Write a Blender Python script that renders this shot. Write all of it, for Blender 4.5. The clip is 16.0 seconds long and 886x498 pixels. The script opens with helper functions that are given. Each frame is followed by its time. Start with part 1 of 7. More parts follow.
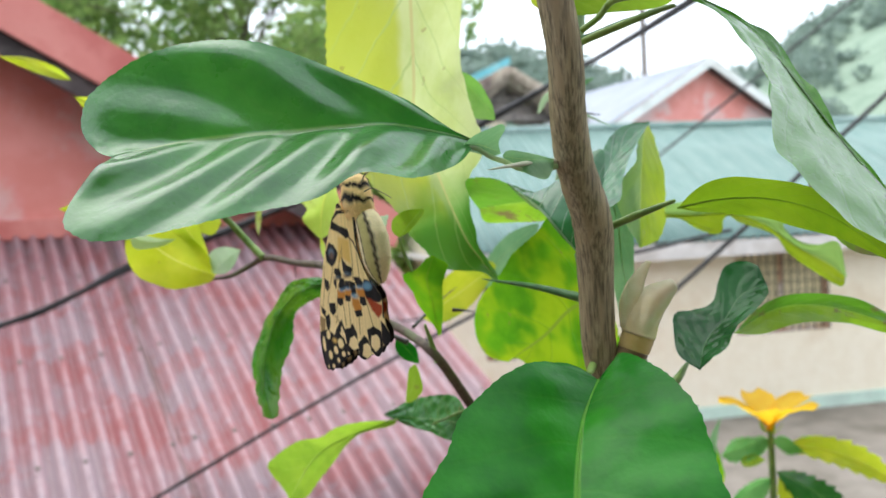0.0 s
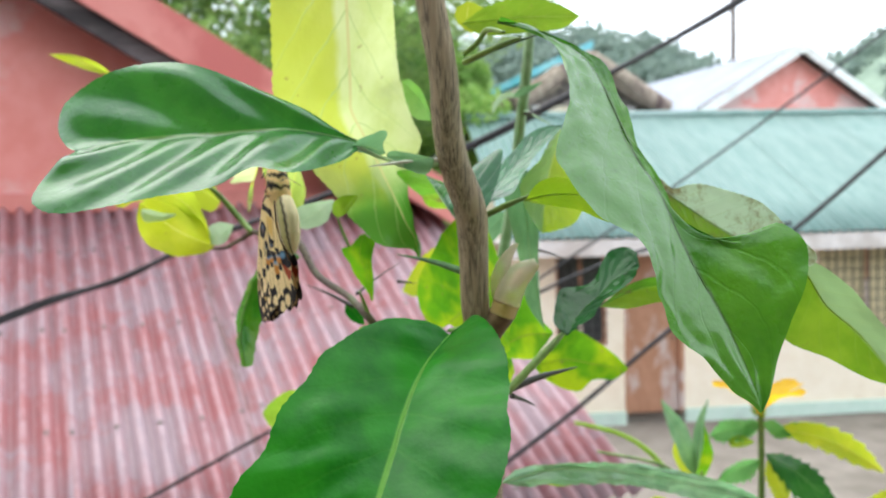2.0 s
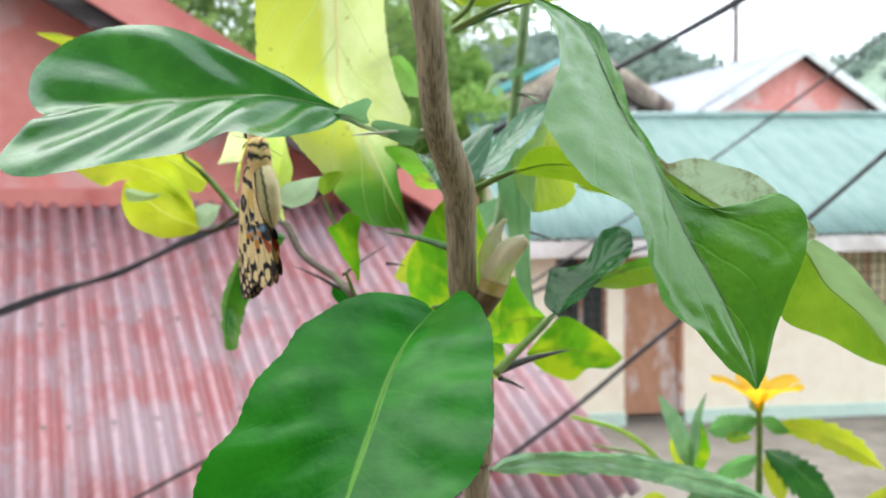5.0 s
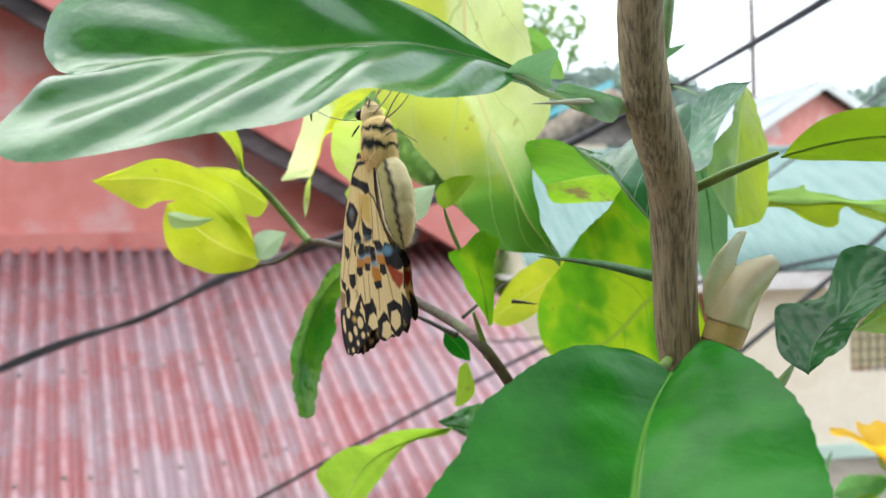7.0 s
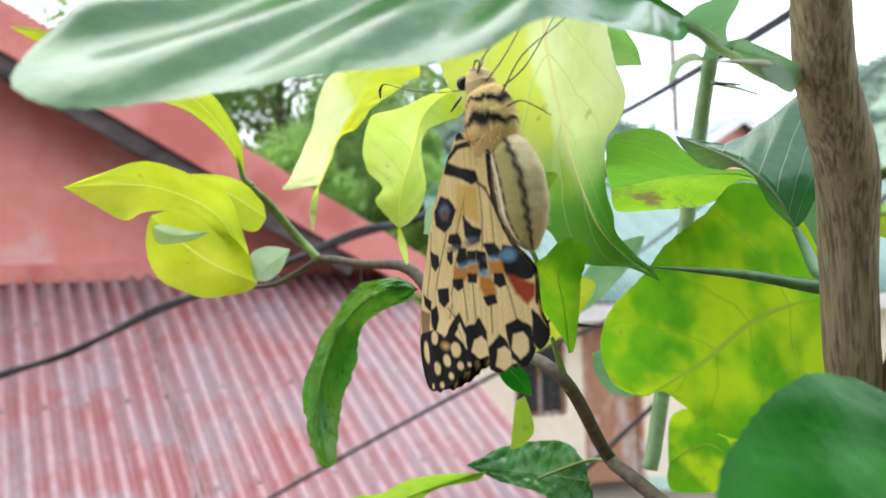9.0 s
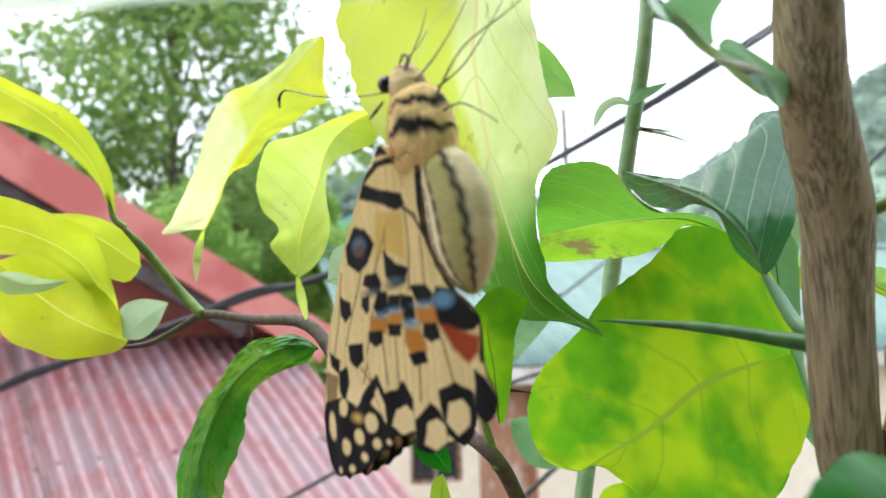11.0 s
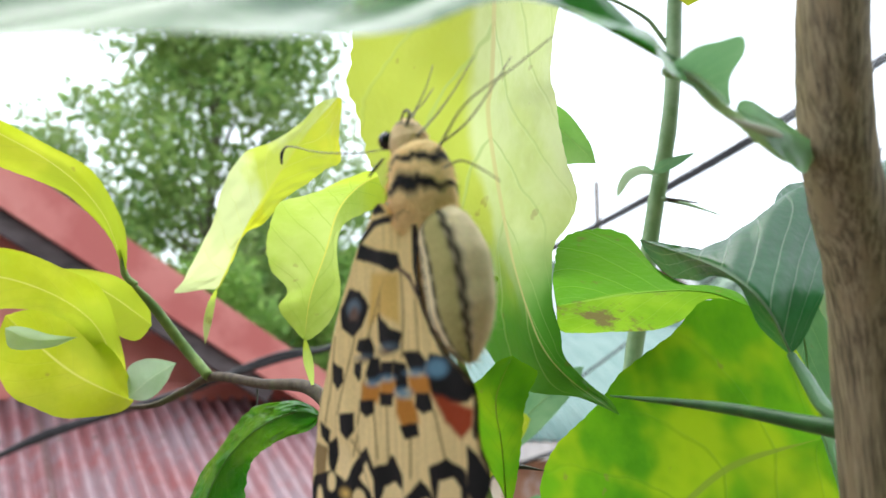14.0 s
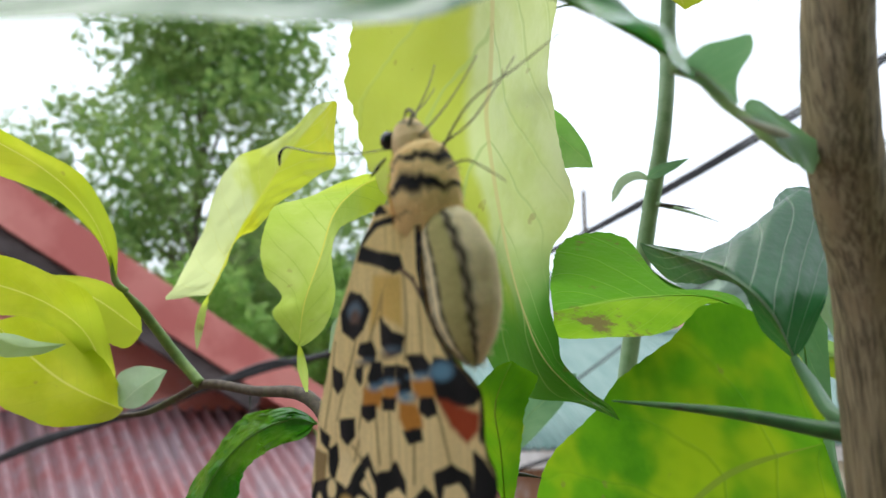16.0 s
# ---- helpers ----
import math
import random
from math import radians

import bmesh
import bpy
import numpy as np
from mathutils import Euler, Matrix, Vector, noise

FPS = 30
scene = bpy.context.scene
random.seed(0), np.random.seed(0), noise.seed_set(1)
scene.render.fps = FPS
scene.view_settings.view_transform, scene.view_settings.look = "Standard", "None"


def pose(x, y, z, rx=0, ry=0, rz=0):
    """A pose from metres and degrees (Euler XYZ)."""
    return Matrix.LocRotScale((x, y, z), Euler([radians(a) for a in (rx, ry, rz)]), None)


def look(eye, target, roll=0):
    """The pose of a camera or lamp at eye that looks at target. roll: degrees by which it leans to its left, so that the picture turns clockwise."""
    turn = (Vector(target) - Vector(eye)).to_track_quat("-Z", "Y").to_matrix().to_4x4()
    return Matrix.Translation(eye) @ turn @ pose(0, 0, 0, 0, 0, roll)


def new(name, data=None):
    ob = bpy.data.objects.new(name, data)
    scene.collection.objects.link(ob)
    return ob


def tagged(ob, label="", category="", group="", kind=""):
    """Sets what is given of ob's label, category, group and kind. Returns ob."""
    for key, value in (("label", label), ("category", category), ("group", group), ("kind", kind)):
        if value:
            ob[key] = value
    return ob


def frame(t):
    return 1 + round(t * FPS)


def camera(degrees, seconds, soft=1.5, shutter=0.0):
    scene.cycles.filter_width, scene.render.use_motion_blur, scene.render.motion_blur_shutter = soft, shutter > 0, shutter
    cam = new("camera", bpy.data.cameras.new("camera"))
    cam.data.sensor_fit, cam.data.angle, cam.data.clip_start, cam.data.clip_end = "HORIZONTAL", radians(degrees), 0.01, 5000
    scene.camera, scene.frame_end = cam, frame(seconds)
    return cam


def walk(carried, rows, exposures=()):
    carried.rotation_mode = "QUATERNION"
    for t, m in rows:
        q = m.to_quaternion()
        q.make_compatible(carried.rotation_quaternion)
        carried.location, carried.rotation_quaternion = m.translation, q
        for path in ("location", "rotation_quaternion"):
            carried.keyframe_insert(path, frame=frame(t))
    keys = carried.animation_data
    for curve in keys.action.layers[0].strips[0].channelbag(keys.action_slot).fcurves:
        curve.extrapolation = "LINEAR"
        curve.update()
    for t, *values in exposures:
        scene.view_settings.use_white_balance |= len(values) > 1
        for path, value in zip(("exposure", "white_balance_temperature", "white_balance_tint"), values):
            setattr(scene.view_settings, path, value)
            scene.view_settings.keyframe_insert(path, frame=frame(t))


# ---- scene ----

cam = camera(56.0, 16.0)
cam.data.dof.use_dof, cam.data.dof.focus_distance, cam.data.dof.aperture_fstop = True, 0.165, 28.0
# seconds, place in metres, turn in degrees
PATH = [
    (0.0, 0.0000, 0.0000, 2.7500, 88.00, 3.00, -0.00),
    (0.5, 0.0161, -0.0248, 2.7520, 88.08, 2.32, -0.03),
    (1.0, 0.0356, -0.0422, 2.7498, 87.20, 1.62, 0.77),
    (1.5, 0.0463, -0.0481, 2.7466, 86.07, 0.57, 3.16),
    (2.0, 0.0529, -0.0472, 2.7490, 87.03, 1.35, 5.38),
    (2.5, 0.0543, -0.0446, 2.7459, 87.10, 1.15, 5.25),
    (3.0, 0.0580, -0.0495, 2.7447, 86.87, 1.04, 5.04),
    (5.5, 0.0545, -0.0278, 2.7378, 87.05, 0.83, 5.50),
    (6.0, 0.0481, 0.0021, 2.7341, 87.28, 1.34, 4.68),
    (6.5, 0.0321, 0.0227, 2.7373, 88.45, 1.19, 5.22),
    (7.0, 0.0110, 0.0368, 2.7358, 89.82, 1.72, 6.72),
    (7.5, -0.0016, 0.0474, 2.7360, 90.78, 1.71, 6.38),
    (8.0, -0.0117, 0.0562, 2.7356, 91.22, 1.73, 4.69),
    (10.5, -0.0290, 0.0934, 2.7291, 94.09, 2.20, -3.15),
    (11.0, -0.0277, 0.0996, 2.7312, 95.90, 1.98, -5.19),
    (11.5, -0.0303, 0.0975, 2.7373, 98.33, 1.73, -4.32),
    (12.0, -0.0322, 0.0947, 2.7400, 99.87, 1.55, -3.80),
    (12.5, -0.0321, 0.0998, 2.7338, 101.07, 1.11, -3.37),
    (13.0, -0.0229, 0.1044, 2.7336, 100.96, 0.28, -4.20),
    (13.5, -0.0250, 0.1070, 2.7291, 100.46, 0.21, -3.69),
    (14.0, -0.0234, 0.1051, 2.7313, 100.66, 0.07, -3.34),
    (14.5, -0.0268, 0.1065, 2.7310, 100.75, 0.11, -3.33),
    (15.0, -0.0253, 0.1065, 2.7313, 100.88, 0.14, -3.64),
    (15.5, -0.0262, 0.1070, 2.7308, 100.96, 0.20, -4.05),
    (16.0, -0.0251, 0.1071, 2.7308, 101.26, 0.27, -4.16),
]
EXPOSURES = [(0.0, 0.22), (1.0, 0.36), (5.5, 0.44), (6.5, 0.44), (7.0, 0.36), (8.0, 0.32), (10.5, 0.44), (11.5, 0.34), (12.5, 0.23), (13.5, 0.28), (14.0, 0.22), (14.5, -0.06), (16.0, -0.19)]
walk(cam, [(t, pose(*p)) for t, *p in PATH], EXPOSURES)

# ---- light: a bright overcast sky and a weak, very wide sun ----
world = bpy.data.worlds.new("overcast_sky")
scene.world = world
world.use_nodes = True
wn, wl = world.node_tree.nodes, world.node_tree.links
sky = wn.new("ShaderNodeTexSky")
sky.sky_type, sky.sun_disc = "NISHITA", False
sky.sun_elevation, sky.sun_rotation = radians(70), radians(-56)
sky.air_density, sky.dust_density = 1.0, 6.0
haze = wn.new("ShaderNodeMix")
haze.data_type = "RGBA"
haze.inputs["Factor"].default_value = 0.86
haze.inputs["B"].default_value = (15.1, 16.3, 18.2, 1)
wl.new(sky.outputs["Color"], haze.inputs["A"])
wl.new(haze.outputs["Result"], wn["Background"].inputs["Color"])
wn["Background"].inputs["Strength"].default_value = 0.12
sun = new("sun", bpy.data.lights.new("sun", "SUN"))
sun.data.energy, sun.data.angle, sun.data.color = 1.5, radians(50), (1.0, 0.99, 0.96)
sun.matrix_world = look((-6, 4, 20), (0, 0, 0))


# ---- materials ----
def shader(name):
    m = bpy.data.materials.new(name)
    m.use_nodes = True
    nt = m.node_tree
    return m, nt, nt.nodes["Principled BSDF"]


def node(nt, kind, **values):
    n = nt.nodes.new("ShaderNode" + kind)
    for key, value in values.items():
        n.inputs[key].default_value = value
    return n


def mixed(nt, factor, a, b, blend="MIX"):
    n = nt.nodes.new("ShaderNodeMix")
    n.data_type, n.blend_type = "RGBA", blend
    for key, value in (("Factor", factor), ("A", a), ("B", b)):
        if hasattr(value, "is_linked"):
            nt.links.new(value, n.inputs[key])
        else:
            n.inputs[key].default_value = value if key == "Factor" else (*value, 1)
    return n.outputs["Result"]


def calc(nt, op, a, b=0.0, c=0.0):
    n = nt.nodes.new("ShaderNodeMath")
    n.operation = op
    for i, value in enumerate((a, b, c)):
        if hasattr(value, "is_linked"):
            nt.links.new(value, n.inputs[i])
        else:
            n.inputs[i].default_value = value
    return n.outputs[0]


def band(nt, value, lo, hi):
    n = node(nt, "MapRange", **{"From Min": lo, "From Max": hi})
    n.interpolation_type = "SMOOTHSTEP"
    nt.links.new(value, n.inputs["Value"])
    return n.outputs["Result"]


def spread(nt, scale, detail=4.0, rough=0.55, stretch=(1, 1, 1), coords="Object", shift=False):
    tc = nt.nodes.new("ShaderNodeTexCoord")
    mp = node(nt, "Mapping", Scale=stretch)
    nz = node(nt, "TexNoise", Scale=scale, Detail=detail, Roughness=rough)
    nt.links.new(tc.outputs[coords], mp.inputs["Vector"])
    out = mp.outputs["Vector"]
    if shift:
        oi = nt.nodes.new("ShaderNodeObjectInfo")
        add = nt.nodes.new("ShaderNodeVectorMath")
        nt.links.new(out, add.inputs[0])
        nt.links.new(calc(nt, "MULTIPLY", oi.outputs["Random"], 37.0), add.inputs[1])
        out = add.outputs["Vector"]
    nt.links.new(out, nz.inputs["Vector"])
    return nz.outputs["Fac"]


def bumped(nt, p, height, strength, distance):
    b = node(nt, "Bump", Strength=strength, Distance=distance)
    nt.links.new(height, b.inputs["Height"])
    nt.links.new(b.outputs["Normal"], p.inputs["Normal"])


def surface(name, a, b, scale, rough=0.7, c=None, big=None, bump=0.3, depth=0.002, metal=0.0, stretch=(1, 1, 1), vary=0.0):
    """Two colours mixed by fine grain, a third by large stains."""
    m, nt, p = shader(name)
    col = mixed(nt, band(nt, spread(nt, scale, 6, 0.6, stretch), 0.35, 0.65), a, b)
    if c:
        col = mixed(nt, band(nt, spread(nt, big, 5, 0.6, stretch), 0.5, 0.64), col, c)
    if vary:
        oi = nt.nodes.new("ShaderNodeObjectInfo")
        hsv = nt.nodes.new("ShaderNodeHueSaturation")
        nt.links.new(calc(nt, "MULTIPLY_ADD", oi.outputs["Random"], vary, 1 - vary / 2), hsv.inputs["Value"])
        nt.links.new(col, hsv.inputs["Color"])
        col = hsv.outputs["Color"]
    nt.links.new(col, p.inputs["Base Color"])
    p.inputs["Roughness"].default_value, p.inputs["Metallic"].default_value = rough, metal
    bumped(nt, p, spread(nt, scale * 2, 5, 0.6, stretch), bump, depth)
    return m


def leaf_paint(name, dark, light, under=0.5, rough=0.3, vein=(0.3, 0.42, 0.08), gloss=0.2, wear=0.0, lines=0.5, half=None, half_at=0.0, rib_colour=None, spots=0.4, tip=None, tip_at=0.7, patch=None, coat=0.13, right_gloss=1.0):
    """Leaf skin over light that comes through the blade; veins follow the blade's own map (along, across)."""
    m, nt, p = shader(name)
    uv = nt.nodes.new("ShaderNodeUVMap")
    uv.uv_map = "blade"
    xy = nt.nodes.new("ShaderNodeSeparateXYZ")
    nt.links.new(uv.outputs["UV"], xy.inputs[0])
    along, across = xy.outputs["X"], calc(nt, "ABSOLUTE", xy.outputs["Y"])
    col = mixed(nt, band(nt, spread(nt, 55, 4), 0.36, 0.66), dark, light)
    col = mixed(nt, calc(nt, "MULTIPLY", band(nt, spread(nt, 420, 3), 0.45, 0.7), 0.22), col, light)
    shade = nt.nodes.new("ShaderNodeHueSaturation")
    shade.inputs["Value"].default_value = 0.68
    nt.links.new(col, shade.inputs["Color"])
    col = mixed(nt, calc(nt, "MULTIPLY", band(nt, spread(nt, 26, 5, 0.6), 0.48, 0.66), 0.5), col, shade.outputs["Color"])
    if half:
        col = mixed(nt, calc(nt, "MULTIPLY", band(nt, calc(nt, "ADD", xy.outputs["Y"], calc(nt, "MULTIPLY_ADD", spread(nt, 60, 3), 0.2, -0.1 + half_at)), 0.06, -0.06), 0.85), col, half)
    if patch:
        col = mixed(nt, calc(nt, "MULTIPLY", band(nt, spread(nt, 44, 3, 0.5, shift=True), 0.44, 0.6), 0.85), col, patch)
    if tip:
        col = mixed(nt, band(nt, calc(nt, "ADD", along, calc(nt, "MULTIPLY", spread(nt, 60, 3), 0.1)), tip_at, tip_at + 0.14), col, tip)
    col = mixed(nt, calc(nt, "MULTIPLY", band(nt, spread(nt, 210, 2, 0.5), 0.7, 0.76), spots), col, (0.2, 0.13, 0.05))
    # side veins, bent towards the tip, with a slight wander
    uv2 = nt.nodes.new("ShaderNodeUVMap")
    uv2.uv_map = "lanes"
    xy2 = nt.nodes.new("ShaderNodeSeparateXYZ")
    nt.links.new(uv2.outputs["UV"], xy2.inputs[0])
    lane = calc(nt, "FRACT", calc(nt, "ADD", xy2.outputs["X"], calc(nt, "MULTIPLY", spread(nt, 90, 2), 0.35)))
    line = band(nt, calc(nt, "ABSOLUTE", calc(nt, "SUBTRACT", lane, 0.5)), 0.055, 0.008)
    rib = band(nt, across, 0.035, 0.012)
    thin = calc(nt, "MULTIPLY", line, calc(nt, "SUBTRACT", lines, calc(nt, "MULTIPLY", across, lines * 0.8)))
    col = mixed(nt, thin, col, vein)
    col = mixed(nt, calc(nt, "MULTIPLY", rib, 0.85), col, rib_colour or vein)
    if wear:
        dead = calc(nt, "MULTIPLY", band(nt, spread(nt, 70, 5, 0.7), 0.6 - wear * 0.12, 0.66), 1.0)
        col = mixed(nt, dead, col, (0.14, 0.12, 0.04))
    nt.links.new(col, p.inputs["Base Color"])
    nt.links.new(calc(nt, "MULTIPLY_ADD", spread(nt, 130, 4), 0.3, rough - 0.12), p.inputs["Roughness"])
    p.inputs["Specular IOR Level"].default_value = gloss * 0.6
    p.inputs["Coat Weight"].default_value, p.inputs["Coat Roughness"].default_value, p.inputs["Coat IOR"].default_value = gloss, coat, 1.5 + 0.3 * gloss
    # coat cut on the right half to keep the sky sheen on the left
    if right_gloss < 1:
        left_side = band(nt, xy.outputs["Y"], 0.03, -0.03)
        nt.links.new(calc(nt, "MULTIPLY_ADD", left_side, gloss * (1 - right_gloss), gloss * right_gloss), p.inputs["Coat Weight"])
    height = calc(nt, "ADD", calc(nt, "MULTIPLY", spread(nt, 900, 2), 0.35), calc(nt, "MULTIPLY", line, -0.8 * min(1.0, lines * 3)))
    height = calc(nt, "ADD", height, calc(nt, "MULTIPLY", spread(nt, 230, 2), 1.5))
    bumped(nt, p, height, 0.5, 0.0005)
    tr = nt.nodes.new("ShaderNodeBsdfTranslucent")
    bright = nt.nodes.new("ShaderNodeHueSaturation")
    bright.inputs["Saturation"].default_value, bright.inputs["Value"].default_value = 1.0, 1.6
    nt.links.new(col, bright.inputs["Color"])
    nt.links.new(bright.outputs["Color"], tr.inputs["Color"])
    mx = nt.nodes.new("ShaderNodeMixShader")
    mx.inputs["Fac"].default_value = under
    nt.links.new(p.outputs[0], mx.inputs[1])
    nt.links.new(tr.outputs[0], mx.inputs[2])
    nt.links.new(mx.outputs[0], nt.nodes["Material Output"].inputs["Surface"])
    return m


leaf_glossy = leaf_paint("leaf_glossy", (0.018, 0.17, 0.016), (0.045, 0.26, 0.028), 0.34, 0.28, (0.16, 0.36, 0.07), 0.74, lines=0.06, spots=0.0, coat=0.19)
leaf_dark = leaf_paint("leaf_dark", (0.018, 0.13, 0.018), (0.045, 0.21, 0.032), 0.25, 0.26, (0.14, 0.3, 0.08), 0.4, lines=0.6)
leaf_deep = leaf_paint("leaf_deep", (0.003, 0.055, 0.008), (0.008, 0.095, 0.012), 0.2, 0.36, (0.04, 0.14, 0.03), 0.2, lines=0.05, spots=0.0, coat=0.1)
leaf_olive = leaf_paint("leaf_olive", (0.17, 0.29, 0.008), (0.24, 0.36, 0.012), 0.5, 0.36, (0.2, 0.32, 0.03), 0.3, lines=0.2, spots=0.1)
# half: pale sheen of the upper strip put into the colour
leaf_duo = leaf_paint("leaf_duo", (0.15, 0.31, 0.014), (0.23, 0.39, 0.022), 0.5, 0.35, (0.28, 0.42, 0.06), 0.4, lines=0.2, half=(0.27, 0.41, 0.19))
leaf_curled = leaf_paint("leaf_curled", (0.025, 0.19, 0.006), (0.065, 0.29, 0.014), 0.35, 0.28, (0.12, 0.3, 0.05), 0.35, lines=0.3, spots=0.2, patch=(0.14, 0.32, 0.02))
leaf_mid = leaf_paint("leaf_mid", (0.1, 0.33, 0.08), (0.16, 0.42, 0.12), 0.6, 0.35, (0.2, 0.42, 0.1), 0.3, lines=0.25)
leaf_soft = leaf_paint("leaf_soft", (0.15, 0.35, 0.05), (0.22, 0.43, 0.08), 0.62, 0.35, (0.24, 0.42, 0.08), 0.3, lines=0.25, spots=0.0)
leaf_ash = leaf_paint("leaf_ash", (0.3, 0.44, 0.24), (0.4, 0.52, 0.34), 0.5, 0.4, (0.45, 0.55, 0.35), 0.4, lines=0.2, spots=0.0)
leaf_green = leaf_paint("leaf_green", (0.009, 0.155, 0.008), (0.022, 0.25, 0.011), 0.32, 0.34, (0.14, 0.4, 0.04), 0.22, lines=0.05, spots=0.0, coat=0.24)
# lighter, shinier left half: sky sheen of the upturned blade put into the paint
leaf_half_sheen = leaf_paint("leaf_half_sheen", (0.04, 0.19, 0.008), (0.085, 0.28, 0.016), 0.4, 0.26, (0.08, 0.24, 0.03), 0.78, lines=0.12, spots=0.0, half=(0.08, 0.27, 0.025), rib_colour=(0.05, 0.14, 0.015), coat=0.18, right_gloss=0.35)
# vein colour holds the veins' shadows, patch colour the light passing through
leaf_bright = leaf_paint("leaf_bright", (0.07, 0.24, 0.008), (0.13, 0.34, 0.01), 0.6, 0.4, (0.07, 0.2, 0.012), lines=0.3, rib_colour=(0.2, 0.28, 0.03), patch=(0.33, 0.46, 0.012))
leaf_lime = leaf_paint("leaf_lime", (0.2, 0.36, 0.025), (0.28, 0.44, 0.035), 0.5, 0.42, (0.36, 0.5, 0.1), lines=0.3)
leaf_yellow = leaf_paint("leaf_yellow", (0.41, 0.49, 0.02), (0.51, 0.56, 0.045), 0.55, 0.42, (0.38, 0.45, 0.05), lines=0.3, rib_colour=(0.58, 0.6, 0.14), patch=(0.36, 0.46, 0.03))
# half and tip put light into the colour: yellower left side, shaded lower end
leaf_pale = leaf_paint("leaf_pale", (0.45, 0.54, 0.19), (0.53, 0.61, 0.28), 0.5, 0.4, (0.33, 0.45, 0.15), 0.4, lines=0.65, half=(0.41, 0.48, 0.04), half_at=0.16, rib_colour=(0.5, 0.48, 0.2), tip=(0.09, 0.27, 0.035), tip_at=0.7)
# half: whiteness of the sky-facing blade put into the colour
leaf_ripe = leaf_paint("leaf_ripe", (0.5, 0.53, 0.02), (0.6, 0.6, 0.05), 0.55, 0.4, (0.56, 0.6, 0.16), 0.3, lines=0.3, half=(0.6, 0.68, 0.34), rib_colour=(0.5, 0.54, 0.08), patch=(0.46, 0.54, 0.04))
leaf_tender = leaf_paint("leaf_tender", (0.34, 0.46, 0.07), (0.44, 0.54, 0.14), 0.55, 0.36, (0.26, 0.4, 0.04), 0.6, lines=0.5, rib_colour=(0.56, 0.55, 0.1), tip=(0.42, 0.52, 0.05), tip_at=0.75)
leaf_sage = leaf_paint("leaf_sage", (0.14, 0.32, 0.14), (0.22, 0.42, 0.2), 0.4, 0.32, (0.3, 0.48, 0.2), 0.5, lines=0.35)
leaf_sage_deep = leaf_paint("leaf_sage_deep", (0.005, 0.085, 0.02), (0.014, 0.14, 0.036), 0.2, 0.3, (0.16, 0.32, 0.17), 0.32, lines=0.6, spots=0.0)
leaf_streaked = leaf_paint("leaf_streaked", (0.012, 0.13, 0.03), (0.03, 0.2, 0.055), 0.26, 0.3, (0.3, 0.46, 0.3), 0.55, lines=0.8, spots=0.0, coat=0.2)
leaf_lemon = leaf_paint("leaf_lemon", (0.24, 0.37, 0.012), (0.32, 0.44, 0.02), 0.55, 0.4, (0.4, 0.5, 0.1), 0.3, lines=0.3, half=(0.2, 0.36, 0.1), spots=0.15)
# wear draws brown marks; half puts the upper face's sheen into the colour
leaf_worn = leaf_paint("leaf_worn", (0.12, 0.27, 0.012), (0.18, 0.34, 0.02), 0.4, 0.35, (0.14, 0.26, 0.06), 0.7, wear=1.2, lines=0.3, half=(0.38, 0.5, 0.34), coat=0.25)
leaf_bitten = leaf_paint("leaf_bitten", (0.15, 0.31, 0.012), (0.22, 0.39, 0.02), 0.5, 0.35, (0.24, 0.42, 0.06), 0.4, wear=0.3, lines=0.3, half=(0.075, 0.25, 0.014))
bark = surface("bark", (0.5, 0.41, 0.26), (0.17, 0.135, 0.085), 1700, 0.75, (0.44, 0.345, 0.21), 520, 1.0, 0.0006, stretch=(1, 1, 0.05))
twig_bark = surface("twig_bark", (0.15, 0.115, 0.085), (0.085, 0.062, 0.05), 500, 0.7, (0.13, 0.14, 0.07), 70, 0.5, 0.0003)
shoot_green = surface("shoot_green", (0.16, 0.28, 0.06), (0.22, 0.34, 0.08), 300, 0.45, (0.12, 0.22, 0.05), 60, 0.3, 0.0002)
thorn_green = surface("thorn_green", (0.03, 0.12, 0.03), (0.05, 0.17, 0.04), 300, 0.4, (0.05, 0.06, 0.03), 90, 0.2, 0.0002)
thorn_dark = surface("thorn_dark", (0.028, 0.03, 0.02), (0.05, 0.05, 0.03), 300, 0.4, (0.05, 0.03, 0.02), 90, 0.2, 0.0002)
thorn_pale = surface("thorn_pale", (0.5, 0.52, 0.38), (0.58, 0.6, 0.46), 300, 0.45, (0.26, 0.32, 0.2), 90, 0.2, 0.0002)
stem_green = surface("stem_green", (0.22, 0.38, 0.18), (0.3, 0.46, 0.24), 260, 0.4, (0.16, 0.3, 0.12), 50, 0.3, 0.0002)
roof_red, nt, p = shader("roof_red")
col = mixed(nt, band(nt, spread(nt, 7.0, 5, 0.6, (1, 0.35, 1), shift=True), 0.4, 0.6), (0.36, 0.265, 0.285), (0.37, 0.175, 0.185))
col = mixed(nt, calc(nt, "MULTIPLY", band(nt, spread(nt, 2.6, 6, 0.7, (0.7, 1.5, 1), shift=True), 0.5, 0.57), 0.62), col, (0.37, 0.095, 0.09))
col = mixed(nt, calc(nt, "MULTIPLY", band(nt, spread(nt, 26, 4, 0.7, (1, 0.08, 1), shift=True), 0.55, 0.7), 0.5), col, (0.34, 0.31, 0.345))
col = mixed(nt, band(nt, spread(nt, 9, 6, 0.75, (1.6, 0.5, 1), shift=True), 0.645, 0.7), col, (0.2, 0.075, 0.045))
col = mixed(nt, calc(nt, "MULTIPLY", band(nt, spread(nt, 52, 4, 0.65, (1, 0.035, 1), shift=True), 0.56, 0.68), 0.55), col, (0.2, 0.125, 0.135))
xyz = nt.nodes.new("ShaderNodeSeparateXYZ")
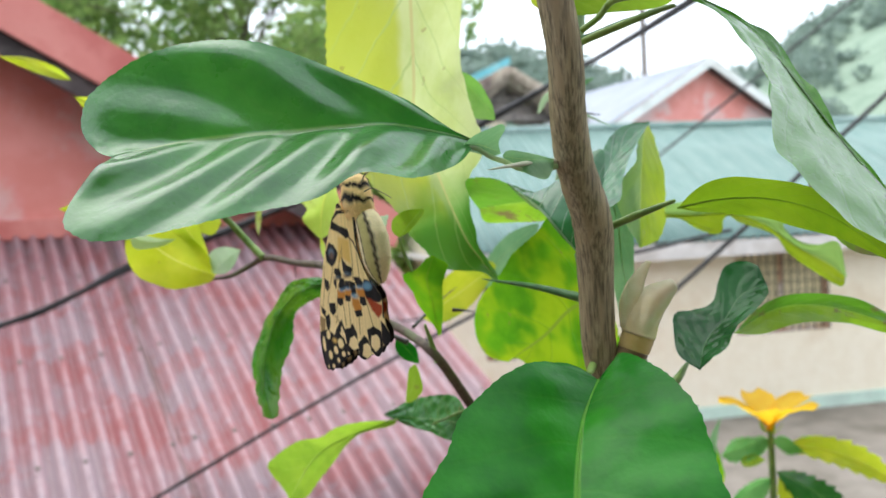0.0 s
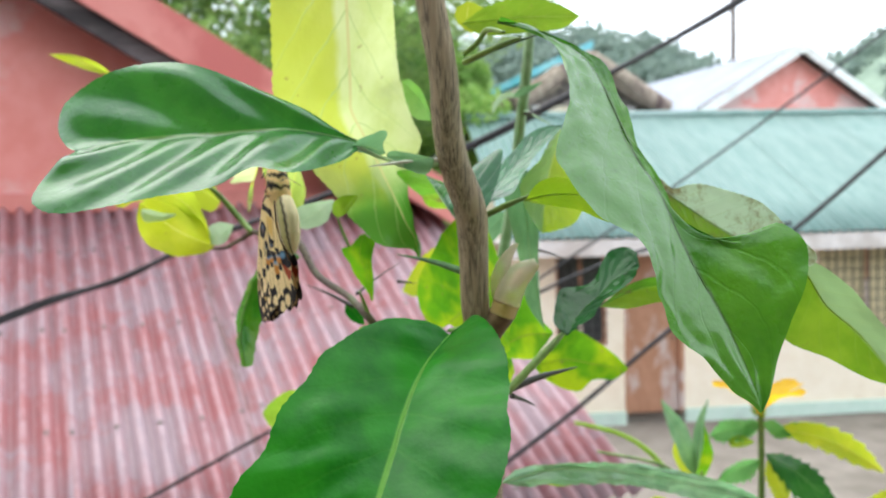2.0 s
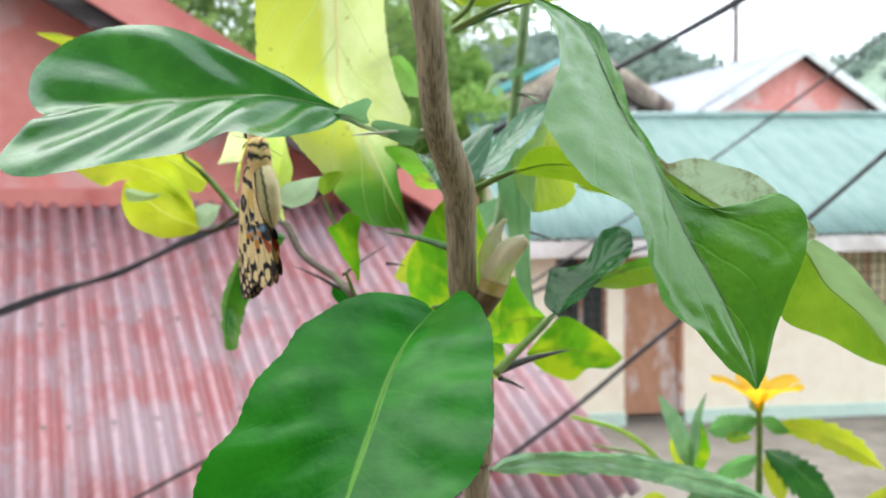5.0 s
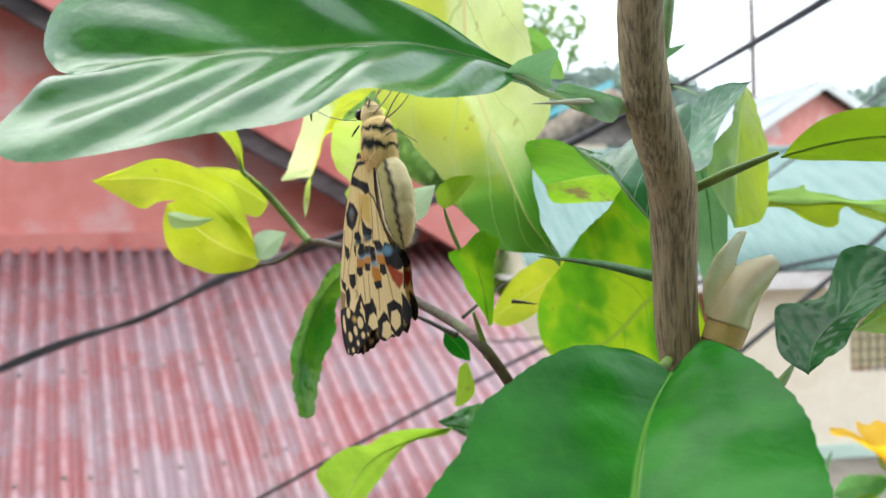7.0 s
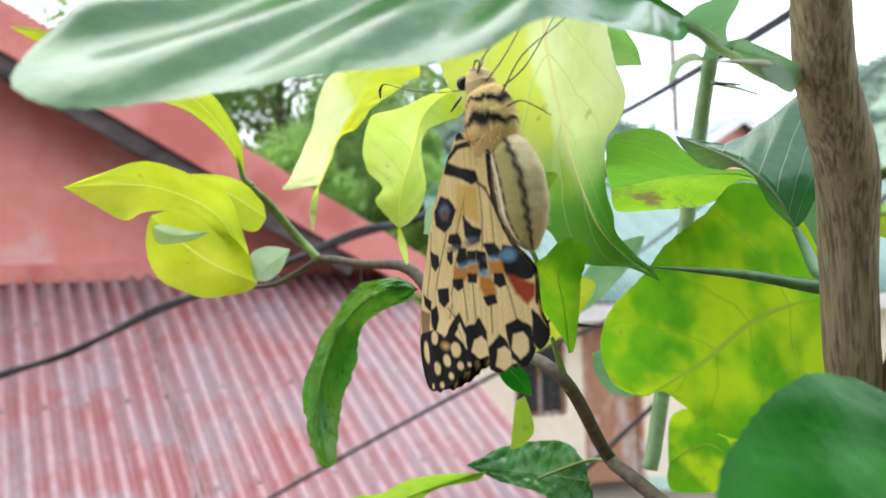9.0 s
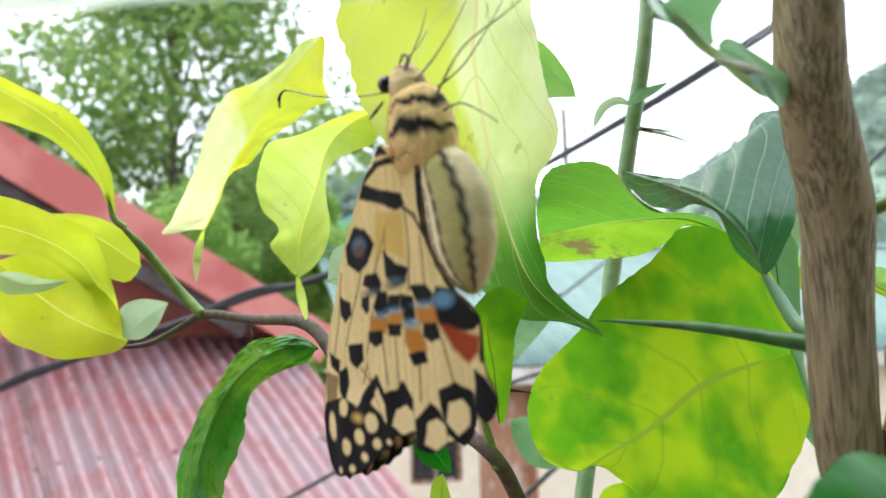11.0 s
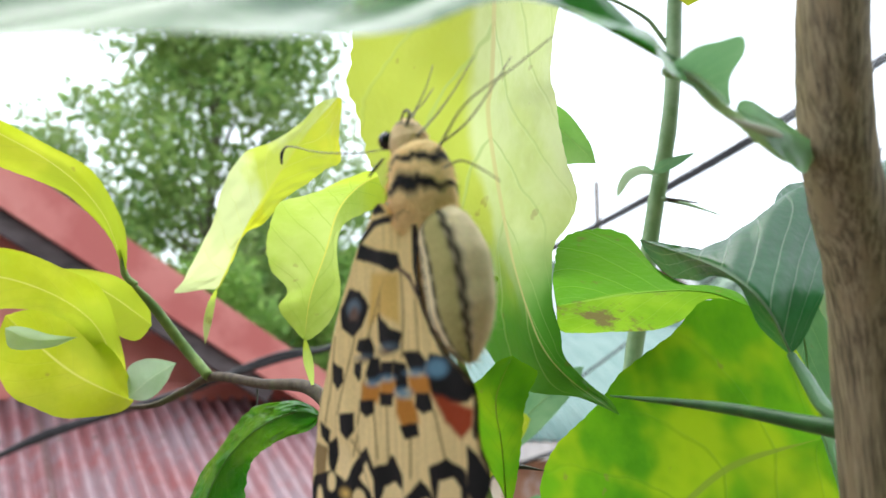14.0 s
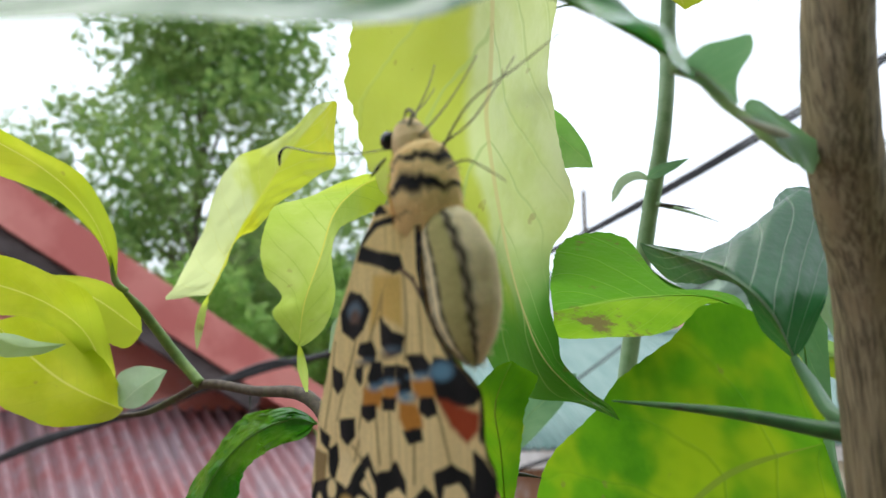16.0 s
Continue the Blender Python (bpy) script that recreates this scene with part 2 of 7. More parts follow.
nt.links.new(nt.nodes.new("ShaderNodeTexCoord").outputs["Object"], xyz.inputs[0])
# shading of the waves put into the colour: crests paler, troughs darker
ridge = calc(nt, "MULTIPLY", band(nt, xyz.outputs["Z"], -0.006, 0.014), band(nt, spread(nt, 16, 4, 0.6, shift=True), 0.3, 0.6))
# lap edge: rust, darkened to hold the joint's shadow line too
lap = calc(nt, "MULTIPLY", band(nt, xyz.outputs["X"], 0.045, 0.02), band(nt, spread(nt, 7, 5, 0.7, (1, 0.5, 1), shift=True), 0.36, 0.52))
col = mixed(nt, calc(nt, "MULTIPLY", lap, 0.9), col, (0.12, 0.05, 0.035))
trough_shade = calc(nt, "MULTIPLY", band(nt, xyz.outputs["Z"], -0.004, -0.018), band(nt, spread(nt, 5, 5, 0.65, shift=True), 0.25, 0.6))
col = mixed(nt, calc(nt, "MULTIPLY", trough_shade, 0.42), col, (0.17, 0.1, 0.105))
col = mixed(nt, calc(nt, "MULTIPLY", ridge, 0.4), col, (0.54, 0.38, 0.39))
col = mixed(nt, calc(nt, "MULTIPLY", band(nt, spread(nt, 75, 5, 0.7, (1, 0.2, 1), shift=True), 0.58, 0.68), 0.5), col, (0.15, 0.07, 0.07))
col = mixed(nt, calc(nt, "MULTIPLY", band(nt, spread(nt, 58, 5, 0.7, (1, 0.3, 1), shift=True), 0.6, 0.68), 0.6), col, (0.55, 0.42, 0.43))
nt.links.new(col, p.inputs["Base Color"])
p.inputs["Roughness"].default_value = 0.5
bumped(nt, p, spread(nt, 40, 5), 0.25, 0.002)
wall_red = surface("wall_red", (0.74, 0.25, 0.21), (0.79, 0.3, 0.26), 6, 0.5, (0.74, 0.46, 0.44), 1.9, 0.2, 0.003)
trim_red = surface("trim_red", (0.66, 0.22, 0.19), (0.71, 0.27, 0.23), 8, 0.55, (0.54, 0.14, 0.12), 2, 0.15, 0.002)
weathered = surface("weathered", (0.2, 0.17, 0.155), (0.29, 0.25, 0.225), 14, 0.85, (0.13, 0.11, 0.1), 3, 0.4, 0.003, stretch=(1, 1, 0.2))
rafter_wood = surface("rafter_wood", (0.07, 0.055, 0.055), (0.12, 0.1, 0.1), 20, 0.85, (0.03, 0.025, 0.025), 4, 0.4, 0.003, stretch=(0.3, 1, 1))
# near-black soffit wood, with the shade under the eaves in its colour
shaded_wood = surface("shaded_wood", (0.02, 0.014, 0.014), (0.035, 0.022, 0.02), 14, 0.8, (0.04, 0.03, 0.03), 3, 0.3, 0.003)
roof_green = surface("roof_green", (0.13, 0.235, 0.205), (0.18, 0.28, 0.25), 5, 0.5, (0.23, 0.325, 0.3), 0.8, 0.15, 0.003, stretch=(1, 0.3, 1), vary=0.08)
cream_wall = surface("cream_wall", (0.78, 0.7, 0.54), (0.82, 0.75, 0.6), 5, 0.85, (0.72, 0.62, 0.46), 0.9, 0.2, 0.004)
mint_paint = surface("mint_paint", (0.5, 0.66, 0.55), (0.56, 0.7, 0.6), 6, 0.8, (0.44, 0.56, 0.48), 1.2, 0.2, 0.003)
door_wood = surface("door_wood", (0.36, 0.18, 0.1), (0.42, 0.22, 0.13), 12, 0.6, (0.5, 0.42, 0.38), 3.0, 0.3, 0.003, stretch=(1, 1, 0.5))
iron = surface("iron", (0.025, 0.025, 0.028), (0.05, 0.045, 0.045), 40, 0.6, None, None, 0.2, 0.001)
fascia_grey = surface("fascia_grey", (0.6, 0.57, 0.54), (0.68, 0.65, 0.62), 8, 0.75, (0.5, 0.46, 0.42), 1.5, 0.2, 0.002)
zinc = surface("zinc", (0.33, 0.36, 0.41), (0.38, 0.41, 0.46), 4, 0.5, (0.29, 0.32, 0.37), 0.7, 0.15, 0.003, stretch=(1, 0.3, 1))
white_paint = surface("white_paint", (0.76, 0.76, 0.74), (0.82, 0.82, 0.8), 8, 0.6, (0.66, 0.65, 0.62), 1.5, 0.15, 0.002)
thatch = surface("thatch", (0.28, 0.22, 0.17), (0.46, 0.38, 0.3), 14, 0.95, (0.14, 0.1, 0.09), 2.5, 1.0, 0.03, stretch=(1, 1, 0.3))
aqua = surface("aqua", (0.12, 0.5, 0.58), (0.18, 0.56, 0.64), 3, 0.5, (0.3, 0.6, 0.64), 0.8, 0.1, 0.003)
concrete = surface("concrete", (0.21, 0.185, 0.15), (0.26, 0.23, 0.19), 3, 0.9, (0.15, 0.13, 0.1), 0.5, 0.4, 0.01)
soil = surface("soil", (0.12, 0.085, 0.055), (0.18, 0.13, 0.085), 18, 0.95, (0.08, 0.06, 0.04), 3, 0.8, 0.02)
grass_far = surface("grass_far", (0.06, 0.12, 0.03), (0.1, 0.16, 0.05), 0.4, 0.95, (0.05, 0.09, 0.03), 0.06, 0.5, 0.05)
# distance haze mixed into the slope's greens
hazy_grass = surface("hazy_grass", (0.2, 0.28, 0.2), (0.26, 0.34, 0.25), 0.4, 0.95, (0.18, 0.25, 0.18), 0.06, 0.5, 0.05)
cable_black = surface("cable_black", (0.02, 0.02, 0.022), (0.035, 0.035, 0.04), 60, 0.5, None, None, 0.1, 0.0005)
# kept dark so the added unseen wall reflects little into the leaves
block_wall_timber = surface("block_wall_timber", (0.13, 0.1, 0.075), (0.19, 0.15, 0.11), 14, 0.8, (0.1, 0.075, 0.06), 2.0, 0.4, 0.004, stretch=(1, 1, 0.15))
tree_bark = surface("tree_bark", (0.12, 0.1, 0.08), (0.2, 0.17, 0.13), 12, 0.9, (0.08, 0.07, 0.05), 2, 0.8, 0.02)


def foliage(name, a, b, c):
    m, nt, p = shader(name)
    geo = nt.nodes.new("ShaderNodeNewGeometry")
    ramp = mixed(nt, geo.outputs["Random Per Island"], a, b)
    ramp = mixed(nt, band(nt, spread(nt, 0.7, 3), 0.45, 0.65), ramp, c)
    nt.links.new(ramp, p.inputs["Base Color"])
    p.inputs["Roughness"].default_value = 0.55
    tr = nt.nodes.new("ShaderNodeBsdfTranslucent")
    nt.links.new(ramp, tr.inputs["Color"])
    mx = nt.nodes.new("ShaderNodeMixShader")
    mx.inputs["Fac"].default_value = 0.5
    nt.links.new(p.outputs[0], mx.inputs[1])
    nt.links.new(tr.outputs[0], mx.inputs[2])
    nt.links.new(mx.outputs[0], nt.nodes["Material Output"].inputs["Surface"])
    return m


tree_leaf = foliage("tree_leaf", (0.13, 0.27, 0.07), (0.36, 0.5, 0.15), (0.3, 0.41, 0.13))
bush_leaf = foliage("bush_leaf", (0.18, 0.38, 0.06), (0.5, 0.68, 0.2), (0.27, 0.46, 0.12))
# pale greyed greens: the haze over far woods is in the colour
hazy_leaf = foliage("hazy_leaf", (0.22, 0.3, 0.25), (0.33, 0.41, 0.34), (0.22, 0.3, 0.26))


# ---- mesh helpers ----
def mesh_of(bm, name, smooth=False, closed=True):
    me = bpy.data.meshes.new(name)
    if closed:
        bmesh.ops.recalc_face_normals(bm, faces=bm.faces)
    bm.to_mesh(me)
    bm.free()
    for f in me.polygons:
        f.use_smooth = smooth
    return me


def part(name, bm, material, parent, label="", smooth=False):
    me = bm if isinstance(bm, bpy.types.Mesh) else mesh_of(bm, name, smooth)
    if not me.materials:
        me.materials.append(material)
    ob = new(name, me)
    ob.parent = parent
    if label:
        ob["label"] = label
    return ob


def thing(name, m, label, category, group="", kind=""):
    ob = new(name)
    ob.empty_display_size = 0.02
    ob.matrix_world = m
    return tagged(ob, label, category, group, kind)


def box(lo, hi, bevel=0.0, bm=None):
    own = bm is None
    bm = bm or bmesh.new()
    c, d = (Vector(lo) + Vector(hi)) / 2, Vector(hi) - Vector(lo)
    made = bmesh.ops.create_cube(bm, size=1, matrix=Matrix.Translation(c) @ Matrix.Diagonal((*d, 1)))
    if bevel and own:
        bmesh.ops.bevel(bm, geom=bm.edges[:], offset=bevel, segments=2, affect="EDGES", profile=0.5)
    return bm


def prism(points, offset):
    """A slab: a flat outline pushed along offset."""
    bm = bmesh.new()
    f = bm.faces.new([bm.verts.new(p) for p in points])
    ext = bmesh.ops.extrude_face_region(bm, geom=[f])
    bmesh.ops.translate(bm, verts=[v for v in ext["geom"] if isinstance(v, bmesh.types.BMVert)], vec=offset)
    return bm


def smooth_path(points, radii, steps):
    """Catmull-Rom through the points, with radii."""
    pts = [Vector(p) for p in points]
    out = []
    for i in range(len(pts) - 1):
        a, b, c, d = pts[max(i - 1, 0)], pts[i], pts[i + 1], pts[min(i + 2, len(pts) - 1)]
        for k in range(steps + (i == len(pts) - 2)):
            t = k / steps
            p = 0.5 * (2 * b + (c - a) * t + (2 * a - 5 * b + 4 * c - d) * t * t + (3 * b - a - 3 * c + d) * t ** 3)
            out.append((p, radii[i] * (1 - t) + radii[i + 1] * t))
    return out


def tube(points, radii, sides=12, steps=6, knob=0.0, bm=None, caps=True):
    bm = bm or bmesh.new()
    path = smooth_path(points, radii, steps)
    rings, ref = [], Vector((0.3, 0.9, 0.2)).normalized()
    for i, (p, r) in enumerate(path):
        t = (path[min(i + 1, len(path) - 1)][0] - path[max(i - 1, 0)][0]).normalized()
        x = (ref - t * ref.dot(t)).normalized()
        y = t.cross(x)
        ref = x
        ring = []
        for k in range(sides):
            a = 2 * math.pi * k / sides
            w = r * (1 + knob * noise.noise((p + (x * math.cos(a) + y * math.sin(a)) * r) * (0.6 / max(r, 1e-5))))
            ring.append(bm.verts.new(p + (x * math.cos(a) + y * math.sin(a)) * w))
        rings.append(ring)
    for a, b in zip(rings, rings[1:]):
        for k in range(sides):
            bm.faces.new((a[k], a[(k + 1) % sides], b[(k + 1) % sides], b[k]))
    if caps:
        bm.faces.new(rings[0][::-1])
        bm.faces.new(rings[-1])
    return bm


def limb(name, parent, points, radii, material):
    return part(name, tube(points, radii, 20, 8, 0.04 if name == "trunk" else 0.07), material, parent, smooth=True)


def thorn(parent, base, tip, radius, material):
    b, t = Vector(base), Vector(tip)
    mid = b.lerp(t, 0.5) + Vector((0, 0, 0.02 * (t - b).length))
    return part("thorn", tube([b, b.lerp(mid, 0.3), mid, t], [radius * 1.25, radius, radius * 0.7, radius * 0.08], 10, 5), material, parent, smooth=True)


def curve_through(points):
    """A smooth curve through the points, by the share of its length."""
    pts = [p for p, _ in smooth_path(points, [0] * len(points), 8)]
    run = [0.0]
    for a, b in zip(pts, pts[1:]):
        run.append(run[-1] + (b - a).length)

    def at(s):
        x = s * run[-1]
        k = max(0, min(int(np.searchsorted(run, x)) - 1, len(pts) - 2))
        d = run[k + 1] - run[k]
        return pts[k].lerp(pts[k + 1], min(1.0, max(0.0, (x - run[k]) / d if d > 0 else 0)))
    return at


def leaf(parent, rib, left, right, material, quilt=0.3, cup=0.02, wavy=1.0, teeth=0.014, rows=46, cols=10, lanes=8.5, slant=0.24, lanes_left=None, crumple=0.0, ragged=0.03, notches=30, name="leaf", ribbed=True, billow=False):
    """A blade between three curves from base to tip: the midrib and both edges. quilt: how far the blade swells between its side veins."""
    rib = [Vector(p) for p in rib]
    mid, sides = curve_through(rib), []
    for edge in (left, right):
        sides.append(curve_through([rib[0], *[Vector(p) for p in edge], rib[-1]]))
    size = sum((b - a).length for a, b in zip(rib, rib[1:]))
    seed = rib[0].x * 913 + rib[0].z * 517 + rib[-1].y * 311
    face = (sides[1](0.5) - sides[0](0.5)).cross(mid(0.6) - mid(0.4)).normalized()
    face = face if face.y < 0 or (abs(face.y) < 0.2 and face.z > 0) else -face
    bm = bmesh.new()
    uv, uv2 = bm.loops.layers.uv.new("blade"), bm.loops.layers.uv.new("lanes")
    grid, marks = [], {}
    for i in range(rows + 1):
        s = i / rows
        c = mid(s)
        line = []
        for j in range(-cols, cols + 1):
            v = j / cols
            a = abs(v)
            e = sides[0 if v < 0 else 1](s) - c
            w = min(1.0, e.length / (0.16 * size))
            grow = 1 + (teeth * ((s * notches) % 1.0 - 0.5) + ragged * noise.noise((s * 7 + seed, 1.5 if v > 0 else -1.5, seed))) * a ** 4
            p = c + e * (a * grow)
            lane = (s - slant * a) * (lanes_left if lanes_left and v < 0 else lanes)
            puff = (math.sin(math.pi * lane) ** 2 if billow else abs(math.sin(math.pi * lane)) ** 0.7) * a ** 0.6 * (1 - a ** 3) * w
            wave = math.sin(2 * math.pi * (2.3 * s + seed + (0.35 if v < 0 else 0))) * a ** 2 * w
            p += face * (size * (0.012 * quilt * puff + 0.010 * wavy * wave + cup * a ** 1.5 * w + 0.012 * noise.noise((s * 4, v * 1.6, seed)) * (0.3 + a)))
            if crumple:
                p += face * (size * crumple * (noise.noise((s * 15, v * 2.6, seed)) + 0.5 * noise.noise((s * 31, v * 5, seed))) * (0.4 + a))
            vert = bm.verts.new(p)
            marks[vert] = (s, v)
            line.append(vert)
        grid.append(line)
    for i in range(rows):
        for j in range(2 * cols):
            f = bm.faces.new((grid[i][j], grid[i][j + 1], grid[i + 1][j + 1], grid[i + 1][j]))
            for loop in f.loops:
                loop[uv].uv = marks[loop.vert]
                s, v = marks[loop.vert]
                loop[uv2].uv = ((s - slant * abs(v)) * (lanes_left if lanes_left and j < cols else lanes) + 20.5, 0.0)
    bmesh.ops.remove_doubles(bm, verts=bm.verts, dist=size * 1e-4)
    bm.normal_update()
    if sum((f.normal.dot(face) for f in bm.faces), 0.0) < 0:
        bmesh.ops.reverse_faces(bm, faces=bm.faces[:])
    ob = part(name, mesh_of(bm, name, True, False), material, parent)
    if ribbed:
        pts = [mid(k / 8 * 0.96) for k in range(9)]
        part("midrib", tube(pts, [min(size * 0.0045, 0.0004) * (1 - 0.11 * k) for k in range(9)], 8, 2), material, ob, smooth=True)
    return ob


def corrugated(width, length, pitch, depth, lap=0.0, samples=8):
    """A wavy sheet in x (across) and y (up the slope), with its waves in z."""
    bm = bmesh.new()
    n = int(round(width / pitch)) * samples
    rows = []
    for y in (0.0, length * 0.25, length * 0.5, length * 0.75, length):
        rows.append([bm.verts.new((width * k / n, y, depth * math.cos(2 * math.pi * k / samples) + 0.004 * noise.noise((k * 0.05, y * 2, width)))) for k in range(n + 1)])
    for a, b in zip(rows, rows[1:]):
        for k in range(n):
            bm.faces.new((a[k], a[k + 1], b[k + 1], b[k]))
    ext = bmesh.ops.extrude_face_region(bm, geom=bm.faces[:])
    bmesh.ops.translate(bm, verts=[v for v in ext["geom"] if isinstance(v, bmesh.types.BMVert)], vec=(0, 0, -0.002))
    return bm


# ---- ground and terrace ----
bm = bmesh.new()
size, n = 2000.0, 24
vs = [[bm.verts.new(((i / n - 0.5) * size, (j / n - 0.5) * size + 100, 0)) for i in range(n + 1)] for j in range(n + 1)]
for j in range(n):
    for i in range(n):
        bm.faces.new((vs[j][i], vs[j][i + 1], vs[j + 1][i + 1], vs[j + 1][i]))
tagged(part("ground", bm, grass_far, None), "wide green ground of a valley village", "ground", kind="structure")
tagged(part("yard", prism([(-14, 2.5, 0.0), (26, 2.5, 0.0), (26, 40, 0.0), (-14, 40, 0.0)], (0, 0, 0.02)), concrete, None), "worn grey concrete yard between the houses", "yard", kind="structure")
tagged(part("terrace", box((-5, -5, 0), (5, 1.25, 1.5)), soil, None), "brown earth terrace on which the plants grow", "terrace", kind="structure")

# ---- unseen dark wall added behind the viewer: shuts off low sky and darkens reflections ----
part("wall", box((-7, -1.75, 1.5), (7, -1.55, 5.2)), block_wall_timber, thing("house_wall", pose(0, 0, 0), "plain dark unseen wall added to block the low sky", "wall", kind="structure"))

# ---- the green-roofed house ----
HU, HN = Vector((0.98035, 0.19725, 0)), Vector((-0.19725, 0.98035, 0))
HM = Matrix(((HU.x, HN.x, 0, -1.928), (HU.y, HN.y, 0, 9.584), (0, 0, 1, 0.02), (0, 0, 0, 1)))
house = thing("house", HM, "cream single-storey house with green corrugated roof", "house", kind="")


def wall_with_holes(x0, x1, z0, z1, holes, y0, y1):
    """Wall panels left round rectangular holes (x0, x1, z0, z1)."""
    bm = bmesh.new()
    xs = sorted({x0, x1, *[h[0] for h in holes], *[h[1] for h in holes]})
    for a, b in zip(xs, xs[1:]):
        cuts = [h for h in holes if h[0] <= a and h[1] >= b]
        z = z0
        for h in sorted(cuts, key=lambda h: h[2]):
            if h[2] > z:
                box((a, y0, z), (b, y1, h[2]), bm=bm)
            z = h[3]
        if z1 > z:
            box((a, y0, z), (b, y1, z1), bm=bm)
    bmesh.ops.remove_doubles(bm, verts=bm.verts, dist=1e-5)
    return bm


HOLES = [(2.42, 3.05, 0.98, 2.1), (3.27, 4.02, 0.12, 2.06), (5.77, 7.1, 1.04, 2.1)]
part("wall", wall_with_holes(2.15, 13, 0.16, 2.35, HOLES, 0, 0.14), cream_wall, house)
for x0, x1 in ((2.15, 3.27), (4.02, 13)):
    part("plinth", box((x0, -0.05, 0), (x1, 0.14, 0.16)), mint_paint, house, "pale mint painted plinth")
part("wall", box((2.15, 6.0, 0), (13, 6.14, 2.35)), cream_wall, house)
for x in (2.01, 13):
    part("wall", prism([(x, 0, 0), (x, 6.14, 0), (x, 6.14, 2.35), (x, 3.07, 3.9), (x, 0, 2.35)], (0.14, 0, 0)), cream_wall, house)
part("floor", box((2.15, 0.14, 0), (13, 6.0, 0.08)), concrete, house)
slope = math.atan2(1.75, 3.4)
run = math.hypot(1.75, 3.4)
sheet = mesh_of(corrugated(0.84, run, 0.12, 0.016), "roof_sheet", True)
sheet.materials.append(roof_green)
for k in range(14):
    for side in (0, 1):
        ob = part("roof_sheet", sheet, roof_green, house)
        m = pose(1.75 + 0.83 * k, -0.42, 2.32 + 0.004 * (k % 2), math.degrees(slope))
        ob.matrix_local = m if side == 0 else pose(1.75 + 0.83 * k + 0.84, 6.4, 2.32 + 0.004 * (k % 2), math.degrees(slope), 0, 180)
part("ridge_cap", tube([(1.75, 2.98, 4.08), (6, 2.98, 4.08), (13.7, 2.98, 4.08)], [0.07, 0.07, 0.07], 8, 4), roof_green, house)
part("fascia", box((1.75, -0.44, 2.1), (13.6, -0.4, 2.29), 0.006), fascia_grey, house, "weathered pale grey fascia board")
part("ceiling", box((1.75, -0.4, 2.24), (13.6, 6.3, 2.27)), fascia_grey, house)
door = part("door", box((3.33, 0.05, 0.12), (3.96, 0.09, 2.0), 0.004), door_wood, house, "brown door with worn pale patches")
part("door_handle", tube([(3.9, 0.03, 1.05), (3.9, 0.0, 1.05), (3.84, 0.0, 1.05)], [0.01, 0.01, 0.008], 8, 3), iron, door)
for a, b in (((3.27, -0.01, 0.12), (3.33, 0.12, 2.06)), ((3.96, -0.01, 0.12), (4.02, 0.12, 2.06)), ((3.33, -0.01, 2.0), (3.96, 0.12, 2.06))):
    part("door_frame", box(a, b, 0.004), door_wood, house)
glass_dark, nt, p = shader("glass_dark")
nt.links.new(mixed(nt, spread(nt, 3), (0.02, 0.025, 0.03), (0.06, 0.06, 0.06)), p.inputs["Base Color"])
p.inputs["Roughness"].default_value = 0.12
curtain = surface("curtain", (0.6, 0.52, 0.3), (0.68, 0.6, 0.38), 10, 0.9, None, None, 0.5, 0.01, stretch=(3, 1, 0.2))
for x0, x1, z0, z1 in (HOLES[0], HOLES[2]):
    win = part("window", wall_with_holes(x0, x1, z0, z1, [(x0 + 0.04, (x0 + x1) / 2 - 0.02, z0 + 0.04, z1 - 0.04), ((x0 + x1) / 2 + 0.02, x1 - 0.04, z0 + 0.04, z1 - 0.04)], 0.04, 0.09), door_wood, house)
    part("pane", box((x0 + 0.04, 0.06, z0 + 0.04), (x1 - 0.04, 0.066, z1 - 0.04)), glass_dark if x0 < 4 else curtain, win)
    bm = bmesh.new()
    for k in range(1, int((x1 - x0) / 0.11) + 1):
        box((x0 + 0.11 * k - 0.006, -0.03, z0), (x0 + 0.11 * k + 0.006, -0.018, z1), bm=bm)
    for k in range(1, int((z1 - z0) / 0.13) + 1):
        box((x0, -0.032, z0 + 0.13 * k - 0.006), (x1, -0.02, z0 + 0.13 * k + 0.006), bm=bm)
    part("grille", bm, iron, win, "dark iron window grille")

# ---- the red house with its lean-to roof ----
RX, RH = Vector((0.857, 0.515, 0)).normalized(), Vector((-0.515, 0.857, 0)).normalized()
RM = Matrix(((RX.x, RH.x, 0, -1.71), (RX.y, RH.y, 0, 3.18), (0, 0, 1, 0), (0, 0, 0, 1)))
red_house = thing("red_house", RM, "red painted house with faded corrugated lean-to roof", "house")
LEAN_RUN, LEAN_RISE = 0.8613, 0.5083
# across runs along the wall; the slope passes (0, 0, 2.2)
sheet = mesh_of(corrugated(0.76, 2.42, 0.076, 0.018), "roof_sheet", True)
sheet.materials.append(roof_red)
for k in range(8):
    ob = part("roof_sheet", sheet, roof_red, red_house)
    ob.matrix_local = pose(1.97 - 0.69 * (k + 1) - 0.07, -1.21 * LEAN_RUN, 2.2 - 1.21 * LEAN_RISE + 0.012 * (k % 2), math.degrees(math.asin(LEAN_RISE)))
nail_heads = bmesh.new()
for row in (0.12, 0.72, 1.32, 1.92, 2.34):
    for k in range(1, 10, 2):
        bmesh.ops.create_cone(nail_heads, cap_ends=True, segments=8, radius1=0.011, radius2=0.004, depth=0.008, matrix=Matrix.Translation((0.076 * k, row + 0.006 * math.sin(k * 7 + row * 9), 0.022)))
nail_heads = mesh_of(nail_heads, "roofing_nails")
